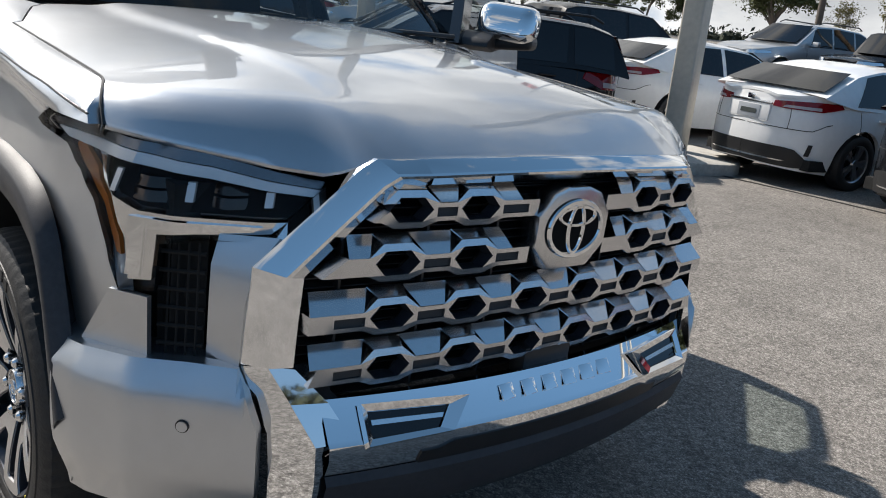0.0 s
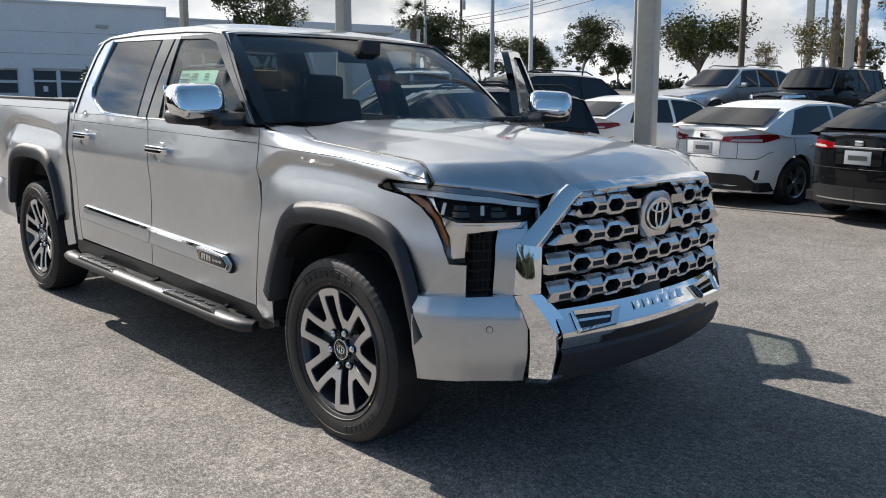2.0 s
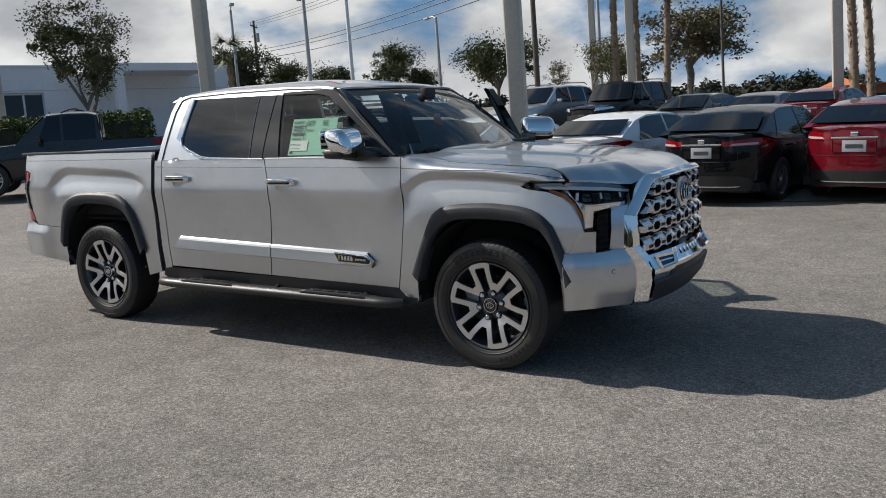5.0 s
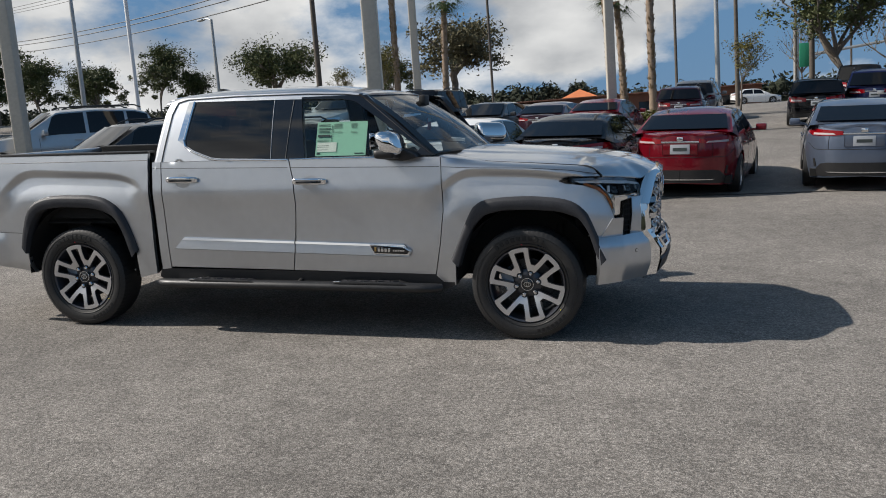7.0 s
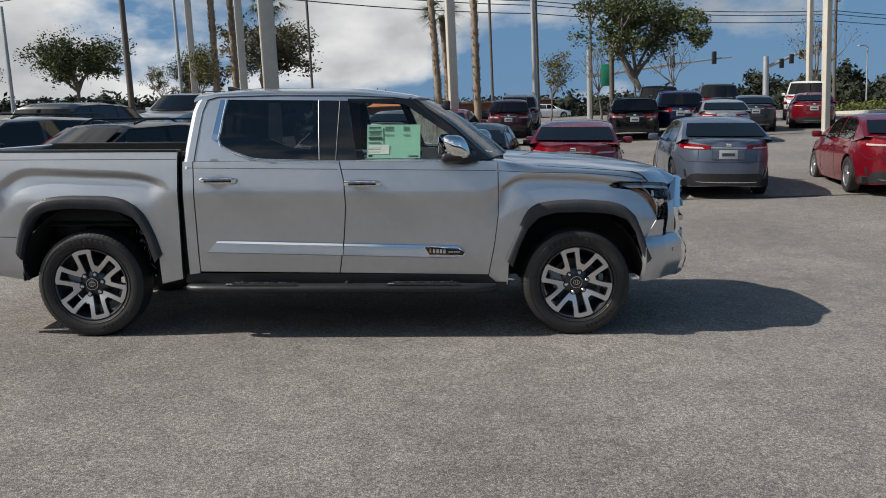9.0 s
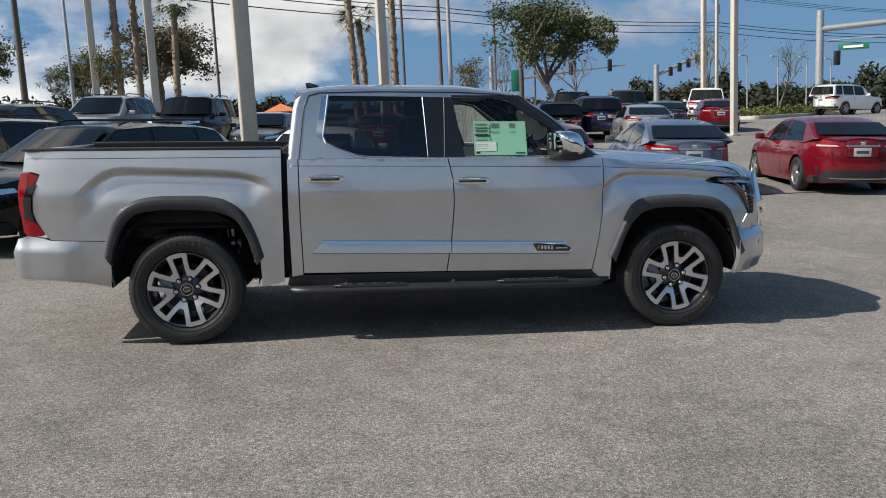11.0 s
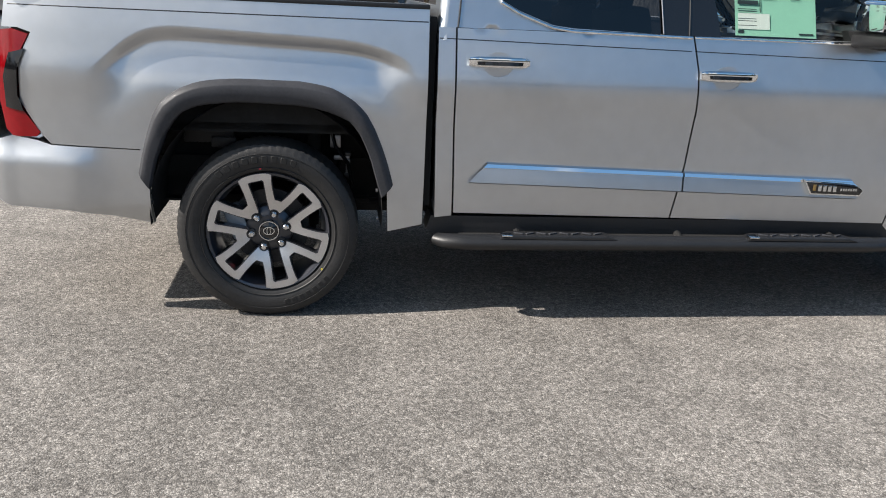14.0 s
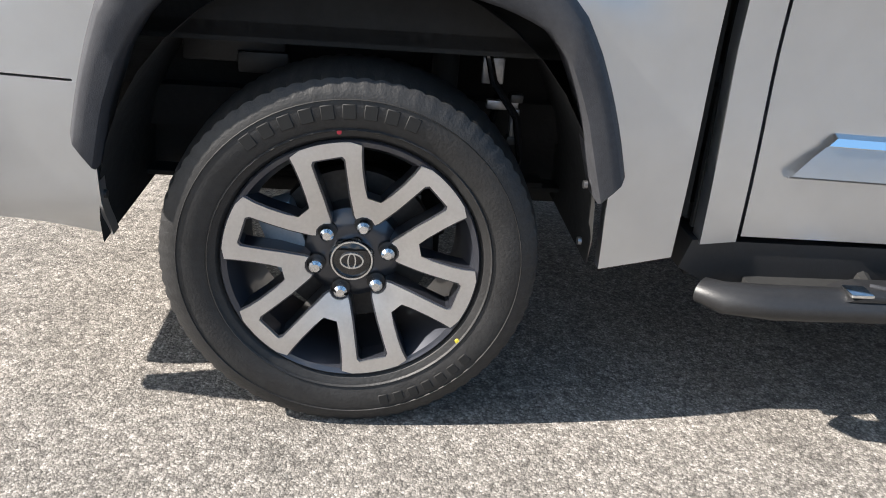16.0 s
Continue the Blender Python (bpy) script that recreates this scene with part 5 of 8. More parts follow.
    # windscreen
    def screen(u, v):
        k = v
        half_w = 0.845 + (0.690 - 0.845) * k
        x = (-0.470 - 0.20 * u * u * 0.9) + k * (-0.755 - (-0.09) * u * u)
        z = 1.352 + 0.487 * k - 0.028 * k * k * 0 + 0.010 * (1 - u * u) + 0.045 * math.sin(math.pi * k)
        return Vector((x, u * half_w, z))
    rows = [[screen(-1 + 2 * i / 20, 0.86 * j / 10) for i in range(21)] for j in range(11)]
    w = part("windscreen", sheet(rows), CLEAR, truck, "clear windscreen reflecting the sky")
    w.visible_shadow = False
    for s in (-1, 1):
        rows = [[screen(s * 1.0, 0.9 * j / 10) + Vector((0.006, 0, 0.004)) for j in range(11)], [screen(s * 1.05, 0.9 * j / 10) + Vector((-0.01, s * 0.018, 0.0)) for j in range(11)]]
        part("screen_pillar", sheet(rows, thick=0.012), GLOSSBLACK, truck)
    rows = [[screen(-1 + 2 * i / 20, 0.845) + Vector((0.004, 0, 0.003)) for i in range(21)], [screen(-1 + 2 * i / 20, 0.872) + Vector((-0.01, 0, 0.012)) for i in range(21)]]
    part("screen_header", sheet(rows, thick=0.008), GLOSSBLACK, truck)
    part("mirror_housing", box(-0.98, 0, 1.745, 0.06, 0.13, 0.09, 0.015), TRIM, truck)
    part("inside_mirror", box(-1.10, 0, 1.70, 0.03, 0.24, 0.07, 0.012), TRIM, truck)

    # inside
    part("dashboard", prism([(-0.62, 1.30), (-0.95, 1.31), (-1.12, 1.25), (-1.16, 1.05), (-0.90, 0.75), (-0.62, 0.75)], -0.80, 0.80, "xz", 0.02), TRIM, truck, "dark dashboard")
    part("cab_floor", box(-1.85, 0, 0.52, 2.2, 1.70, 0.04), TRIM, truck)
    part("headliner", box(-2.05, 0, 1.80, 1.45, 1.30, 0.03, 0.01), mat("pale headliner", (0.34, 0.32, 0.30), 0.9, var=0.05), truck)
    part("tunnel_console", box(-1.42, 0, 0.83, 0.75, 0.36, 0.34, 0.04), TRIM, truck)
    part("firewall", box(-0.60, 0, 0.85, 0.04, 1.70, 0.75), UNDER, truck)
    for s in (-1, 1):
        seat = part("front_seat", join(box(-1.62, s * 0.42, 0.87, 0.52, 0.54, 0.20, 0.06), box(-1.90, s * 0.42, 1.165, 0.17, 0.52, 0.59, 0.06, Matrix.Translation((-1.9, 0, 1.0)) @ pose(0, 0, 0, 0, -10, 0) @ Matrix.Translation((1.9, 0, -1.0)))), FABRIC, truck, "brown leather front seat")
        part("headrest", box(-1.995, s * 0.42, 1.52, 0.10, 0.29, 0.19, 0.045), FABRIC, seat)
        part("headrest_post", join(*[tube([(-1.97, s * 0.42 + d, 1.40), (-1.99, s * 0.42 + d, 1.50)], 0.007, 6) for d in (-0.06, 0.06)]), STEEL, seat)
    part("rear_seat", join(box(-2.55, 0, 0.87, 0.48, 1.50, 0.20, 0.06), box(-2.84, 0, 1.20, 0.15, 1.48, 0.62, 0.05)), FABRIC, truck, "brown leather rear bench")
    for y in (-0.46, 0.46):
        part("headrest", box(-2.82, y, 1.57, 0.09, 0.28, 0.17, 0.04), FABRIC, truck)
    bm = revolve([(0.165 + 0.016 * math.cos(t), 0.016 * math.sin(t)) for t in [2 * math.pi * k / 10 for k in range(10)]], 36, "x", close=True)
    bmesh.ops.transform(bm, matrix=Matrix.Translation((-1.28, 0.42, 1.18)) @ pose(0, 0, 0, 0, 22, 0), verts=bm.verts)
    part("steering_wheel", join(bm, box(-1.265, 0.42, 1.18, 0.04, 0.30, 0.06, 0.015), tube([(-1.27, 0.42, 1.18), (-1.05, 0.42, 1.11)], 0.03, 10)), TRIM, truck)
    part("red_tag", box(-0.97, 0.10, 1.55, 0.004, 0.10, 0.10), REDTAG, truck)
    part("tag_head", box(-0.968, 0.10, 1.585, 0.004, 0.09, 0.03), PAPER, truck)
    # price sticker inside the front window
    z0, z1, x0, x1 = 1.352, 1.600, -1.585, -1.185
    lab = part("window_sticker", sheet([[lay(-0.012)(x0, z0), lay(-0.012)(x1, z0)], [lay(-0.012)(x0, z1), lay(-0.012)(x1, z1)]], thick=0.001), STICKER, truck, "pale green printed price sticker")
    def slab(u0, v0, u1, v1, m, d=-0.0095):
        a = lambda u, v: lay(d)(x0 + (x1 - x0) * u, z0 + (z1 - z0) * v)
        part("print_block", sheet([[a(u0, v0), a(u1, v0)], [a(u0, v1), a(u1, v1)]], thick=0.0006), m, lab)
    for u0, v0, u1, v1 in ((0.03, 0.56, 0.28, 0.63), (0.03, 0.80, 0.28, 0.82), (0.03, 0.05, 0.10, 0.10), (0.78, 0.05, 0.96, 0.08)):
        slab(u0, v0, u1, v1, INK)
    for v in (0.92, 0.88, 0.76, 0.72, 0.68, 0.47, 0.43, 0.30, 0.26, 0.18):
        slab(0.03, v, 0.26, v + 0.012, INK)
    for v in (0.93, 0.90, 0.87, 0.84, 0.81, 0.70, 0.67):
        slab(0.33, v, 0.50, v + 0.008, INK), slab(0.68, v, 0.80, v + 0.008, INK)
    slab(0.03, 0.12, 0.42, 0.40, PAPER, -0.0100)
    slab(0.30, 0.90, 0.31, 0.42, INK)
    # filler panels so that daylight comes in by the windows alone
    both("inner_side", prism([(-0.66, 1.33), (-0.66, 0.50), (-2.95, 0.50), (-2.95, 1.33)], -0.90, -0.885), TRIM, left=False)
    part("inner_side", prism([(-1.80, 1.33), (-1.80, 0.50), (-2.95, 0.50), (-2.95, 1.33)], 0.885, 0.90), TRIM, truck)


build_cab()


def build_door_things():
    """Handles, mouldings, badge and mirror of the near flank."""
    for hx, z in ((-2.69, 1.196), (-1.617, 1.170)):
        door = rear_door if hx < -2 else front_door
        p = side(hx, z)
        cup = revolve([(0.0, 0.085), (0.044, 0.080), (0.058, 0.055), (0.063, 0.02), (0.064, -0.0005)], 28)
        bmesh.ops.transform(cup, matrix=Matrix.Translation(p + Vector((0, 0.0, -0.012))) @ Matrix.Diagonal((1.09, 1, 0.86, 1)), verts=cup.verts)
        part("handle_cup", cup, SILVER, door, sharp=80)
        rows = []
        for y_, h_, e_ in ((-0.010, 0.021, 0.008), (-0.036, 0.0235, 0.002), (-0.0430, 0.017, 0.0), (-0.0465, -0.010, 0.0), (-0.040, -0.021, 0.001), (-0.022, -0.0245, 0.003), (-0.008, -0.021, 0.008)):
            rows.append([(hx + q * (0.136 - e_), p.y + y_ * (1 - 0.35 * abs(q) ** 6) + 0.006 * q * q, z + h_ * (1 - 0.30 * abs(q) ** 8)) for q in (k / 10 - 1 for k in range(21))])
        bar = sheet(rows, thick=0.006)
        handle = part("door_handle", bar, CHROME, door, "chrome door handle")
        # black strip stands in for the dark surroundings mirrored in the chrome bar
        dark_band = [[(hx + q * 0.124, p.y + y_ * (1 - 0.35 * abs(q) ** 6) + 0.006 * q * q, z + h_) for q in (k / 10 - 1 for k in range(21))] for y_, h_ in ((-0.0455, 0.004), (-0.0485, 0.002), (-0.0495, -0.011), (-0.0460, -0.013))]
        part("handle_inset", sheet(dark_band), GLOSSBLACK, handle, "dark reflection along the handle, laid on as a black strip")
        [part("handle_mount", box(hx + d_, p.y - 0.015, z, 0.045, 0.03, 0.036, 0.006), CHROME, door) for d_ in (-0.105, 0.105)]
    # moulding: a wedge with a bright strip on top
    for x0, x1, door in ((-2.80, -1.772, rear_door), (-1.764, -0.84, front_door)):
        n = 14
        def zt(x):
            return 0.742 - 0.0262 * (x + 2.71)
        def row(dz, dy, lead0=0.0, lead1=0.0):
            return [side(a, zt(a) + dz) + Vector((0, -dy, 0)) for a in [x0 + lead0 + (x1 - lead1 - x0 - lead0) * k / (n - 1) for k in range(n)]]
        tip0 = 0.085 if door is rear_door else 0.0
        tip1 = 0.06 if door is front_door else 0.0
        rows = [row(0.006, -0.002, tip0, tip1), row(-0.002, 0.016, tip0, tip1), row(-0.018, 0.0205, tip0 * 0.8, tip1 * 0.7), row(-0.022, 0.0135, tip0 * 0.8, tip1 * 0.7)]
        part("bright_strip", sheet(rows), CHROME, door, "chrome strip on the door moulding", sharp=20)
        rows = [row(-0.022, 0.0135, tip0 * 0.8, tip1 * 0.7), row(-0.045, 0.0175, tip0 * 0.5, 0.0), row(-0.088, 0.0245, tip0 * 0.05, tip1 * 0.4), row(-0.093, 0.021, 0, tip1 * 0.5), row(-0.098, -0.003, 0, tip1 * 0.5)]
        part("door_moulding", sheet(rows), SILVER, door, sharp=20)
    bx = [(-1.155, 0.690), (-0.905, 0.680), (-0.855, 0.650), (-0.87, 0.628), (-1.12, 0.634)]
    part("badge_frame", prism([(x + (x + 1.0) * 0.05, z + (z - 0.657) * 0.25) for x, z in bx], -1.004, -0.972, "xz", 0.004), CHROME, front_door)
    b = part("badge", prism(bx, -1.010, -0.985, "xz", 0.004), GLOSSBLACK, front_door, "black badge with pale lettering bars")
    for k in range(4):
        part("letter_bar", box(-1.085 + 0.026 * k, -1.0115, 0.6615 - 0.001 * k, 0.018, 0.003, 0.030, 0.001), SATIN, b)
    for k in range(7):
        part("letter_bar", box(-0.972 + 0.013 * k, -1.0115, 0.655, 0.009, 0.003, 0.012), SATIN, b)
    part("badge_mark", box(-1.112, -1.0115, 0.664, 0.014, 0.003, 0.03, 0.001), mat("brass mark", (0.45, 0.30, 0.12), 0.35, 0.8), b)


build_door_things()


def build_mirror(parent, m):
    """A door mirror of the near side in place, moved by m."""
    def put(name, bm, material, label=""):
        bmesh.ops.transform(bm, matrix=m @ Matrix.Translation((0, 0.075, -0.02)), verts=bm.verts)
        if m.determinant() < 0:
            bmesh.ops.reverse_faces(bm, faces=bm.faces)
        return part(name, bm, material, parent, label)
    bm = box(-0.955, -1.165, 1.474, 0.18, 0.285, 0.166, 0.078, None, 7)
    for v in bm.verts:
        k = (v.co.y + 1.165) / 0.145
        v.co.x += 0.035 * (1 - k) * 0.6 - 0.03 * (v.co.z - 1.472) / 0.085
        v.co.z -= 0.012 * (k - 1) * -0.5
    put("mirror_cap", bm, CHROME, "chrome mirror cap")
    low = box(-0.950, -1.150, 1.380, 0.150, 0.29, 0.085, 0.03, None, 3)
    for v in low.verts:
        if v.co.z < 1.37 and v.co.y < -1.2:
            v.co.z += 0.02
    put("mirror_base", low, BLACK)
    put("mirror_arm", prism([(-1.03, 1.415), (-0.85, 1.415), (-0.77, 1.382), (-0.75, 1.352), (-0.86, 1.330), (-1.0, 1.342)], -1.13, -0.93, "xz", 0.014), BLACK)
    put("mirror_glass", box(-1.047, -1.165, 1.478, 0.006, 0.215, 0.115, 0.002), CHROME)


build_mirror(truck, Matrix.Identity(4))


def build_open_door():
    """The driver's door, swung out about its front hinge."""
    swing = Matrix.Translation((-0.65, 0.95, 0)) @ Matrix.Rotation(radians(-58), 4, "Z") @ Matrix.Translation((0.65, -0.95, 0))
    flip = Matrix.Diagonal((1, -1, 1, 1))
    m = swing @ flip
    def put(name, bm, material, label="", parent=truck):
        bmesh.ops.transform(bm, matrix=m, verts=bm.verts)
        bmesh.ops.reverse_faces(bm, faces=bm.faces)
        return part(name, bm, material, parent, label)
    low = [(-0.66, 1.33), (-0.65, 0.94), (-0.69, 0.475), (-1.795, 0.490), (-1.745, 1.0), (-1.785, 1.338)]
    d = put("driver_door", skin(low, side, 0.07, rim=0.09), SILVER, "open silver driver's door")
    put("door_card", skin(low, lambda x, z: side(x, z) + Vector((0, 0.092, 0)), 0.1, rim=0), TRIM, parent=d)
    gh = lambda x, z: Vector((x, -glasshouse(x, z), z))
    o = [(-0.70, 1.338), (-1.28, 1.795), (-1.45, 1.812), (-1.80, 1.815), (-1.79, 1.338)]
    i = [(-0.84, 1.350), (-1.33, 1.745), (-1.48, 1.768), (-1.735, 1.770), (-1.69, 1.350)]
    put("door_frame", skin(o, gh, 0.06, holes=[i], rim=0.05), GLOSSBLACK, parent=d)
    g = put("door_glass", skin(i, lambda x, z: gh(x, z) + Vector((0, 0.02, 0)), 0.1, rim=0), GREENGLASS, parent=d)
    build_mirror(truck, m)


build_open_door()


def build_bed():
    both("bed_rail", prism([(-4.76, 1.404), (-3.0, 1.404), (-3.0, 1.424), (-4.75, 1.424)], -0.935, -0.83, "xz", 0.006), BLACK, "black bed rail cap")
    both("bed_wall", prism([(-4.75, 1.41), (-3.0, 1.41), (-3.0, 0.85), (-4.75, 0.85)], -0.85, -0.83), UNDER)
    part("bed_floor", box(-3.88, 0, 0.86, 1.78, 1.7, 0.04), UNDER, truck)
    part("bed_front", box(-3.01, 0, 1.12, 0.03, 1.68, 0.56), UNDER, truck)
    part("tailgate", box(-4.745, 0, 1.11, 0.06, 1.62, 0.60, 0.02), SILVER, truck)
    part("cab_gap", box(-2.98, 0, 0.95, 0.03, 1.80, 0.85), UNDER, truck)
    # tail lamp
    def lamp(u, v, d=0.0):
        return Vector((u, -(flank(max(u, -4.70), v) + 0.004 + d - 1.6 * max(0, -4.70 - u) ** 1.6), v))
    o = [(-4.785, 1.248), (-4.72, 1.256), (-4.655, 1.236), (-4.69, 1.17), (-4.712, 1.10), (-4.722, 0.97), (-4.700, 0.92), (-4.640, 0.835), (-4.66, 0.815), (-4.76, 0.812), (-4.79, 0.84), (-4.812, 1.0), (-4.810, 1.15)]
    for s in (1, -1):
        bm = skin(o, lambda u, v: lamp(u, v), 0.03, rim=0.05)
        t = part("tail_lamp", bm if s > 0 else mirrored(bm), RED, truck, "red tail lamp with black centre")
        c = [(-4.674, 1.178), (-4.738, 1.160), (-4.772, 1.062), (-4.776, 0.935), (-4.700, 0.920), (-4.719, 0.985), (-4.707, 1.10)]
        bm = skin(c, lambda u, v: lamp(u, v, 0.007), 0.02, rim=0.010)
        part("lamp_centre", bm if s > 0 else mirrored(bm), GLOSSBLACK, t)
    # running board
    for s in (-1, 1):
        board = part("running_board", tube([(-2.935, s * 0.985, 0.388), (-2.90, s * 1.02, 0.388), (-2.80, s * 1.035, 0.388), (-0.80, s * 1.035, 0.382), (-0.68, s * 1.02, 0.380), (-0.625, s * 0.985, 0.378)], [0.038, 0.046, 0.05, 0.05, 0.048, 0.038], 16), BLACK, truck, "black tubular running board with grey step pads")
        for v in board.data.vertices:
            v.co.z = 0.385 + (v.co.z - 0.385) * 0.72
        for x0, x1 in ((-2.66, -2.08), (-1.45, -0.86)):
            part("step_pad", prism([(x0, 0.412), (x0 + 0.06, 0.428), (x1 - 0.06, 0.426), (x1, 0.408)], s * 0.985, s * 1.075, "xz", 0.006), BLACK, board)
            part("pad_edge", box(x0 + 0.04, s * 1.05, 0.427, 0.05, 0.05, 0.008, 0.003), SATIN, board)
            for k in range(8):
                xx = x0 + 0.10 + (x1 - x0 - 0.2) * k / 7
                part("tread_bar", box(xx, s * 1.035, 0.4305, 0.045, 0.012, 0.006, 0.002, Matrix.Translation((xx, s * 1.035, 0.43)) @ pose(0, 0, 0, 0, 0, 28 if k % 2 else -28) @ Matrix.Translation((-xx, -s * 1.035, -0.43))), FLARE, board)
        part("mounting_rail", box(-1.78, s * 0.955, 0.395, 2.1, 0.10, 0.02, 0.004), UNDER, board)
        for x in (-2.55, -1.75, -0.95):
            part("board_bracket", tube([(x, s * 1.0, 0.39), (x, s * 0.80, 0.46)], 0.018, 8), UNDER, board)


build_bed()
wheel = build_wheel("wheel_set")


def mount_wheels():
    """Each corner's wheel is its own part of the truck."""
    spin = {(0.0, -1): 0, (AXLE_R, -1): 0, (0.0, 1): 20, (AXLE_R, 1): 33}
    kids = list(wheel.children)
    for (x, s), a in spin.items():
        m = pose(x, s * 0.848, HUB) @ (Matrix.Rotation(math.pi, 4, "Z") if s > 0 else Matrix.Identity(4)) @ Matrix.Rotation(radians(a), 4, "Y")
        for k in kids:
            c = k.copy()
            scene.collection.objects.link(c)
            c.parent, c.matrix_basis = truck, m
            for sub in k.children:
                d = sub.copy()
                scene.collection.objects.link(d)
                d.parent = c
    for o in [*wheel.children_recursive, wheel]:
        bpy.data.objects.remove(o)


mount_wheels()


# ---- parked cars ----
PAINTS = {
    "white": paint("white car paint", (0.78, 0.78, 0.77), rough=0.3),
    "black": paint("black car paint", (0.006, 0.0065, 0.008), rough=0.25, coat=0.55),
    "red": paint("red metallic paint", (0.16, 0.004, 0.012), metal=0.35, rough=0.28),
    "blue": paint("steel blue paint", (0.125, 0.155, 0.215), metal=0.6, rough=0.32),
    "navy": paint("deep blue paint", (0.010, 0.014, 0.06), metal=0.3, rough=0.3),
    "grey": paint("grey metallic paint", (0.20, 0.21, 0.22), metal=0.7, rough=0.33),
    "silver": paint("pale silver paint", (0.46, 0.47, 0.48), metal=0.7, rough=0.33),
    "charcoal": paint("charcoal paint", (0.03, 0.032, 0.036), metal=0.4, rough=0.3),
    "plum": paint("dark plum paint", (0.045, 0.018, 0.03), metal=0.5, rough=0.3),
}
PLATE = mat("pale plate", (0.33, 0.35, 0.38), 0.4)
REVERSE = mat("clear lamp strip", (0.42, 0.36, 0.36), 0.2, coat=0.4)
CAR_RIM = mat("bright alloy wheel", (0.55, 0.55, 0.56), 0.3, 0.9)

# station tables: length along the car from its rear axle (m), with the belt, roof and half width
SEDAN = dict(rear=-0.98, front=3.66, base=2.70, half=0.885, sill=0.165, belt=0.93, deck=1.04, hood=0.86, nose=0.70, roof=1.435,
             roofline=[(-0.72, 1.055), (-0.10, 1.33), (0.35, 1.42), (0.95, 1.435), (1.50, 1.40), (2.42, 0.965)], tyre=0.325, top_half=0.60)
SUV = dict(rear=-0.92, front=3.70, base=2.75, half=0.93, sill=0.28, belt=1.08, deck=1.10, hood=1.03, nose=0.86, roof=1.72,
           roofline=[(-0.86, 1.10), (-0.66, 1.60), (-0.35, 1.69), (0.6, 1.72), (1.45, 1.67), (2.30, 1.09)], tyre=0.36, top_half=0.66)
CROSS_UTILITY = dict(SUV, sill=0.24, belt=0.99, deck=1.0, hood=0.95, nose=0.79, roof=1.56, tyre=0.35,
                     roofline=[(x, 1.0 + (z - 1.10) * 0.90) for x, z in SUV["roofline"]])
BIGSUV = dict(rear=-1.15, front=4.05, base=3.05, half=1.0, sill=0.36, belt=1.18, deck=1.20, hood=1.14, nose=0.98, roof=1.90,
              roofline=[(-1.10, 1.20), (-0.98, 1.80), (-0.7, 1.88), (0.8, 1.90), (1.70, 1.85), (2.45, 1.20)], tyre=0.40, top_half=0.74)
BOXY = dict(rear=-0.85, front=3.55, base=2.75, half=0.93, sill=0.42, belt=1.18, deck=1.20, hood=1.16, nose=1.05, roof=1.84,
            roofline=[(-0.84, 1.20), (-0.80, 1.78), (-0.6, 1.83), (0.8, 1.84), (1.45, 1.81), (1.85, 1.20)], tyre=0.40, top_half=0.72)


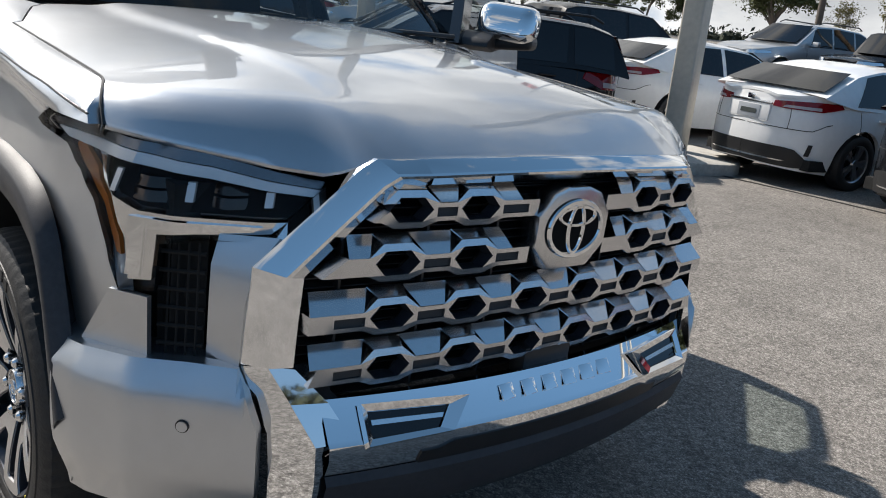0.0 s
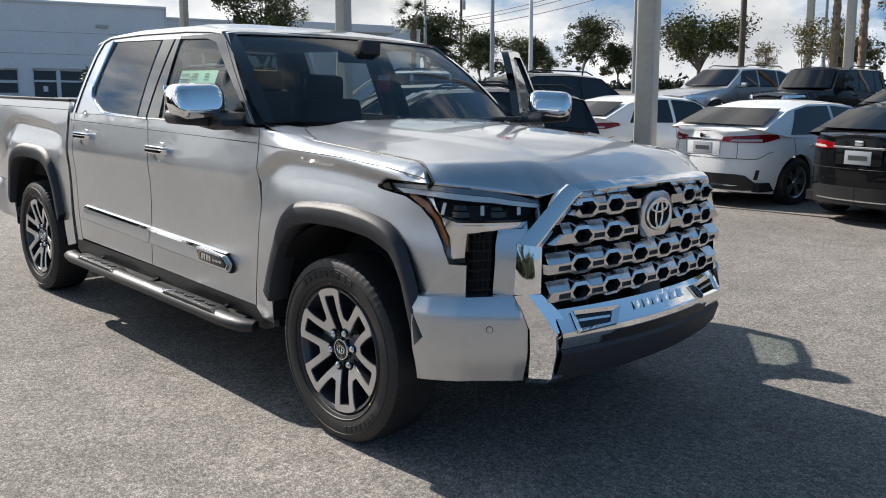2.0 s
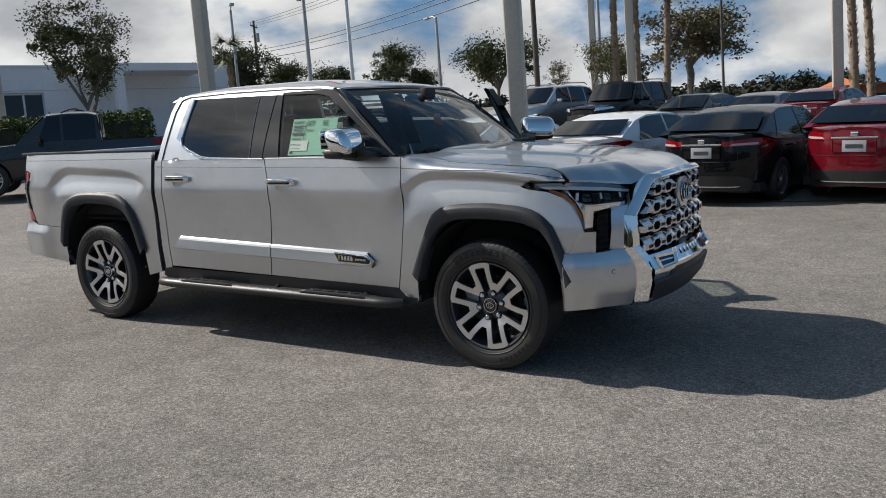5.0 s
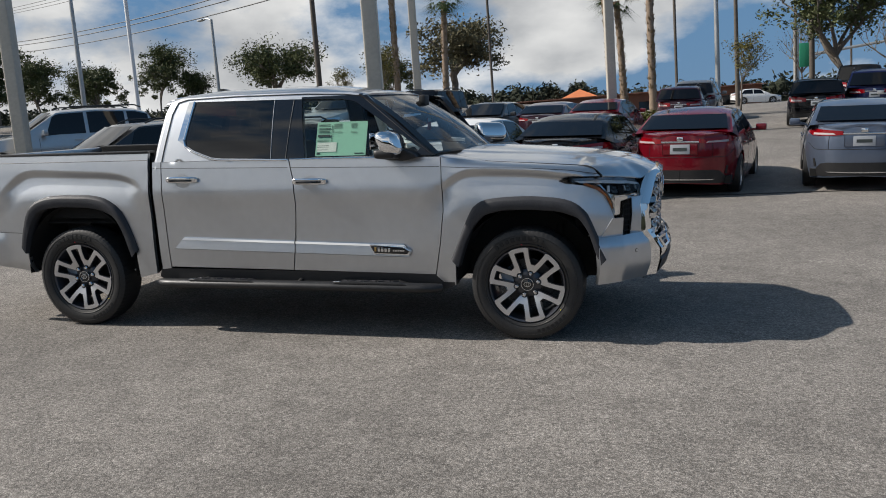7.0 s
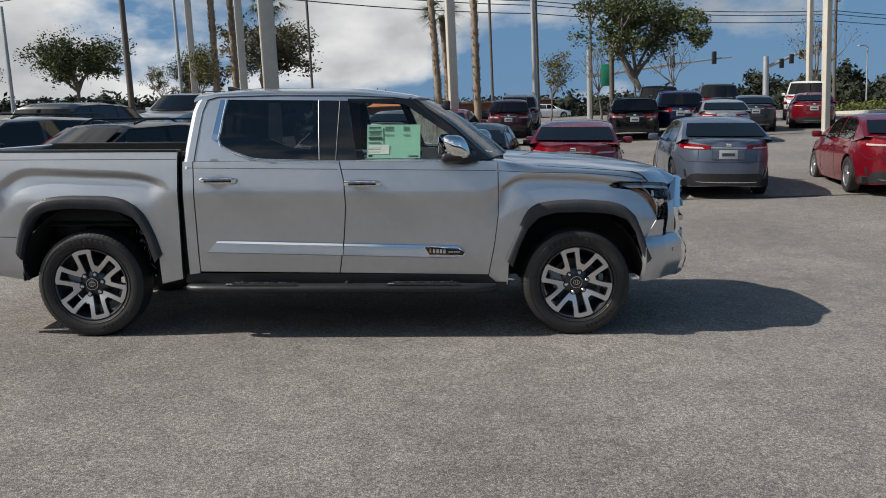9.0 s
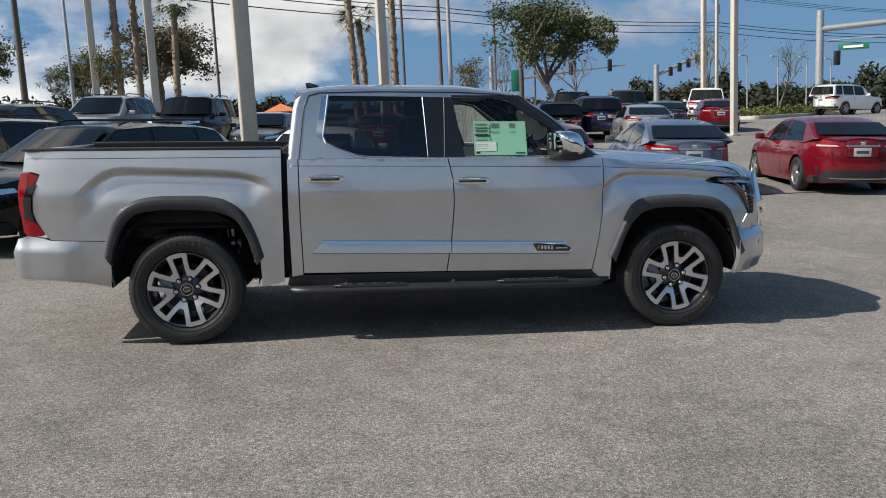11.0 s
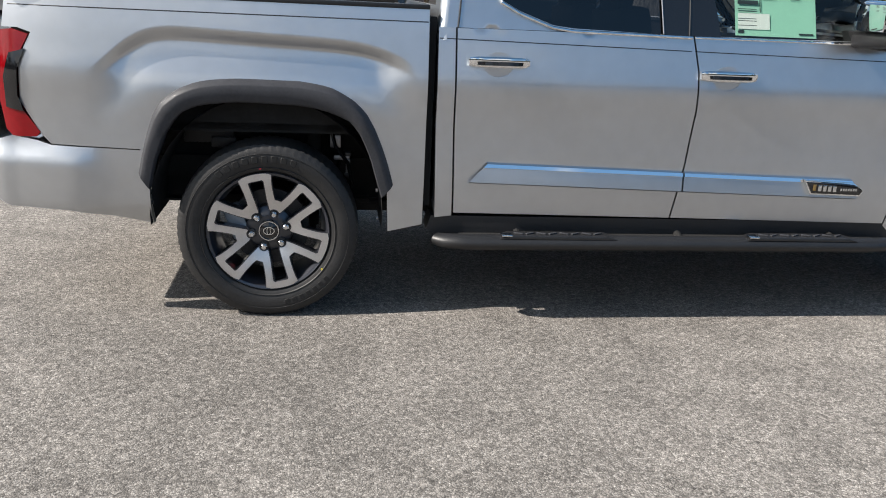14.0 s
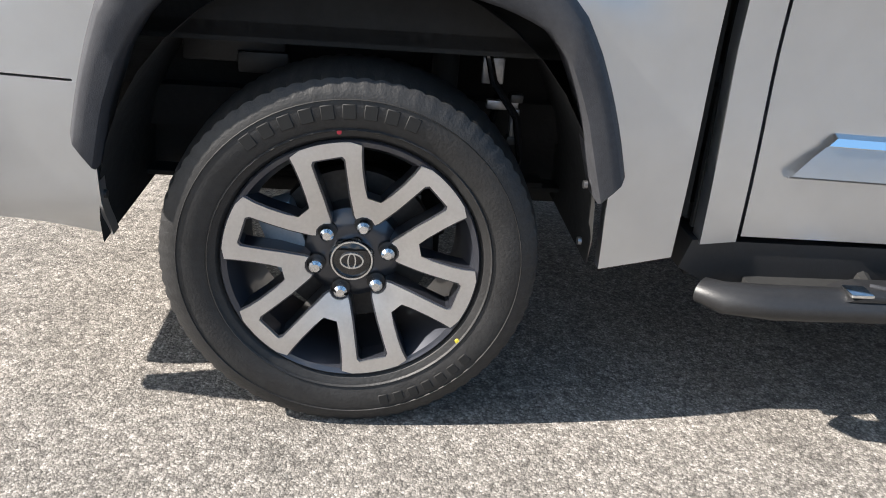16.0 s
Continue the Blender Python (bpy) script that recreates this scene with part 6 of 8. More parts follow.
def car_mesh_parts(spec, pickup=False):
    """All the parts of one kind of car as (name, mesh maker, slot, label); x runs forward from the rear axle."""
    R, F, H = spec["rear"], spec["front"], spec["half"]
    B, wr = spec["base"], spec["tyre"]
    mid, semi = (R + F) / 2, (F - R) / 2
    out = []

    def plan(x):
        """Half width of the body in plan: full in the middle, drawn in at the ends."""
        t = abs(x - mid) / semi
        return H * max(0.0, 1 - t ** 7.0) ** 0.36 * (1 - 0.05 * t * t)

    # half outline in plan, from the middle of the tail to the middle of the nose
    xs = [R + (F - R) * (0.5 - 0.5 * math.cos(math.pi * k / 60)) for k in range(61)]
    ring = [(x, plan(x)) for x in xs]
    ring[0], ring[-1] = (R, 0.0), (F, 0.0)
    dist = [0.0]
    for a, b in zip(ring, ring[1:]):
        dist.append(dist[-1] + math.hypot(b[0] - a[0], b[1] - a[1]))
    total = dist[-1]

    def along(u):
        u = min(max(u, 0), total - 1e-6)
        i = max(k for k in range(60) if dist[k] <= u)
        k = (u - dist[i]) / max(1e-9, dist[i + 1] - dist[i])
        return ring[i][0] + (ring[i + 1][0] - ring[i][0]) * k, ring[i][1] + (ring[i + 1][1] - ring[i][1]) * k

    def u_of(x):
        return lerp_table([(ring[k][0], dist[k]) for k in range(61)], x)

    def belt(x):
        return lerp_table([(R, spec["deck"] - 0.05), (R + 0.25, spec["deck"] - 0.01), (-0.2, spec["belt"] + 0.02), (1.0, spec["belt"]), (2.3, spec["belt"] - 0.01), (F - 0.7, spec["hood"] - 0.04), (F - 0.12, spec["nose"]), (F, spec["nose"] - 0.06)], x)

    def wall(u, v, s=-1, off=0.0):
        x, y = along(u)
        k = (v - spec["sill"]) / (belt(x) - spec["sill"])
        bulge = 1 - 0.10 * (1 - k) ** 3 - 0.075 * max(0, k) ** 4 + 0.012 * math.exp(-((k - 0.72) / 0.08) ** 2)
        tuck = 0.10 * max(0, (k - 0.3)) ** 2 + 0.16 * max(0, 0.35 - k) ** 1.2
        xx = x - (tuck * 0.7 if x > mid else -tuck * 0.55) * min(1, (abs(x - mid) / semi) ** 6)
        return Vector((xx + (off if x > mid + semi * 0.9 else -off if x < mid - semi * 0.9 else 0), s * (max(0, y) * bulge + (off if abs(x - mid) < semi * 0.93 else off * 0.5)), v))
    n = 40
    top = [(total * k / n, belt(along(total * k / n)[0])) for k in range(n + 1)]
    bottom = []
    for cx in (B, 0.0):
        rr = wr + 0.055
        for k in range(13):
            t = math.pi * k / 12
            bottom.append((u_of(cx) + rr * math.cos(t), max(spec["sill"], wr + rr * math.sin(t)) if 0 < k < 12 else spec["sill"]))
    outline = top[::1] + [(total, spec["sill"] + 0.02)] + bottom + [(0.0, spec["sill"] + 0.06)]
    for s in (-1, 1):
        out.append(("body_side", lambda s=s: skin(outline, lambda u, v: wall(u, v, s), 0.12, rim=0.05, inward=(0, -s, 0)), "paint", ""))

    # hood and tail deck
    def deck(x, y):
        yb = max(0.05, plan(x)) * 0.925
        z = belt(x) + 0.035 * (1 - min(1, (abs(y) / yb)) ** 2.2)
        return Vector((x, y, z))
    cab0, cab1 = spec["roofline"][0][0] - 0.04, spec["roofline"][-1][0] + 0.05

    def deck_outline(x0, x1):
        st = [x0 + (x1 - x0) * k / 12 for k in range(13)]
        return [(x, -plan(x) * 0.925) for x in st] + [(x, plan(x) * 0.925) for x in st[::-1]]
    out.append(("hood", lambda: skin(deck_outline(cab1 - 0.12, F - 0.03), deck, 0.15, rim=0.03, inward=(0, 0, -1)), "paint", ""))
    out.append(("tail_deck", lambda: skin(deck_outline(R + 0.03, max(R + 0.12, cab0 + 0.25)), deck, 0.12, rim=0.03, inward=(0, 0, -1)), "paint", ""))

    # glasshouse: shell from belt to roof, windows laid on it
    line = spec["roofline"]
    if pickup:
        line = [(0.62, spec["belt"]), (0.68, spec["roof"] - 0.06), (0.85, spec["roof"] - 0.01), (1.3, spec["roof"]), (1.75, spec["roof"] - 0.04), (2.45, spec["belt"] + 0.02)]
    zr = spec["roof"]

    def roof_z(x):
        return lerp_table(line, x)

    def half_at(x, z):
        k = max(0, min(1, (z - spec["belt"]) / (zr - spec["belt"])))
        e = 1 - 0.16 * (abs(x - (line[0][0] + line[-1][0]) / 2) / ((line[-1][0] - line[0][0]) / 2)) ** 3
        return (H * 0.925 + (spec["top_half"] - H * 0.925) * k ** 1.15) * (0.90 + 0.10 * e)
    cx = [line[0][0] + (line[-1][0] - line[0][0]) * k / 26 for k in range(27)]

    def shell():
        rows = []
        for x in cx:
            zt = roof_z(x)
            zb = belt(x) - 0.02
            row = []
            for k in range(15):
                a = -1 + 2 * k / 14
                if abs(a) > 0.55:
                    f = (1 - abs(a)) / 0.45
                    z = zb + (zt - 0.03 - zb) * f
                    y = half_at(x, z)
                else:
                    z = zt - 0.03 * (abs(a) / 0.55) ** 2.2
                    y = half_at(x, zt - 0.03) * abs(a) / 0.55
                row.append((x, math.copysign(y, a) if a else 0.0, z))
            rows.append(row)
        return sheet(rows)
    out.append(("cabin", shell, "paint", ""))

    def pane(x0, x1, f0, f1, s, lean0=0.0, lean1=0.0):
        def make():
            rows = []
            for k in range(9):
                row = []
                for j in range(5):
                    f = f0 + (f1 - f0) * j / 4
                    x = x0 + (x1 - x0) * k / 8 + (lean0 + (lean1 - lean0) * k / 8) * (j / 4)
                    zb, zt = belt(x) - 0.02, roof_z(x)
                    z = zb + (zt - 0.03 - zb) * f
                    row.append((x, s * (half_at(x, z) + 0.006), z))
                rows.append(row)
            return sheet(rows, thick=0.004)
        return make
    xa, xb = line[0][0], line[-1][0]
    if pickup:
        spans = [(xa + 0.10, xa + 0.80, 0.0, 0.0), (xa + 0.86, xb - 0.42, 0.0, -0.28)]
    else:
        L = xb - xa
        spans = [(xa + L * 0.17, xa + L * 0.50, 0.24, 0.0), (xa + L * 0.525, xa + L * 0.83, 0.0, -0.22)]
        if spec is not SEDAN:
            spans = [(xa + L * 0.06, xa + L * 0.22, 0.05, 0.03), (xa + L * 0.25, xa + L * 0.52, 0.0, 0.0), (xa + L * 0.545, xa + L * 0.83, 0.0, -0.20)]
    for s in (-1, 1):
        for x0, x1, l0, l1 in spans:
            out.append(("side_window", pane(x0, x1, 0.10, 0.90, s, l0, l1), DARKGLASS, ""))

    def screen(front):
        def make():
            # follow the sloping line at the front or back
            a, b = (line[-1], line[-2]) if front else (line[0], line[1])
            rows = []
            for j in range(6):
                k = 0.10 + 0.80 * j / 5
                x, z = a[0] + (b[0] - a[0]) * k, a[1] + (b[1] - a[1]) * k
                hw = half_at(x, z) * (0.90 if front else 0.92)
                bow = 0.10 if front else -0.07
                rows.append([(x + bow * (1 - (i / 4 - 1) ** 2) + (0.008 if front else -0.006), hw * (i / 4 - 1), z + 0.008) for i in range(9)])
            return sheet(rows, thick=0.005)
        return make
    out.append(("windscreen", screen(True), DARKGLASS, ""))
    out.append(("rear_window", screen(False), DARKGLASS, ""))
    # lamps, plate, lower bumpers
    for s in (-1, 1):
        h = spec["deck"] - 0.13
        tall = 0.055 if spec is SEDAN else 0.10
        def tail(s=s, h=h, tall=tall):
            o = [(0.30, h - tall * 0.8), (0.45, h - tall), (H * 0.97, h - tall * 0.9), (H + 0.26, h + tall * 0.2), (H + 0.22, h + tall), (H * 0.9, h + tall), (0.32, h + tall * 0.3)]
            return skin(o, lambda u, v: wall(u, v, s, 0.010), 0.06, rim=0.02, inward=(0.7, -0.7 * s, 0))
        out.append(("tail_lamp", tail, RED, "red tail lamp"))
        def clear(s=s, h=h, tall=tall):
            o = [(0.42, h - tall * 0.75), (H * 0.95, h - tall * 0.65), (H * 0.95, h - tall * 0.05), (0.46, h - tall * 0.25)]
            return skin(o, lambda u, v: wall(u, v, s, 0.013), 0.06, rim=0.006, inward=(0.7, -0.7 * s, 0))
        out.append(("reverse_lamp", clear, REVERSE, "clear reversing lamp strip"))
        def reflector(s=s):
            z0 = spec["sill"] + 0.20
            o = [(H - 0.12, z0), (H - 0.06, z0), (H - 0.05, z0 + 0.13), (H - 0.10, z0 + 0.13)]
            return skin(o, lambda u, v: wall(u, v, s, 0.008), 0.05, rim=0.008, inward=(0.7, -0.7 * s, 0))
        out.append(("bumper_vent", reflector, BLACK, ""))
        def bumper_seam(s=s):
            z0 = spec["deck"] - 0.40
            return tube([wall(0.02 + (H + 0.10) * k / 14, z0 + 0.10 * smooth01((k / 14 - 0.75) / 0.25), s, -0.0005) for k in range(15)], 0.0045, 5)
        out.append(("bumper_seam", bumper_seam, BLACK, ""))
        def lid_seam(s=s):
            return tube([wall(0.52, spec["deck"] - 0.40 + 0.29 * k / 6, s, -0.0005) for k in range(7)], 0.0035, 5)
        out.append(("lid_seam", lid_seam, BLACK, ""))
        def head(s=s):
            h2 = spec["nose"] - 0.06
            o = [(total - 0.45, h2 - 0.05), (total - H - 0.20, h2 + 0.02), (total - H - 0.16, h2 + 0.07), (total - 0.5, h2 + 0.05)]
            return skin(o, lambda u, v: wall(u, v, s, 0.010), 0.06, rim=0.02, inward=(-0.7, -0.7 * s, 0))
        out.append(("headlight", head, SATIN, "clear headlight"))
        def lower(s=s):
            z0 = spec["sill"]
            o = [(0.0, z0 + 0.07), (H * 0.75, z0 + 0.04), (H + 0.12, z0 + 0.02), (H + 0.10, z0 + 0.10), (H * 0.8, z0 + 0.16), (0.0, z0 + 0.17)]
            if spec is SEDAN:
                o = [(0.0, z0 + 0.065), (H * 0.75, z0 + 0.05), (H - 0.03, z0 + 0.06), (H * 0.90, z0 + 0.16), (H * 0.74, z0 + 0.255), (H * 0.60, z0 + 0.27), (0.0, z0 + 0.27)]
            return skin(o, lambda u, v: wall(u, v, s, 0.008), 0.06, rim=0.015, inward=(0.7, -0.7 * s, 0))
        out.append(("bumper_insert", lower, BLACK, ""))
        if spec is SEDAN:
            def strip(s=s):
                z0 = spec["sill"] + 0.115
                return skin([(0.0, z0 - 0.009), (H * 0.60, z0 - 0.004), (H * 0.66, z0 + 0.008), (0.0, z0 + 0.009)], lambda u, v: wall(u, v, s, 0.016), 0.06, rim=0.008, inward=(0.7, -0.7 * s, 0))
            out.append(("bumper_strip", strip, SATIN, "silver strip across the lower bumper"))
        def grille(s=s):
            z0 = spec["sill"]
            o = [(total, z0 + 0.10), (total - H * 0.7, z0 + 0.08), (total - H * 0.6, spec["nose"] - 0.22), (total, spec["nose"] - 0.20)]
            return skin(o, lambda u, v: wall(u, v, s, 0.008), 0.06, rim=0.015, inward=(-0.7, -0.7 * s, 0))
        out.append(("grille", grille, BLACK, ""))
        def mirror(s=s):
            x = xb - 0.52
            return join(box(x, s * (H + 0.10), spec["belt"] + 0.09, 0.11, 0.19, 0.13, 0.035), box(x + 0.02, s * H, spec["belt"] + 0.05, 0.05, 0.16, 0.04, 0.01))
        out.append(("wing_mirror", mirror, "paint", ""))
        for hx in ((xa + (xb - xa) * 0.32), (xa + (xb - xa) * 0.60)):
            out.append(("door_handle", lambda hx=hx, s=s: box(hx, s * (H * 0.985), spec["belt"] - 0.10, 0.20, 0.03, 0.03, 0.01), "paint", ""))
        for sx in (xa + (xb - xa) * 0.515, xa + (xb - xa) * 0.87, xa + (xb - xa) * 0.20):
            def seam(sx=sx, s=s):
                return tube([wall(u_of(sx), spec["sill"] + 0.10 + (belt(sx) - spec["sill"] - 0.14) * k / 8, s, -0.001) for k in range(9)], 0.004, 5)
            out.append(("door_seam", seam, BLACK, ""))
    rx = wall(0.02, spec["deck"] - 0.2).x
    out.append(("number_plate", lambda: box(rx - 0.012, 0, spec["deck"] - 0.27, 0.012, 0.31, 0.155, 0.004), PLATE, "pale plate with dark bars"))
    out.append(("plate_bar", lambda: box(rx - 0.020, 0, spec["deck"] - 0.27, 0.004, 0.22, 0.05), INK, ""))
    out.append(("plate_recess", lambda: box(rx - 0.002, 0, spec["deck"] - 0.25, 0.02, 0.56, 0.22, 0.02), "paint", ""))
    out.append(("trunk_strip", lambda: box(rx - 0.010, 0, spec["deck"] - 0.155, 0.02, 0.60, 0.025, 0.006), SATIN, ""))
    out.append(("rear_badge", lambda: box(rx - 0.012, 0, spec["deck"] - 0.105, 0.012, 0.10, 0.06, 0.01), CHROME, ""))
    out.append(("underbody", lambda: box((R + F) / 2, 0, spec["sill"] + 0.10, (F - R) * 0.88, H * 1.7, 0.12), UNDER, ""))
    if spec is not SEDAN:
        for s in (-1, 1):
            out.append(("roof_rail", lambda s=s: tube([(xa + 0.35, s * spec["top_half"] * 0.93, zr - 0.02), (xa + 0.5, s * spec["top_half"] * 0.95, zr + 0.04), (xb - 1.2, s * spec["top_half"] * 0.95, zr + 0.03), (xb - 1.0, s * spec["top_half"] * 0.93, zr - 0.04)], 0.016, 8), BLACK, ""))
    return out


def car_wheel(wr):
    """Tyre and rim of a parked car, face towards negative y."""
    tyre = revolve([(wr * 0.66, -0.085), (wr * 0.75, -0.10), (wr * 0.92, -0.10), (wr * 0.985, -0.085), (wr, -0.05), (wr, 0.05), (wr * 0.985, 0.085), (wr * 0.92, 0.10), (wr * 0.66, 0.085)], 36, close=True)
    rim = revolve([(wr * 0.67, -0.088), (wr * 0.63, -0.075), (wr * 0.60, 0.06), (wr * 0.66, 0.08)], 32, close=True)
    bits = [rim]
    for k in range(5):
        for d in (-9, 9):
            b = prism([(wr * 0.10, -0.016), (wr * 0.64, -0.022), (wr * 0.64, 0.022), (wr * 0.10, 0.016)], -0.075, -0.045, "xz")
            bmesh.ops.transform(b, matrix=Matrix.Rotation(radians(72 * k + d), 4, "Y"), verts=b.verts)
            bits.append(b)
    bits.append(revolve([(0.0, -0.085), (wr * 0.14, -0.082), (wr * 0.18, -0.06), (0.0, -0.05)], 20))
    disc = revolve([(0.0, 0.02), (wr * 0.58, 0.02), (wr * 0.58, 0.03), (0.0, 0.03)], 24)
    return tyre, join(*bits), disc


CAR_CACHE = {}


def car(kind, colour, m, label, category="car", pickup=False, group="parked cars"):
    spec = {"sedan": SEDAN, "suv": SUV, "crossover": CROSS_UTILITY, "bigsuv": BIGSUV, "boxy": BOXY}[kind]
    key = (kind, pickup)
    if key not in CAR_CACHE:
        made = []
        for name, maker, slot, lab in car_mesh_parts(spec, pickup):
            made.append((name, mesh_of(name, maker(), BLACK), slot, lab))
        t, r, d = car_wheel(spec["tyre"])
        CAR_CACHE[key] = (made, mesh_of("tyre", t, RUBBER), mesh_of("rim", r, CAR_RIM, sharp=25), mesh_of("brake_disc", d, UNDER))
    made, tyre, rim, disc = CAR_CACHE[key]
    root = thing("pickup" if pickup else "car" if kind == "sedan" else "suv", m, label, category, group)
    for name, me, slot, lab in made:
        ob = part(name, me, None, root, lab)
        ob.material_slots[0].link = "OBJECT"
        ob.material_slots[0].material = PAINTS[colour] if slot == "paint" else slot
    for x in (0.0, spec["base"]):
        for s in (-1, 1):
            w = pose(x, s * (spec["half"] - 0.135), spec["tyre"], 0, 0, 0 if s < 0 else 180)
            t = part("tyre", tyre, None, root)
            t.matrix_basis = w
            for nm, me in (("rim", rim), ("brake_disc", disc)):
                part(nm, me, None, t)
    return root


def park(kind, colour, x, y, heading, label, category="car", pickup=False, z=0.0):
    """heading: degrees from the road's direction (+y) towards +x."""
    return car(kind, colour, on_lot(x, y, 90 - heading, z), label, category, pickup)


park("sedan", "white", -2.82, 8.45, 10, "white compact sedan with red tail lamps")
park("sedan", "black", -0.58, 7.85, 9, "black compact sedan with red tail lamps")
park("sedan", "red", 1.42, 8.15, 11, "red compact sedan with red tail lamps")
park("sedan", "blue", 4.12, 8.35, 8, "steel-blue compact sedan with red tail lamps")
park("sedan", "red", 7.25, 7.95, 12, "red compact sedan parked at the row's end")
park("sedan", "white", -5.9, 9.3, 12, "white compact sedan behind the square light pole")
park("suv", "black", -9.3, 11.2, 12, "black sport utility vehicle with red tail lamps", "suv")
park("crossover", "black", -5.33, 6.43, 212, "black sport utility vehicle parked nose towards the truck", "suv")
park("crossover", "charcoal", -7.95, 8.05, 212, "charcoal sport utility vehicle parked nose towards the truck", "suv")
park("suv", "silver", -9.2, 21.6, 190, "silver sport utility vehicle facing the lot", "suv")
park("boxy", "black", -6.7, 22.0, 190, "black boxy off-road vehicle", "suv")
park("sedan", "charcoal", -4.3, 22.2, 190, "charcoal sedan facing the lot")
park("sedan", "plum", -2.6, 20.2, 10, "dark plum sedan in the second row")
park("sedan", "red", -0.9, 19.8, 10, "red sedan in the second row")
park("crossover", "plum", 1.75, 27.0, 8, "dark plum crossover in the second row", "suv")
park("suv", "navy", 8.05, 25.0, 10, "deep blue sport utility vehicle in the second row", "suv")
park("sedan", "silver", 8.3, 20.6, 12, "silver sedan in the second row")
park("crossover", "black", 6.0, 23.5, 10, "black crossover in the second row", "suv")
park("sedan", "charcoal", 11.3, 26.0, 14, "charcoal sedan in the third row")
park("sedan", "red", 14.1, 27.0, 20, "red sedan beside the slim light pole")
park("bigsuv", "black", 8.9, 31.0, 10, "black pickup truck in the far row", "pickup truck", True)
park("bigsuv", "charcoal", 12.0, 32.0, 10, "charcoal pickup truck in the far row", "pickup truck", True)
park("bigsuv", "white", 16.6, 33.5, 25, "white pickup truck in the far row", "pickup truck", True)
park("bigsuv", "white", 29.1, 42.0, 70, "white full-size sport utility vehicle on the road", "suv")
park("bigsuv", "charcoal", -15.0, 8.2, -140, "charcoal pickup truck by the hedge", "pickup truck", True)
park("suv", "silver", -12.3, 11.5, -140, "silver sport utility vehicle by the hedge", "suv")
park("suv", "grey", 2.4, 30.0, 8, "grey sport utility vehicle in the far row", "suv")
park("sedan", "white", 8.5, 78.0, 80, "white sedan on the far road")


# ---- building and hedge ----
WALL_WHITE = mat("white stucco wall", (0.76, 0.77, 0.78), 0.85, var=0.05, vscale=0.8, bump=0.1, bscale=90)
FRAME_WHITE = mat("white window frame", (0.70, 0.71, 0.72), 0.5, var=0.04)
SHOPGLASS = mat("dark shop glass", (0.012, 0.014, 0.016), 0.03)


def level(x, y):
    p = LOT @ Vector((x, y, 0))
    return ground_z(p.x, p.y)


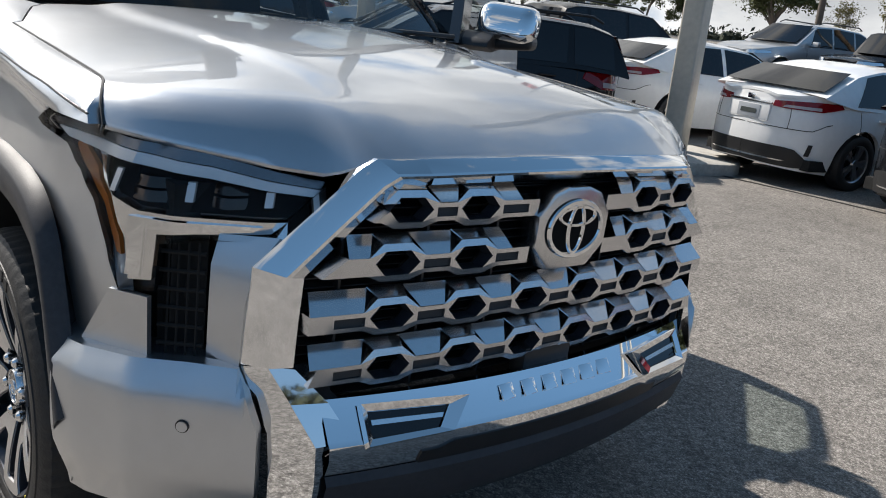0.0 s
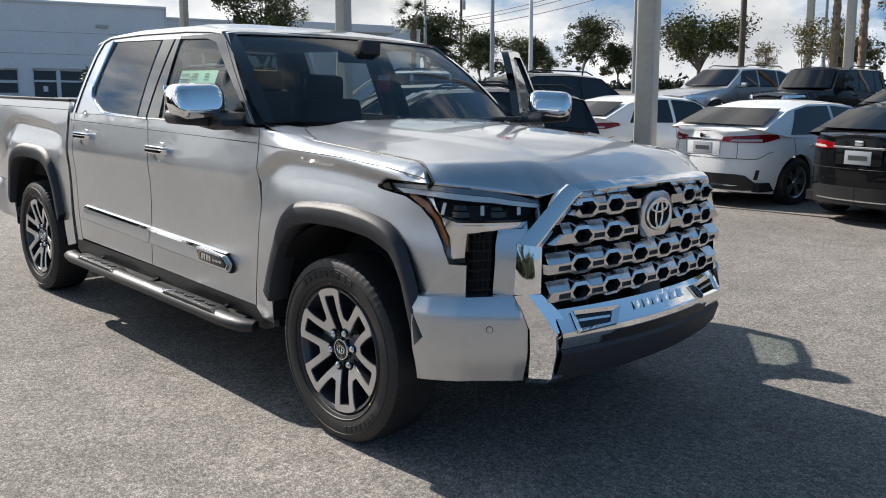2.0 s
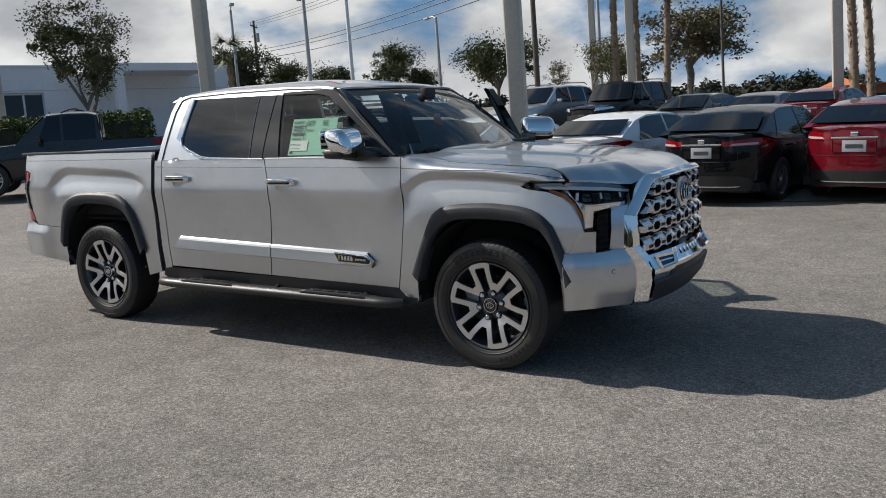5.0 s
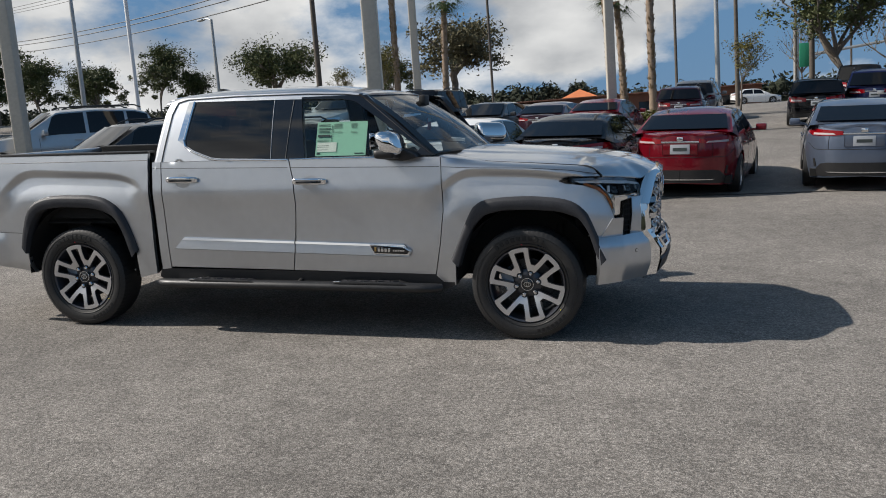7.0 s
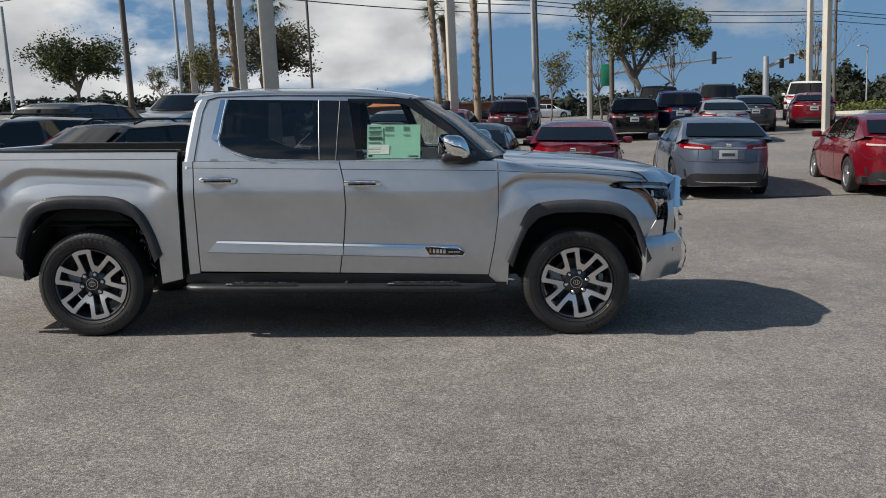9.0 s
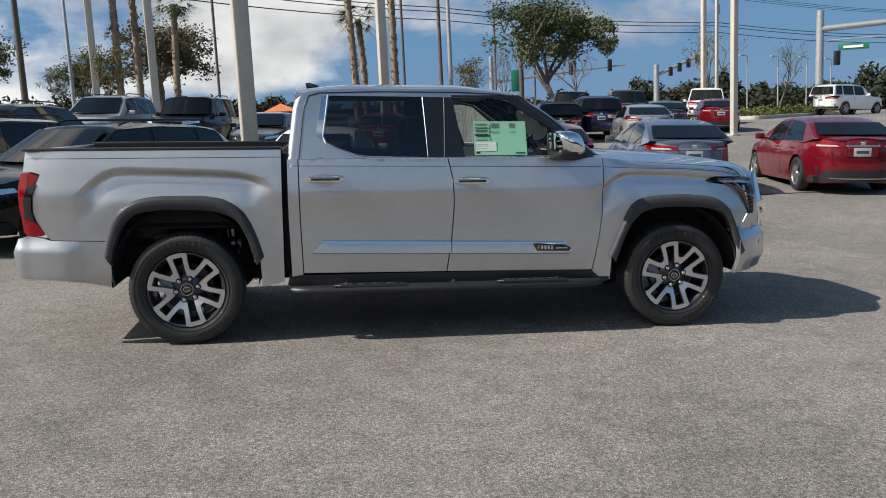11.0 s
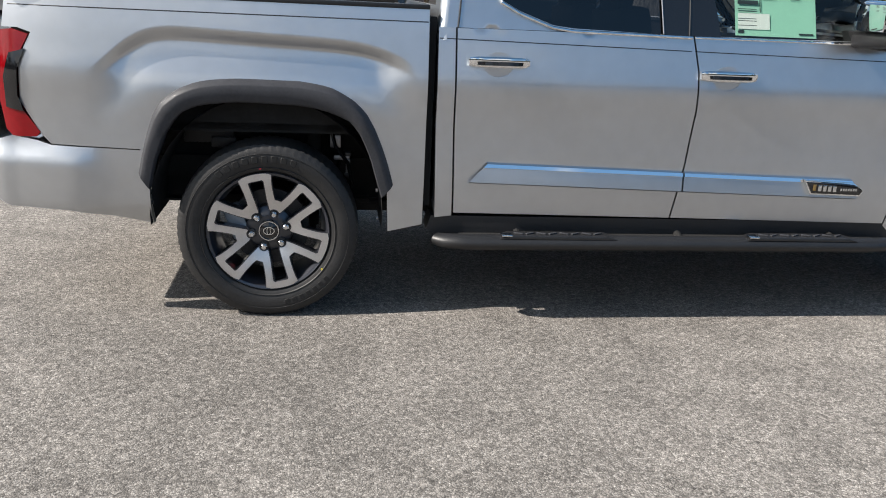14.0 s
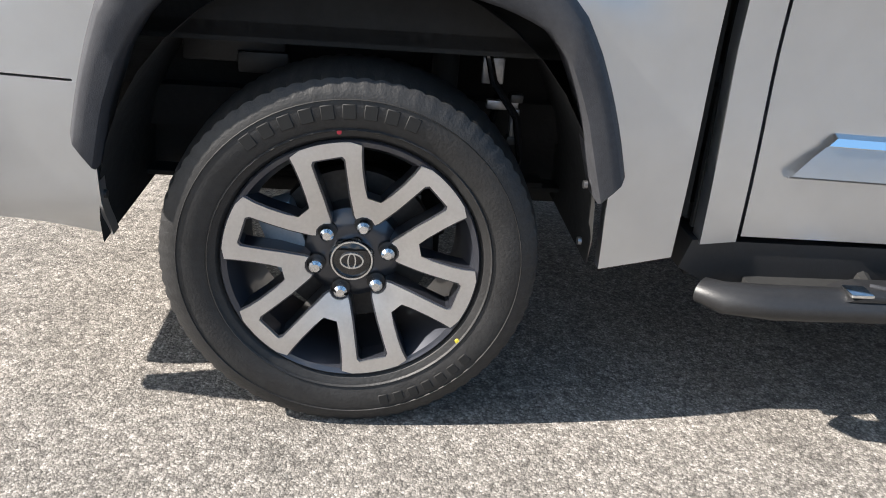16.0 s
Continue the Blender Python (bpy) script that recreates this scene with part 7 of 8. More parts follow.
def build_building():
    # the wall runs along local x, its face towards negative local y
    p = LOT @ Vector((-38.7, 10.2, 0))
    m = pose(p.x, p.y, ground_z(p.x, p.y) - 0.15, 0, 0, 180 + math.degrees(math.atan2(0.94, 0.34))) @ Matrix.Rotation(math.pi, 4, "Z")
    root = thing("dealership_building", m, "white low dealership building with garage doors and dark windows", "building")
    H1, H2 = 5.40, 5.02

    def wall(x0, x1, y, z1, holes):
        o = [(x0, 0.0), (x1, 0.0), (x1, z1), (x0, z1)]
        hs = [[(a, b), (c, b), (c, d), (a, d)] for a, b, c, d in holes]
        return skin(o, lambda u, v: Vector((u, y, v)), 2.0, holes=hs, rim=0.28, inward=(0, 1, 0))
    garage = [(-3.3 - 3.6 * k, 0.05, -0.40 - 3.6 * k, 2.40) for k in range(3)]
    door, glazing = (0.18, 0.05, 1.22, 2.43), (1.32, 0.05, 4.6, 2.43)
    part("wall", wall(-14, 6.2, 0, H1, garage + [door, glazing]), WALL_WHITE, root, smooth=False)
    wins = [(6.3, 1.5, 8.0, 3.8), (8.1, 1.5, 9.9, 3.8)]
    part("wall", wall(6.2, 20, 0.8, H2, wins), WALL_WHITE, root, smooth=False)
    part("side_wall", prism([(0, 0), (0.8, 0), (0.8, H1), (0, H1)], 6.15, 6.25, "yz"), WALL_WHITE, root, smooth=False)
    part("roof", join(box(-4, 7, H1 - 0.25, 20, 13.4, 0.2), box(13, 7, H2 - 0.25, 14, 12.2, 0.2)), CONCRETE, root)
    part("back_wall", box(3, 14, 2.6, 34, 0.3, 5.2), WALL_WHITE, root)
    part("parapet", join(box(-3.9, 0.1, H1 + 0.05, 20.3, 0.4, 0.12, 0.02), box(13.1, 0.9, H2 + 0.05, 13.8, 0.4, 0.12, 0.02)), FRAME_WHITE, root)
    for z in (3.1, 4.1):
        part("wall_joint", box(-3.9, -0.004, z, 20, 0.012, 0.02), CONCRETE, root)
    part("wall_joint", box(13, 0.796, 3.9, 13.8, 0.012, 0.02), CONCRETE, root)
    part("vent", box(3.3, -0.05, 4.45, 0.55, 0.12, 0.13, 0.02), POLE_GREY, root)
    for a, b, c, d in garage:
        g = part("garage_door", box((a + c) / 2, 0.22, (b + d) / 2, c - a, 0.06, d - b), FRAME_WHITE, root)
        for r in range(4):
            for k in range(3):
                w = (c - a) / 3
                part("garage_pane", box(a + w * (k + 0.5), 0.18, b + (d - b) * (r + 0.5) / 4, w - 0.14, 0.03, (d - b) / 4 - 0.14), SHOPGLASS, g)
    for (a, b, c, d), cols, rows in ((door, 1, 2), (glazing, 3, 2), (wins[0], 2, 2), (wins[1], 2, 2)):
        y = 0.2 if a < 6 else 1.0
        w = part("window_frame", join(*[box(a + (c - a) * k / cols, y, (b + d) / 2, 0.09, 0.10, d - b) for k in range(cols + 1)], *[box((a + c) / 2, y, z, c - a, 0.10, 0.09) for z in (b + 0.05, d - 0.05, b + (d - b) * (0.76 if a < 6 else 0.32))]), FRAME_WHITE, root)
        split = 0.76 if a < 6 else 0.32
        for k in range(cols):
            for z0, z1 in ((b, b + (d - b) * split), (b + (d - b) * split, d)):
                part("pane", box(a + (c - a) * (k + 0.5) / cols, y + 0.02, (z0 + z1) / 2, (c - a) / cols - 0.07, 0.02, z1 - z0 - 0.07), SHOPGLASS, w)
    part("door_notice", box(0.70, 0.20, 1.5, 0.20, 0.01, 0.25), PAPER, root)
    part("canopy_column", box(12.9, -1.5, 2.3, 0.45, 0.45, 4.6, 0.02), WALL_WHITE, root)
    part("canopy", box(14.5, 0.4, 4.75, 6, 4.4, 0.4, 0.03), WALL_WHITE, root)


build_building()

LEAF = {
    "oak": mat("oak leaves", (0.080, 0.094, 0.038), 0.6, var=0.45, vscale=1.4),
    "moss": mat("olive leaves with grey moss", (0.115, 0.105, 0.060), 0.75, var=0.5, vscale=0.9),
    "yellow": mat("yellowing leaves", (0.11, 0.10, 0.03), 0.65, var=0.4, vscale=1.4),
    "hedge": mat("hedge leaves", (0.075, 0.105, 0.026), 0.6, var=0.45, vscale=3.0),
    "palm": mat("palm fronds", (0.050, 0.075, 0.025), 0.55, var=0.35, vscale=2.0),
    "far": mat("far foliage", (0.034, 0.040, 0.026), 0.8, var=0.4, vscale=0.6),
    "dry": mat("dry palm fronds", (0.20, 0.15, 0.09), 0.8, var=0.3, vscale=3.0),
    "grass": mat("roadside grass", (0.09, 0.10, 0.03), 0.9, var=0.35, vscale=1.0),
}
for m_ in LEAF.values():
    m_.node_tree.nodes["Principled BSDF"].inputs["Specular IOR Level"].default_value = 0.2
BARK = mat("grey bark", (0.14, 0.12, 0.10), 0.9, var=0.3, vscale=4, bump=0.4, bscale=30)
PALMBARK = mat("palm trunk", (0.24, 0.18, 0.13), 0.9, var=0.35, vscale=6, bump=0.4, bscale=30)


def leaves(centres, size, rng, per, flat=0.6):
    """Many small leaf clumps as bent quads round the given clump centres."""
    verts, faces = [], []
    for c, r in centres:
        for _ in range(per):
            d = Vector((rng.gauss(0, 1), rng.gauss(0, 1), rng.gauss(0, 1) * flat))
            d = d.normalized() * r * rng.random() ** 0.45
            p = c + d
            a = Vector((rng.gauss(0, 1), rng.gauss(0, 1), rng.gauss(0, 0.7))).normalized()
            b = a.cross(Vector((rng.gauss(0, 1), rng.gauss(0, 1), rng.gauss(0, 1)))).normalized()
            s = size * rng.uniform(0.6, 1.4)
            i = len(verts)
            verts += [p - a * s, p + b * s * 0.45, p + a * s, p - b * s * 0.45]
            faces.append((i, i + 1, i + 2, i + 3))
    me = bpy.data.meshes.new("crown")
    me.from_pydata([tuple(v) for v in verts], [], faces)
    return me


def tree_meshes(height, spread, seed, leaf, size=0.11, per=70, bare=0.0, trunk=0.15, fork=0.30, low=0.28):
    rng = random.Random(seed)
    bits, tips = [], []

    def limb(p, d, length, r, depth):
        pts, rad = [p], [r]
        q = p
        for k in range(4):
            d = (d + Vector((rng.gauss(0, 0.13), rng.gauss(0, 0.13), rng.gauss(0.05, 0.08)))).normalized()
            q = q + d * length / 4
            pts.append(q), rad.append(r * (1 - 0.15 * (k + 1)))
        bits.append(tube(pts, rad, 7 if depth < 2 else 5))
        if depth >= 3:
            tips.append((q, spread * 0.135 * rng.uniform(0.5, 1.6)))
            return
        if depth:
            tips.append((pts[2 if depth == 2 else 4], spread * 0.11 * rng.uniform(0.5, 1.5)))
        for k in range(3 if depth else 5):
            a = rng.uniform(0, 6.283) + k * 2.1
            out = Vector((math.cos(a), math.sin(a), rng.uniform(0.25, 0.95)))
            limb(pts[rng.choice((3, 4, 4))], (d * 0.55 + out * 0.75).normalized(), length * rng.uniform(0.62, 0.85), r * 0.55, depth + 1)
    limb(Vector((0, 0, -0.1)), Vector((rng.gauss(0, 0.05), rng.gauss(0, 0.05), 1)).normalized(), height * fork, trunk, 0)
    top = max(t[0].z for t in tips)
    k = height * 0.95 / top
    wide = max(math.hypot(t[0].x, t[0].y) for t in tips)
    kx = spread * 0.5 / max(wide, 0.1)
    wood = join(*bits)
    def fit_in(v):
        f = smooth01((v.z * k) / (height * 0.4))
        return Vector((v.x * (1 + (kx - 1) * f), v.y * (1 + (kx - 1) * f), v.z * k))
    for v in wood.verts:
        v.co = fit_in(v.co)
    if bare:
        tips = [t for t in tips if rng.random() > bare]
    clumps = [(fit_in(c), r) for c, r in tips]
    if not bare:
        # side clumps fill the crown unevenly; some sectors stay open
        for _ in range(46):
            a, e, q = rng.uniform(0, 6.283), rng.uniform(-0.55, 1.0), rng.uniform(0.35, 1.0)
            if math.sin(a * 2.0 + seed) + math.sin(a * 3.0 + e * 4.0) > 0.75:
                continue
            w = spread * 0.5 * math.sqrt(max(0.05, 1 - e * e)) * q * rng.uniform(0.70, 1.08)
            clumps.append((Vector((w * math.cos(a), w * math.sin(a), height * (low + (0.97 - low) * (0.5 + 0.5 * e * q)))), spread * rng.uniform(0.045, 0.105)))
    crown = leaves(clumps, size, rng, per)
    crown.materials.append(leaf)
    return mesh_of("trunk", wood, BARK), crown


TREE_CACHE = {}


def tree(kind, x, y, height, turn=0.0, label=""):
    presets = {
        "oak": dict(height=6.0, spread=6.2, seed=3, leaf=LEAF["oak"], size=0.115, per=115, fork=0.16, trunk=0.10, low=0.06),
        "oak_wide": dict(height=7.0, spread=7.4, seed=8, leaf=LEAF["oak"], size=0.095, per=130, trunk=0.15, fork=0.26, low=0.40),
        "oak_broad": dict(height=4.0, spread=5.9, seed=52, leaf=LEAF["oak"], size=0.085, per=120, trunk=0.10, fork=0.24, low=0.30),
        "oak_tall": dict(height=7.5, spread=6.8, seed=21, leaf=LEAF["oak"], size=0.115, per=110, fork=0.16, trunk=0.10, low=0.06),
        "oak_dense": dict(height=6.0, spread=3.6, seed=27, leaf=LEAF["oak"], size=0.060, per=110, trunk=0.07, fork=0.15, low=0.34),
        "thin": dict(height=6.0, spread=4.6, seed=14, leaf=LEAF["yellow"], size=0.085, per=50, bare=0.25, trunk=0.10),
        "bare": dict(height=7.0, spread=5.0, seed=33, leaf=LEAF["yellow"], size=0.07, per=14, bare=0.45, trunk=0.12),
        "big": dict(height=6.6, spread=10.0, seed=41, leaf=LEAF["moss"], size=0.15, per=85, trunk=0.24, fork=0.26, low=0.20),
    }
    if kind not in TREE_CACHE:
        TREE_CACHE[kind] = tree_meshes(**presets[kind])
    wood, crown = TREE_CACHE[kind]
    root = thing("tree", upright(x, y, turn) @ Matrix.Scale(height / presets[kind]["height"], 4), label or "green leafy live oak with a branching trunk", "tree", "trees round the lot")
    part("trunk", wood, None, root)
    part("crown", crown, None, root)
    return root


def build_hedge():
    rng = random.Random(5)
    p0, p1 = Vector((-24.4, 7.45, 0)), Vector((-19.5, 12.5, 0))
    mid = (p0 + p1) / 2
    yaw = math.degrees(math.atan2(p1.y - p0.y, p1.x - p0.x))
    root = thing("hedge", upright(mid.x, mid.y, yaw, -0.1), "clipped dark green hedge beside the building", "hedge")
    n = (p1 - p0).length
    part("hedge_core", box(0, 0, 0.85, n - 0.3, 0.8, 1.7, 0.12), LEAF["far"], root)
    cs = [(Vector((rng.uniform(-n / 2, n / 2), rng.choice((-1, 1)) * rng.uniform(0.35, 0.5), rng.uniform(0.1, 1.85))), 0.16) for _ in range(420)]
    cs += [(Vector((rng.uniform(-n / 2, n / 2), rng.uniform(-0.5, 0.5), rng.uniform(1.72, 1.95))), 0.15) for _ in range(220)]
    cs += [(Vector((s * n / 2, rng.uniform(-0.5, 0.5), rng.uniform(0.1, 1.85))), 0.16) for s in (-1, 1) for _ in range(50)]
    me = leaves(cs, 0.07, rng, 14, 1.0)
    me.materials.append(LEAF["hedge"])
    part("hedge_leaves", me, None, root)
    bed = thing("planting_bed", on_lot(mid.x, mid.y, yaw), "kerbed planting bed with brown mulch under the hedge", "plant bed")
    o = round_poly([(-n / 2 - 1.6, -1.05), (n / 2 + 0.4, -1.05), (n / 2 + 0.4, 0.9), (-n / 2 - 1.6, 0.9)], 0.6, 6)
    part("kerb", prism(o, -0.45, 0.10, "xy", 0.03), CONCRETE, bed)
    part("mulch", prism([(x * 0.965, y * 0.84) for x, y in o], 0.0, 0.115, "xy", 0.02), mat("brown mulch", (0.10, 0.065, 0.04), 0.95, var=0.4, vscale=12, bump=0.6, bscale=40), bed)
    for gx, gy, gr in ((-24.9, 6.95, 0.7), (-24.0, 7.0, 0.5)):
        build_tuft(gx, gy, gr, rng)


def build_tuft(x, y, size, rng):
    """A clump of long thin grass blades."""
    g = thing("grass_tuft", upright(x, y), "yellow-green ornamental grass at the kerb", "plant")
    bm = bmesh.new()
    for _ in range(260):
        a, r = rng.uniform(0, 6.283), rng.uniform(0, size)
        b = Vector((r * math.cos(a), r * math.sin(a), 0))
        t = b + Vector((math.cos(a) * 0.35, math.sin(a) * 0.35, rng.uniform(0.4, 0.75)))
        w = Vector((-math.sin(a), math.cos(a), 0)) * 0.012
        bm.faces.new([bm.verts.new(p) for p in (b - w, b + w, t)])
    tagged(part("blades", bm, LEAF["grass"], g), kind="stuff")


build_hedge()


# ---- poles, lamps, palms ----
def square_pole(x, y, w, h, label, base=True):
    root = thing("light_pole", upright(x, y, 12), label, "light pole")
    part("shaft", box(0, 0, h / 2 - 0.1, w, w, h, w * 0.10), POLE, root, sharp=60)
    if base:
        part("base_plate", box(0, 0, 0.03, w * 1.7, w * 1.7, 0.06, 0.01), POLE, root)
    return root


def lamp_post(x, y, h, r, arms, label, colour=POLE_GREY, turn=0.0, arm=0.9):
    root = thing("street_lamp", upright(x, y, turn), label, "street lamp")
    part("shaft", tube([(0, 0, -0.2), (0, 0, h * 0.5), (0, 0, h)], [r, r * 0.85, r * 0.7], 12), colour, root)
    for s in arms:
        part("arm", tube([(0, 0, h - 0.05), (s * arm * 0.5, 0, h + 0.12), (s * arm, 0, h + 0.10)], 0.035, 8), colour, root)
        part("lamp_head", box(s * (arm + 0.22), 0, h + 0.10, 0.55, 0.26, 0.10, 0.03), POLE_GREY, root)
    return root


def palm(x, y, h, label, head=True, lean=0.0, turn=0.0, r=0.17):
    rng = random.Random(int(x * 10 + y))
    root = thing("palm_tree", upright(x, y, turn), label, "palm tree", "palm trees")
    pts, rad = [], []
    for k in range(40):
        f = k / 39
        pts.append((lean * f * f, 0, -0.2 + (h + 0.2) * f))
        rad.append(r * (1.05 - 0.25 * f) * (1.10 if k % 2 else 0.92))
    part("trunk", tube(pts, rad, 10), PALMBARK, root, sharp=80)
    bm = bmesh.new()
    for k in range(int(h * 26)):
        f, a = rng.uniform(0.12, 1.0), rng.uniform(0, 6.283)
        rr = r * (1.05 - 0.25 * f)
        p = Vector((lean * f * f + rr * math.cos(a), rr * math.sin(a), h * f))
        o = Vector((math.cos(a), math.sin(a), 0))
        t = Vector((-o.y, o.x, 0))
        bm.faces.new([bm.verts.new(q) for q in (p - t * 0.05, p + t * 0.05, p + o * 0.09 + Vector((0, 0, 0.16)))])
    tagged(part("shaggy_bark", bm, LEAF["dry"], root, smooth=False), kind="stuff")
    if head:
        me_v, me_f = [], []
        for k in range(34):
            a, e = rng.uniform(0, 6.283), rng.uniform(-0.9, 1.1)
            o = Vector((math.cos(a) * math.cos(e), math.sin(a) * math.cos(e), math.sin(e)))
            L = rng.uniform(0.9, 1.3)
            c = Vector((lean, 0, h + 0.1)) + o * L * 0.55
            side_ = o.cross(Vector((0, 0, 1)))
            side_ = side_.normalized() if side_.length > 0.1 else Vector((1, 0, 0))
            up = side_.cross(o)
            for j in range(15):
                t = -1.25 + 2.5 * j / 14
                d = (o * math.cos(t) + side_ * math.sin(t) - Vector((0, 0, 0.22 + 0.3 * abs(t)))).normalized()
                w = (side_ * math.cos(t) - o * math.sin(t)) * 0.03
                i = len(me_v)
                me_v += [c - w * 0.5, c + w * 0.5, c + d * L * 0.75]
                me_f.append((i, i + 1, i + 2))
        me = bpy.data.meshes.new("fronds")
        me.from_pydata([tuple(v) for v in me_v], [], me_f)
        me.materials.append(LEAF["palm"])
        part("fronds", me, None, root)
    return root


# island under the square pole
isl = prism(round_poly([(-4.35, 7.0), (-3.2, 6.7), (-2.95, 7.6), (-3.5, 8.3), (-4.35, 8.4)], 0.35, 5), -0.1, 0.14, "xy", 0.03)
k_ = part("kerb_island", isl, CONCRETE)
k_.matrix_basis = LOT @ Matrix.Translation((0, 0, (LOT.inverted() @ Vector((-3.7, 7.6, ground_z(-3.7, 7.6)))).z))
tagged(k_, "pale concrete kerb island under the light pole", "kerb", kind="structure")

TAR = mat("tar seam", (0.03, 0.028, 0.026), 0.9, var=0.3, vscale=5)
jx = [-4.6 + 0.25 * k for k in range(57)]
wavy = lambda x, d: (x, 7.42 + 0.035 * x + 0.02 * math.sin(x * 2.3) + d)
joint = part("asphalt_joint", sheet([[(*wavy(x, d), ground_z(*wavy(x, d)) + 0.006) for x in jx] for d in (0.0, 0.05)], thick=0.004), TAR)
tagged(joint, "dark tar joint in the asphalt before the parked row", "pavement joint", kind="structure")
square_pole(-3.92, 7.55, 0.27, 9.0, "tan square light pole on a kerb island")
square_pole(-12.5, 8.6, 0.27, 10.0, "tan square light pole behind the truck's cab")
square_pole(-27.7, 12.5, 0.25, 11.0, "tan square light pole by the building")
square_pole(-0.55, 21.8, 0.30, 12.0, "tan square light pole beside the palms")
square_pole(-13.7, 36.3, 0.32, 13.0, "tan light pole beyond the second row")
square_pole(-9.9, 31.0, 0.34, 13.0, "tan light pole among the palms")
square_pole(13.4, 24.2, 0.22, 9.0, "slim tan light pole beside the red sedan")
square_pole(20.3, 41.5, 0.26, 13.0, "slim tan light pole near the road")
square_pole(20.9, 41.0, 0.16, 13.0, "thin pole near the road", False)
lamp_post(-24.9, 26.9, 6.6, 0.12, (-1, 1), "grey street lamp with two heads", turn=-40)
lamp_post(-23.5, 36.9, 5.6, 0.11, (-1,), "grey street lamp with one head", turn=-30)
lamp_post(-19.1, 51.5, 8.5, 0.14, (-1, 1), "tall grey street lamp with two heads")
lamp_post(3.6, 33.9, 9.6, 0.12, (-1, 1), "tall grey street lamp beside the road", turn=10)
lamp_post(-33.0, 30.0, 7.0, 0.10, (1,), "grey street lamp far behind the trees", turn=-40)
for x, y in ((34, 62), (38, 64), (42, 66), (47, 70), (29, 60)):
    lamp_post(x, y, 5.0, 0.07, (-1,), "small grey car-park lamp in the distance", turn=20, arm=0.5)


def flagpole():
    root = thing("flagpole", upright(-20.2, 24.2), "white flagpole with a red flag", "flagpole")
    part("shaft", tube([(0, 0, -0.1), (0, 0, 7.7), (0, 0, 12.0)], [0.09, 0.075, 0.05], 12), FRAME_WHITE, root)
    rows = [[(-0.02 - 0.10 * k, 0.05 * math.sin(k * 0.9 + j * 0.4), 7.62 + j * 0.20 - 0.05 * k) for k in range(12)] for j in range(6)]
    part("flag", sheet(rows, thick=0.004), REDTAG, root, "red cloth flag")


flagpole()


def utility_line():
    spots = [(-60, 60), (-17.3, 37.0), (6.5, 58.0), (36, 72), (75, 90)]
    heads = []
    for i, (x, y) in enumerate(spots):
        root = thing("utility_pole", upright(x, y, 25), "weathered wooden utility pole with a crossarm", "utility pole", "utility poles")
        h = 10.8 if i < 2 else 12.0
        part("shaft", tube([(0, 0, -0.2), (0, 0, h)], [0.17, 0.12], 10), POLE_DARK, root)
        part("crossarm", box(0, 0, h - 0.6, 0.12, 2.0, 0.12, 0.02), POLE_DARK, root)
        for s in (-0.9, 0, 0.9):
            part("insulator", tube([(0, s, h - 0.54), (0, s, h - 0.30)], [0.04, 0.03], 8), POLE_GREY, root)
        part("transformer", tube([(0.28, 0, h - 2.2), (0.28, 0, h - 1.3)], 0.2, 12), POLE_GREY, root)
        p = upright(x, y).translation
        heads.append(p + Vector((0, 0, h)))
    for k, (dz, off) in enumerate(((-0.3, -0.9), (-0.3, 0.0), (-0.3, 0.9), (-3.0, 0.0), (-3.3, 0.1), (-3.9, 0.2))):
        for a, b in zip(heads, heads[1:]):
            a2, b2 = a + Vector((0, off, dz)), b + Vector((0, off, dz))
            sag = (b2 - a2).length * 0.012
            pts = [a2.lerp(b2, t / 16) - Vector((0, 0, sag * 4 * (t / 16) * (1 - t / 16))) for t in range(17)]
            w = part("power_line", tube(pts, 0.022 if dz > -1 else 0.035, 5), BLACK)
            tagged(w, "black overhead power line between utility poles", "cable", "power lines")


utility_line()
for x, y, h in ((1.9, 40, 7.5), (9.6, 52, 8.5), (-8.5, 42, 8), (14.5, 60, 9.5)):
    r_ = thing("thin_pole", upright(x, y), "thin dark pole in the distance", "pole")
    part("shaft", tube([(0, 0, -0.1), (0, 0, h)], 0.075, 8), POLE_DARK, r_)

for x, y, h, hd, lean in ((-12.6, 36.5, 12.0, False, 0.1), (-12.0, 38.2, 12.5, False, 0.0), (-9.8, 36.0, 5.7, True, 0.2), (-0.6, 33.4, 5.5, True, -0.2), (-1.1, 32.2, 10.5, False, -0.5), (0.7, 32.0, 12.0, False, 0.0)):
    palm(x, y, h, "tall palm tree with a shaggy brown trunk" if h > 8 else "palm tree with a fan crown and shaggy brown trunk", hd, lean)

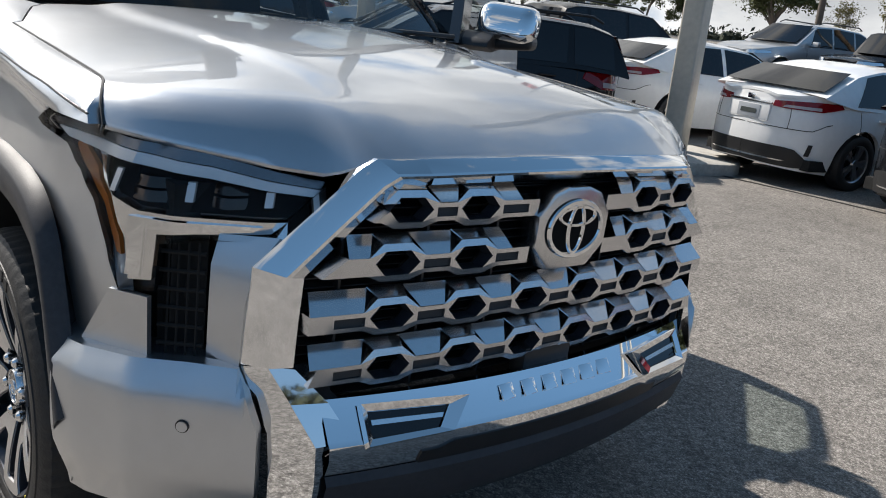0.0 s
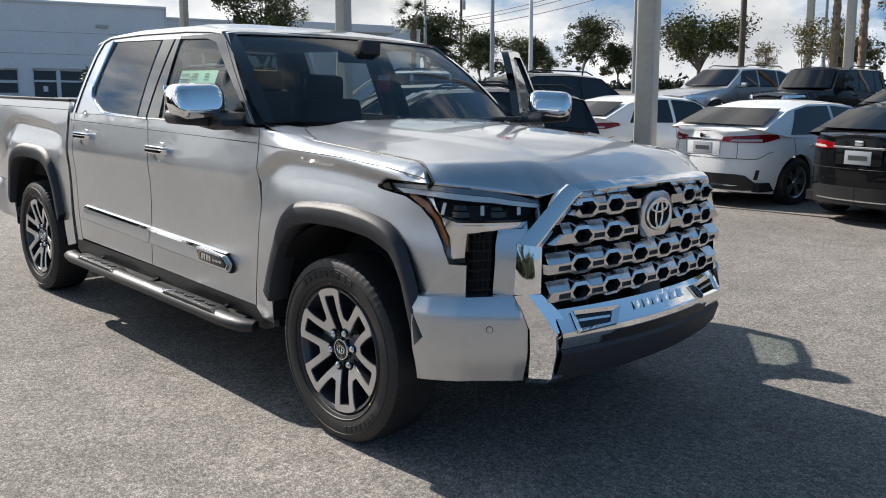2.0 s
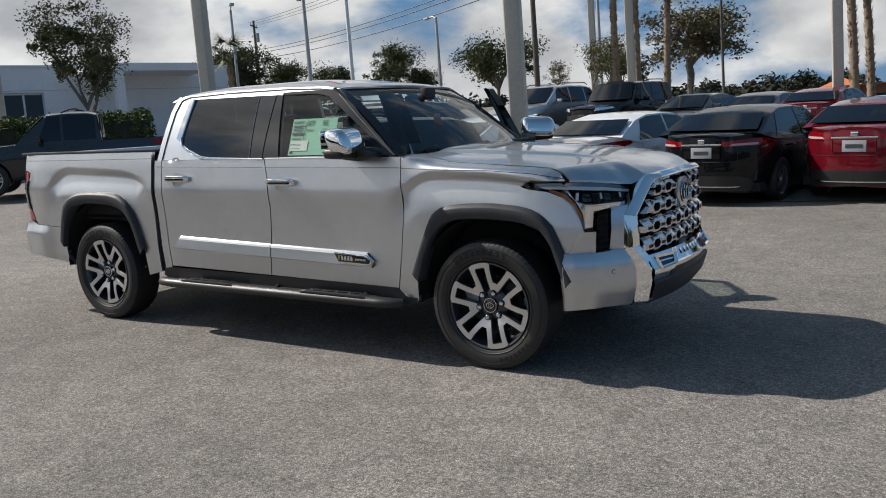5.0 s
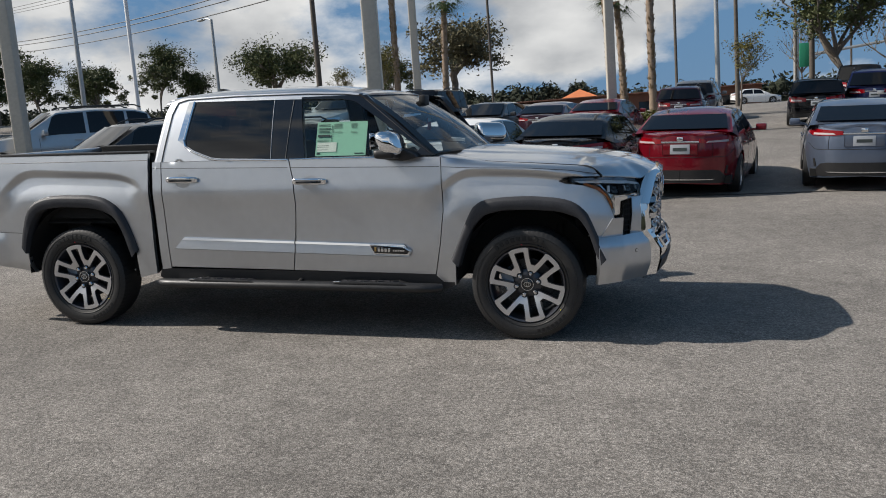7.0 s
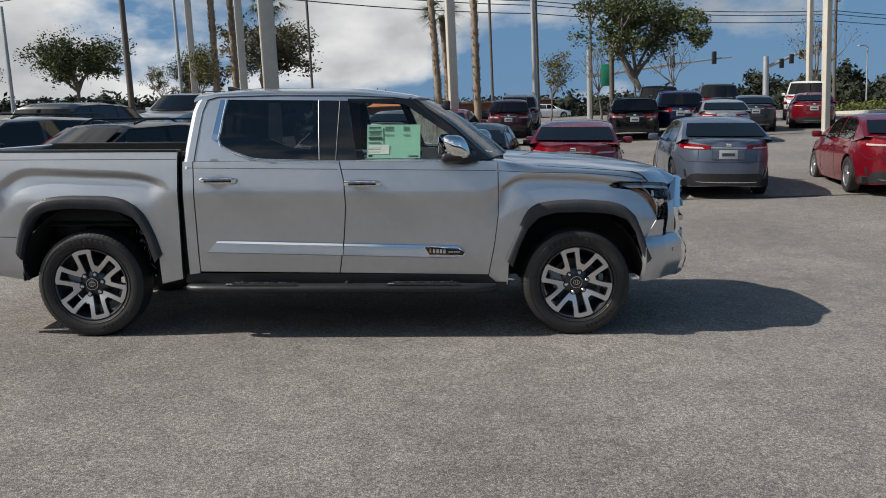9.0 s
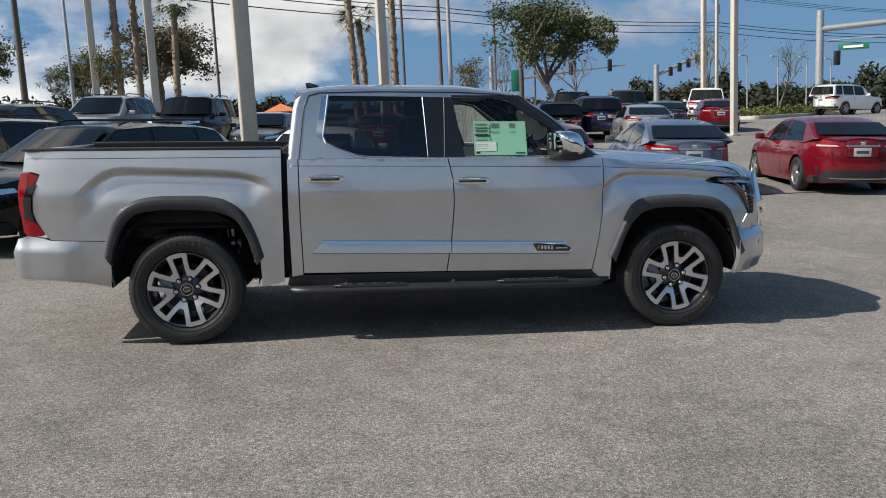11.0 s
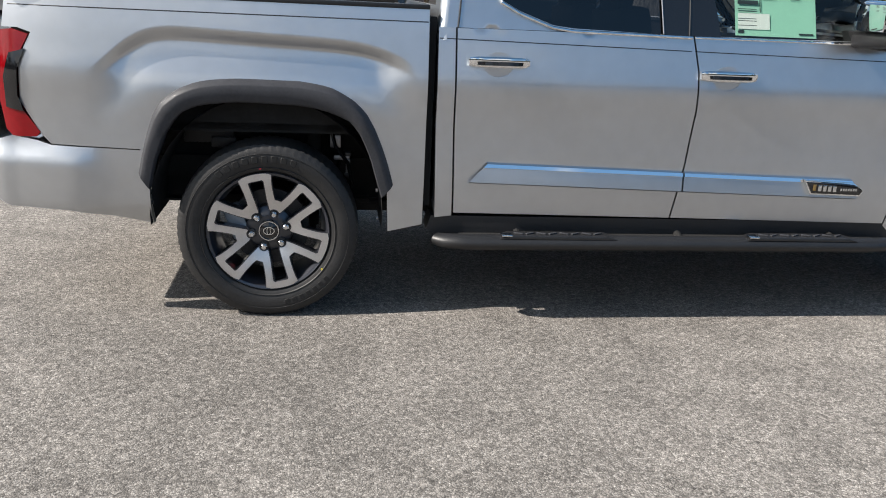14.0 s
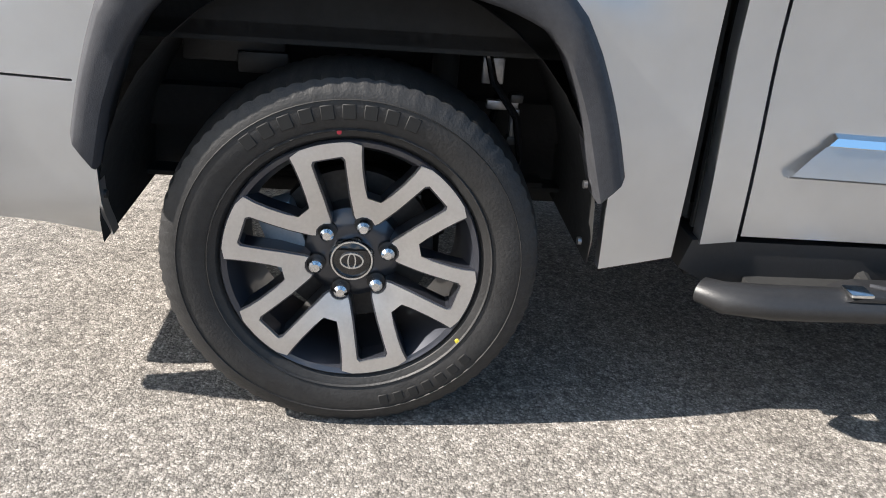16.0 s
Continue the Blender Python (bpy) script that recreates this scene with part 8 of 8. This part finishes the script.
for kind, x, y, h, turn, lab in (
        ("oak_broad", -21.5, 40.4, 4.05, 20, "dark green live oak beyond the parked cars"),
        ("oak_tall", -29.8, 40.6, 4.6, 80, "green oak with several stems beyond the parked cars"), ("oak", -28.4, 42.5, 2.9, 200, "small green oak beyond the parked cars"), ("oak", -33.5, 40.0, 3.6, 140, ""), ("oak", -37.7, 34.3, 5.4, 10, "green oak behind the cab"),
        ("oak_dense", -24.8, 14.0, 6.1, 40, "dense dark oak in front of the building"),
        ("oak_wide", 9.6, 35.2, 6.6, 100, "broad live oak over the far cars"),
        ("thin", 5.0, 39.0, 4.0, 50, "thin tree with sparse yellow-green leaves"),
        ("thin", -12.4, 32.5, 3.5, 90, "thin tree with sparse yellow-green leaves"), ("thin", -15.0, 35.0, 2.6, 190, "thin yellow-green tree behind the row"), ("thin", -17.5, 49.0, 4.4, 20, "thin yellow-green tree behind the row"),
        ("big", -15.0, 59.1, 6.7, 10, "large spreading oak hung with grey moss"), ("oak", -19.5, 58.0, 4.0, 130, "green oak far behind the row"),
        ("bare", 22.5, 45.0, 6.2, 0, "nearly bare winter tree beside the road"), ("bare", 25.5, 42.0, 4.8, 120, "small bare tree on the roadside"), ("bare", 14.0, 47.0, 5.8, 220, "nearly bare tree far off"), ("bare", 9.5, 48.0, 5.2, 20, "nearly bare tree far off"),
        ("oak", -40, 42, 4.4, 40, ""), ("oak_wide", -46, 40, 4.6, 70, ""), ("oak_tall", -56, 67.5, 5.4, 170, "")):
    tree(kind, x, y, h, turn, lab)


def palm_bush():
    palm(-28.5, 25.0, 4.2, "short feathery palm behind the cab", True, 0.1)
    palm(-38.0, 24.5, 4.6, "short feathery palm by the building", True, 0.0)
    palm(-39.5, 25.5, 4.2, "short feathery palm by the building", True, 0.1)


palm_bush()


# ---- the road, its signals and the far side ----
def signals():
    root = thing("signal_mast", upright(31.2, 46.8, 0), "grey traffic signal mast with a long arm", "traffic signal")
    part("shaft", tube([(0, 0, -0.1), (0, 0, 7.0)], [0.28, 0.24], 14), POLE_GREY, root)
    part("arm", tube([(0, 0, 5.75), (6, -3.5, 6.0), (12, -7, 6.1)], [0.22, 0.19, 0.14], 10), POLE_GREY, root)
    part("sign_arm", tube([(0, 0, 4.95), (3.4, -2.0, 5.0)], 0.05, 8), POLE_GREY, root)
    s = part("street_sign", box(1.8, -1.05, 4.45, 1.9, 0.05, 0.42, 0.02, Matrix.Translation((1.8, -1.05, 0)) @ pose(0, 0, 0, 0, 0, -30) @ Matrix.Translation((-1.8, 1.05, 0))), mat("green sign sheet", (0.02, 0.16, 0.08), 0.4), root, "green street sign with pale bars")
    part("sign_bar", box(1.78, -1.09, 4.45, 1.2, 0.05, 0.16, 0, Matrix.Translation((1.8, -1.05, 0)) @ pose(0, 0, 0, 0, 0, -30) @ Matrix.Translation((-1.8, 1.05, 0))), PAPER, root)
    part("signal_head", box(0.9, -0.6, 3.75, 0.35, 0.3, 0.95, 0.04), BLACK, root)
    r2 = thing("signal_mast", upright(25.7, 62.0, 0), "far traffic signal mast with a row of signal heads", "traffic signal")
    part("shaft", tube([(0, 0, -0.1), (0, 0, 4.5)], [0.26, 0.22], 12), POLE_GREY, r2)
    part("arm", tube([(0, 0, 3.6), (4.5, 0, 5.4)], [0.14, 0.09], 8), POLE_GREY, r2)
    for k in range(5):
        part("signal_head", box(1.2 + 0.8 * k, -0.2, 3.6 + 0.40 * (1.2 + 0.8 * k) - 0.2, 0.32, 0.25, 0.75, 0.04), BLACK, r2)
    r3 = thing("signal_mast", upright(10.5, 58.0, 0), "far traffic signal mast with a long level arm", "traffic signal")
    part("shaft", tube([(0, 0, -0.1), (0, 0, 5.2)], [0.22, 0.18], 12), POLE_GREY, r3)
    part("arm", tube([(0, 0, 3.2), (6, 0, 3.8), (11, 0, 4.2)], [0.12, 0.09, 0.06], 8), POLE_GREY, r3)
    for x in (6.4, 9.6):
        part("signal_head", box(x, -0.15, 4.0 + 0.05 * (x - 6), 0.32, 0.25, 0.95, 0.04), BLACK, r3)
    b = thing("green_banner_pole", upright(8.6, 40.0, 0), "dark pole with a green banner", "pole")
    part("shaft", tube([(0, 0, -0.1), (0, 0, 5.0)], 0.14, 10), POLE_DARK, b)
    part("banner", box(-0.35, 0, 2.6, 0.5, 0.05, 1.2, 0.01), mat("green banner cloth", (0.02, 0.25, 0.14), 0.7), b)


signals()


def woods_mesh(clumps, rng):
    """Uneven leafy masses: each a rough core under many small leaves."""
    src = bmesh.new()
    bmesh.ops.create_icosphere(src, subdivisions=1, radius=1.0)
    ball = [v.co.copy() for v in src.verts]
    tris = [[v.index for v in f.verts] for f in src.faces]
    src.free()
    leafy = leaves(clumps, 0.30, rng, 130, 0.8)
    verts = [tuple(v.co) for v in leafy.vertices]
    faces = [tuple(p.vertices) for p in leafy.polygons]
    bpy.data.meshes.remove(leafy)
    for c, r in clumps:
        n = len(verts)
        verts += [tuple(c + b * r * rng.uniform(0.40, 0.62)) for b in ball]
        faces += [tuple(n + i for i in t) for t in tris]
    me = bpy.data.meshes.new("far_woods")
    me.from_pydata(verts, [], faces)
    return me


def far_side():
    """Grass verge, low brick building with a tiled roof, and the tree line that closes the view."""
    rng = random.Random(12)
    v = thing("planted_verge", upright(0.9, 29.3, 0, -0.02), "planted island with low yellow-green shrubs", "plant bed")
    part("soil", prism(round_poly([(-2.6, -1.3), (2.6, -1.3), (2.6, 1.3), (-2.6, 1.3)], 0.8, 5), -0.1, 0.14, "xy", 0.03), CONCRETE, v)
    me = leaves([(Vector((rng.uniform(-2, 2), rng.uniform(-0.9, 0.9), rng.uniform(0.15, 0.5))), 0.3) for _ in range(90)], 0.09, rng, 22, 0.6)
    me.materials.append(LEAF["grass"])
    part("shrubs", me, None, v)
    v = thing("planted_verge", upright(27.0, 43.5, 35, -0.02), "planted roadside verge with yellow-green shrubs", "plant bed")
    part("soil", prism(round_poly([(-7, -1.5), (5, -1.5), (5, 1.5), (-7, 1.5)], 0.8, 5), -0.1, 0.16, "xy", 0.03), CONCRETE, v)
    me = leaves([(Vector((rng.uniform(-6.5, 4.5), rng.uniform(-1.1, 1.1), rng.uniform(0.15, 0.55))), 0.35) for _ in range(160)], 0.10, rng, 22, 0.6)
    me.materials.append(LEAF["grass"])
    part("shrubs", me, None, v)
    h = thing("brick_building", upright(-4.5, 86.0, 4, -1.65), "low red-brown building with an orange tiled roof", "building")
    BRICKRED = mat("red-brown wall", (0.16, 0.07, 0.045), 0.85, var=0.15, vscale=1)
    TILE = mat("orange roof tile", (0.55, 0.17, 0.06), 0.8, var=0.2, vscale=2)
    part("wall", box(0, 0, 1.6, 30, 10, 3.2), BRICKRED, h)
    part("roof", prism([(-5.6, 3.1), (5.6, 3.1), (0, 3.35)], -15.5, 15.5, "yz"), mat("brown roof", (0.15, 0.07, 0.05), 0.85, var=0.15), h)
    bm = bmesh.new()
    b_ = [bm.verts.new(p) for p in ((-4.9, -3, 3.2), (-0.9, -3, 3.2), (-0.9, 3, 3.2), (-4.9, 3, 3.2))]
    t_ = bm.verts.new((-2.9, 0, 4.2))
    for k in range(4):
        bm.faces.new((b_[k], b_[(k + 1) % 4], t_))
    bm.faces.new(b_)
    part("tower_roof", bm, TILE, h, "orange tiled roof", smooth=False)
    for k in range(7):
        part("window", box(-12 + 4 * k, -5.02, 1.6, 1.8, 0.06, 1.3), SHOPGLASS, h)
    # tree line: many overlapping rounded clumps of leaves
    cs = []
    for k in range(1020):
        # the last ones, unseen behind the walk, are added to darken the truck's reflections
        a = radians(rng.uniform(-100, 62) if k < 680 else rng.uniform(100, 266))
        d = rng.uniform(95, 130) if k < 680 else rng.uniform(30, 48)
        hgt = rng.uniform(1.6, 4.6) * (0.42 if a < -0.15 else 0.62 if a < 0.35 else 1.0 if k < 680 else 0.9)
        c = Vector((d * math.sin(a), d * math.cos(a) - 6, 0))
        for j in range(3):
            z = hgt * rng.uniform(0.15, 1.0)
            cs.append((c + Vector((rng.uniform(-2.5, 2.5), rng.uniform(-2, 2), z + ground_z(c.x, c.y) - 0.4)), rng.uniform(0.7, 1.9)))
    me = woods_mesh(cs, rng)
    me.materials.append(LEAF["far"])
    woods = part("far_woods", me, None)
    tagged(woods, "dark green tree line beyond the road, with an added unseen stretch behind the walk", "trees", kind="stuff")


far_side()
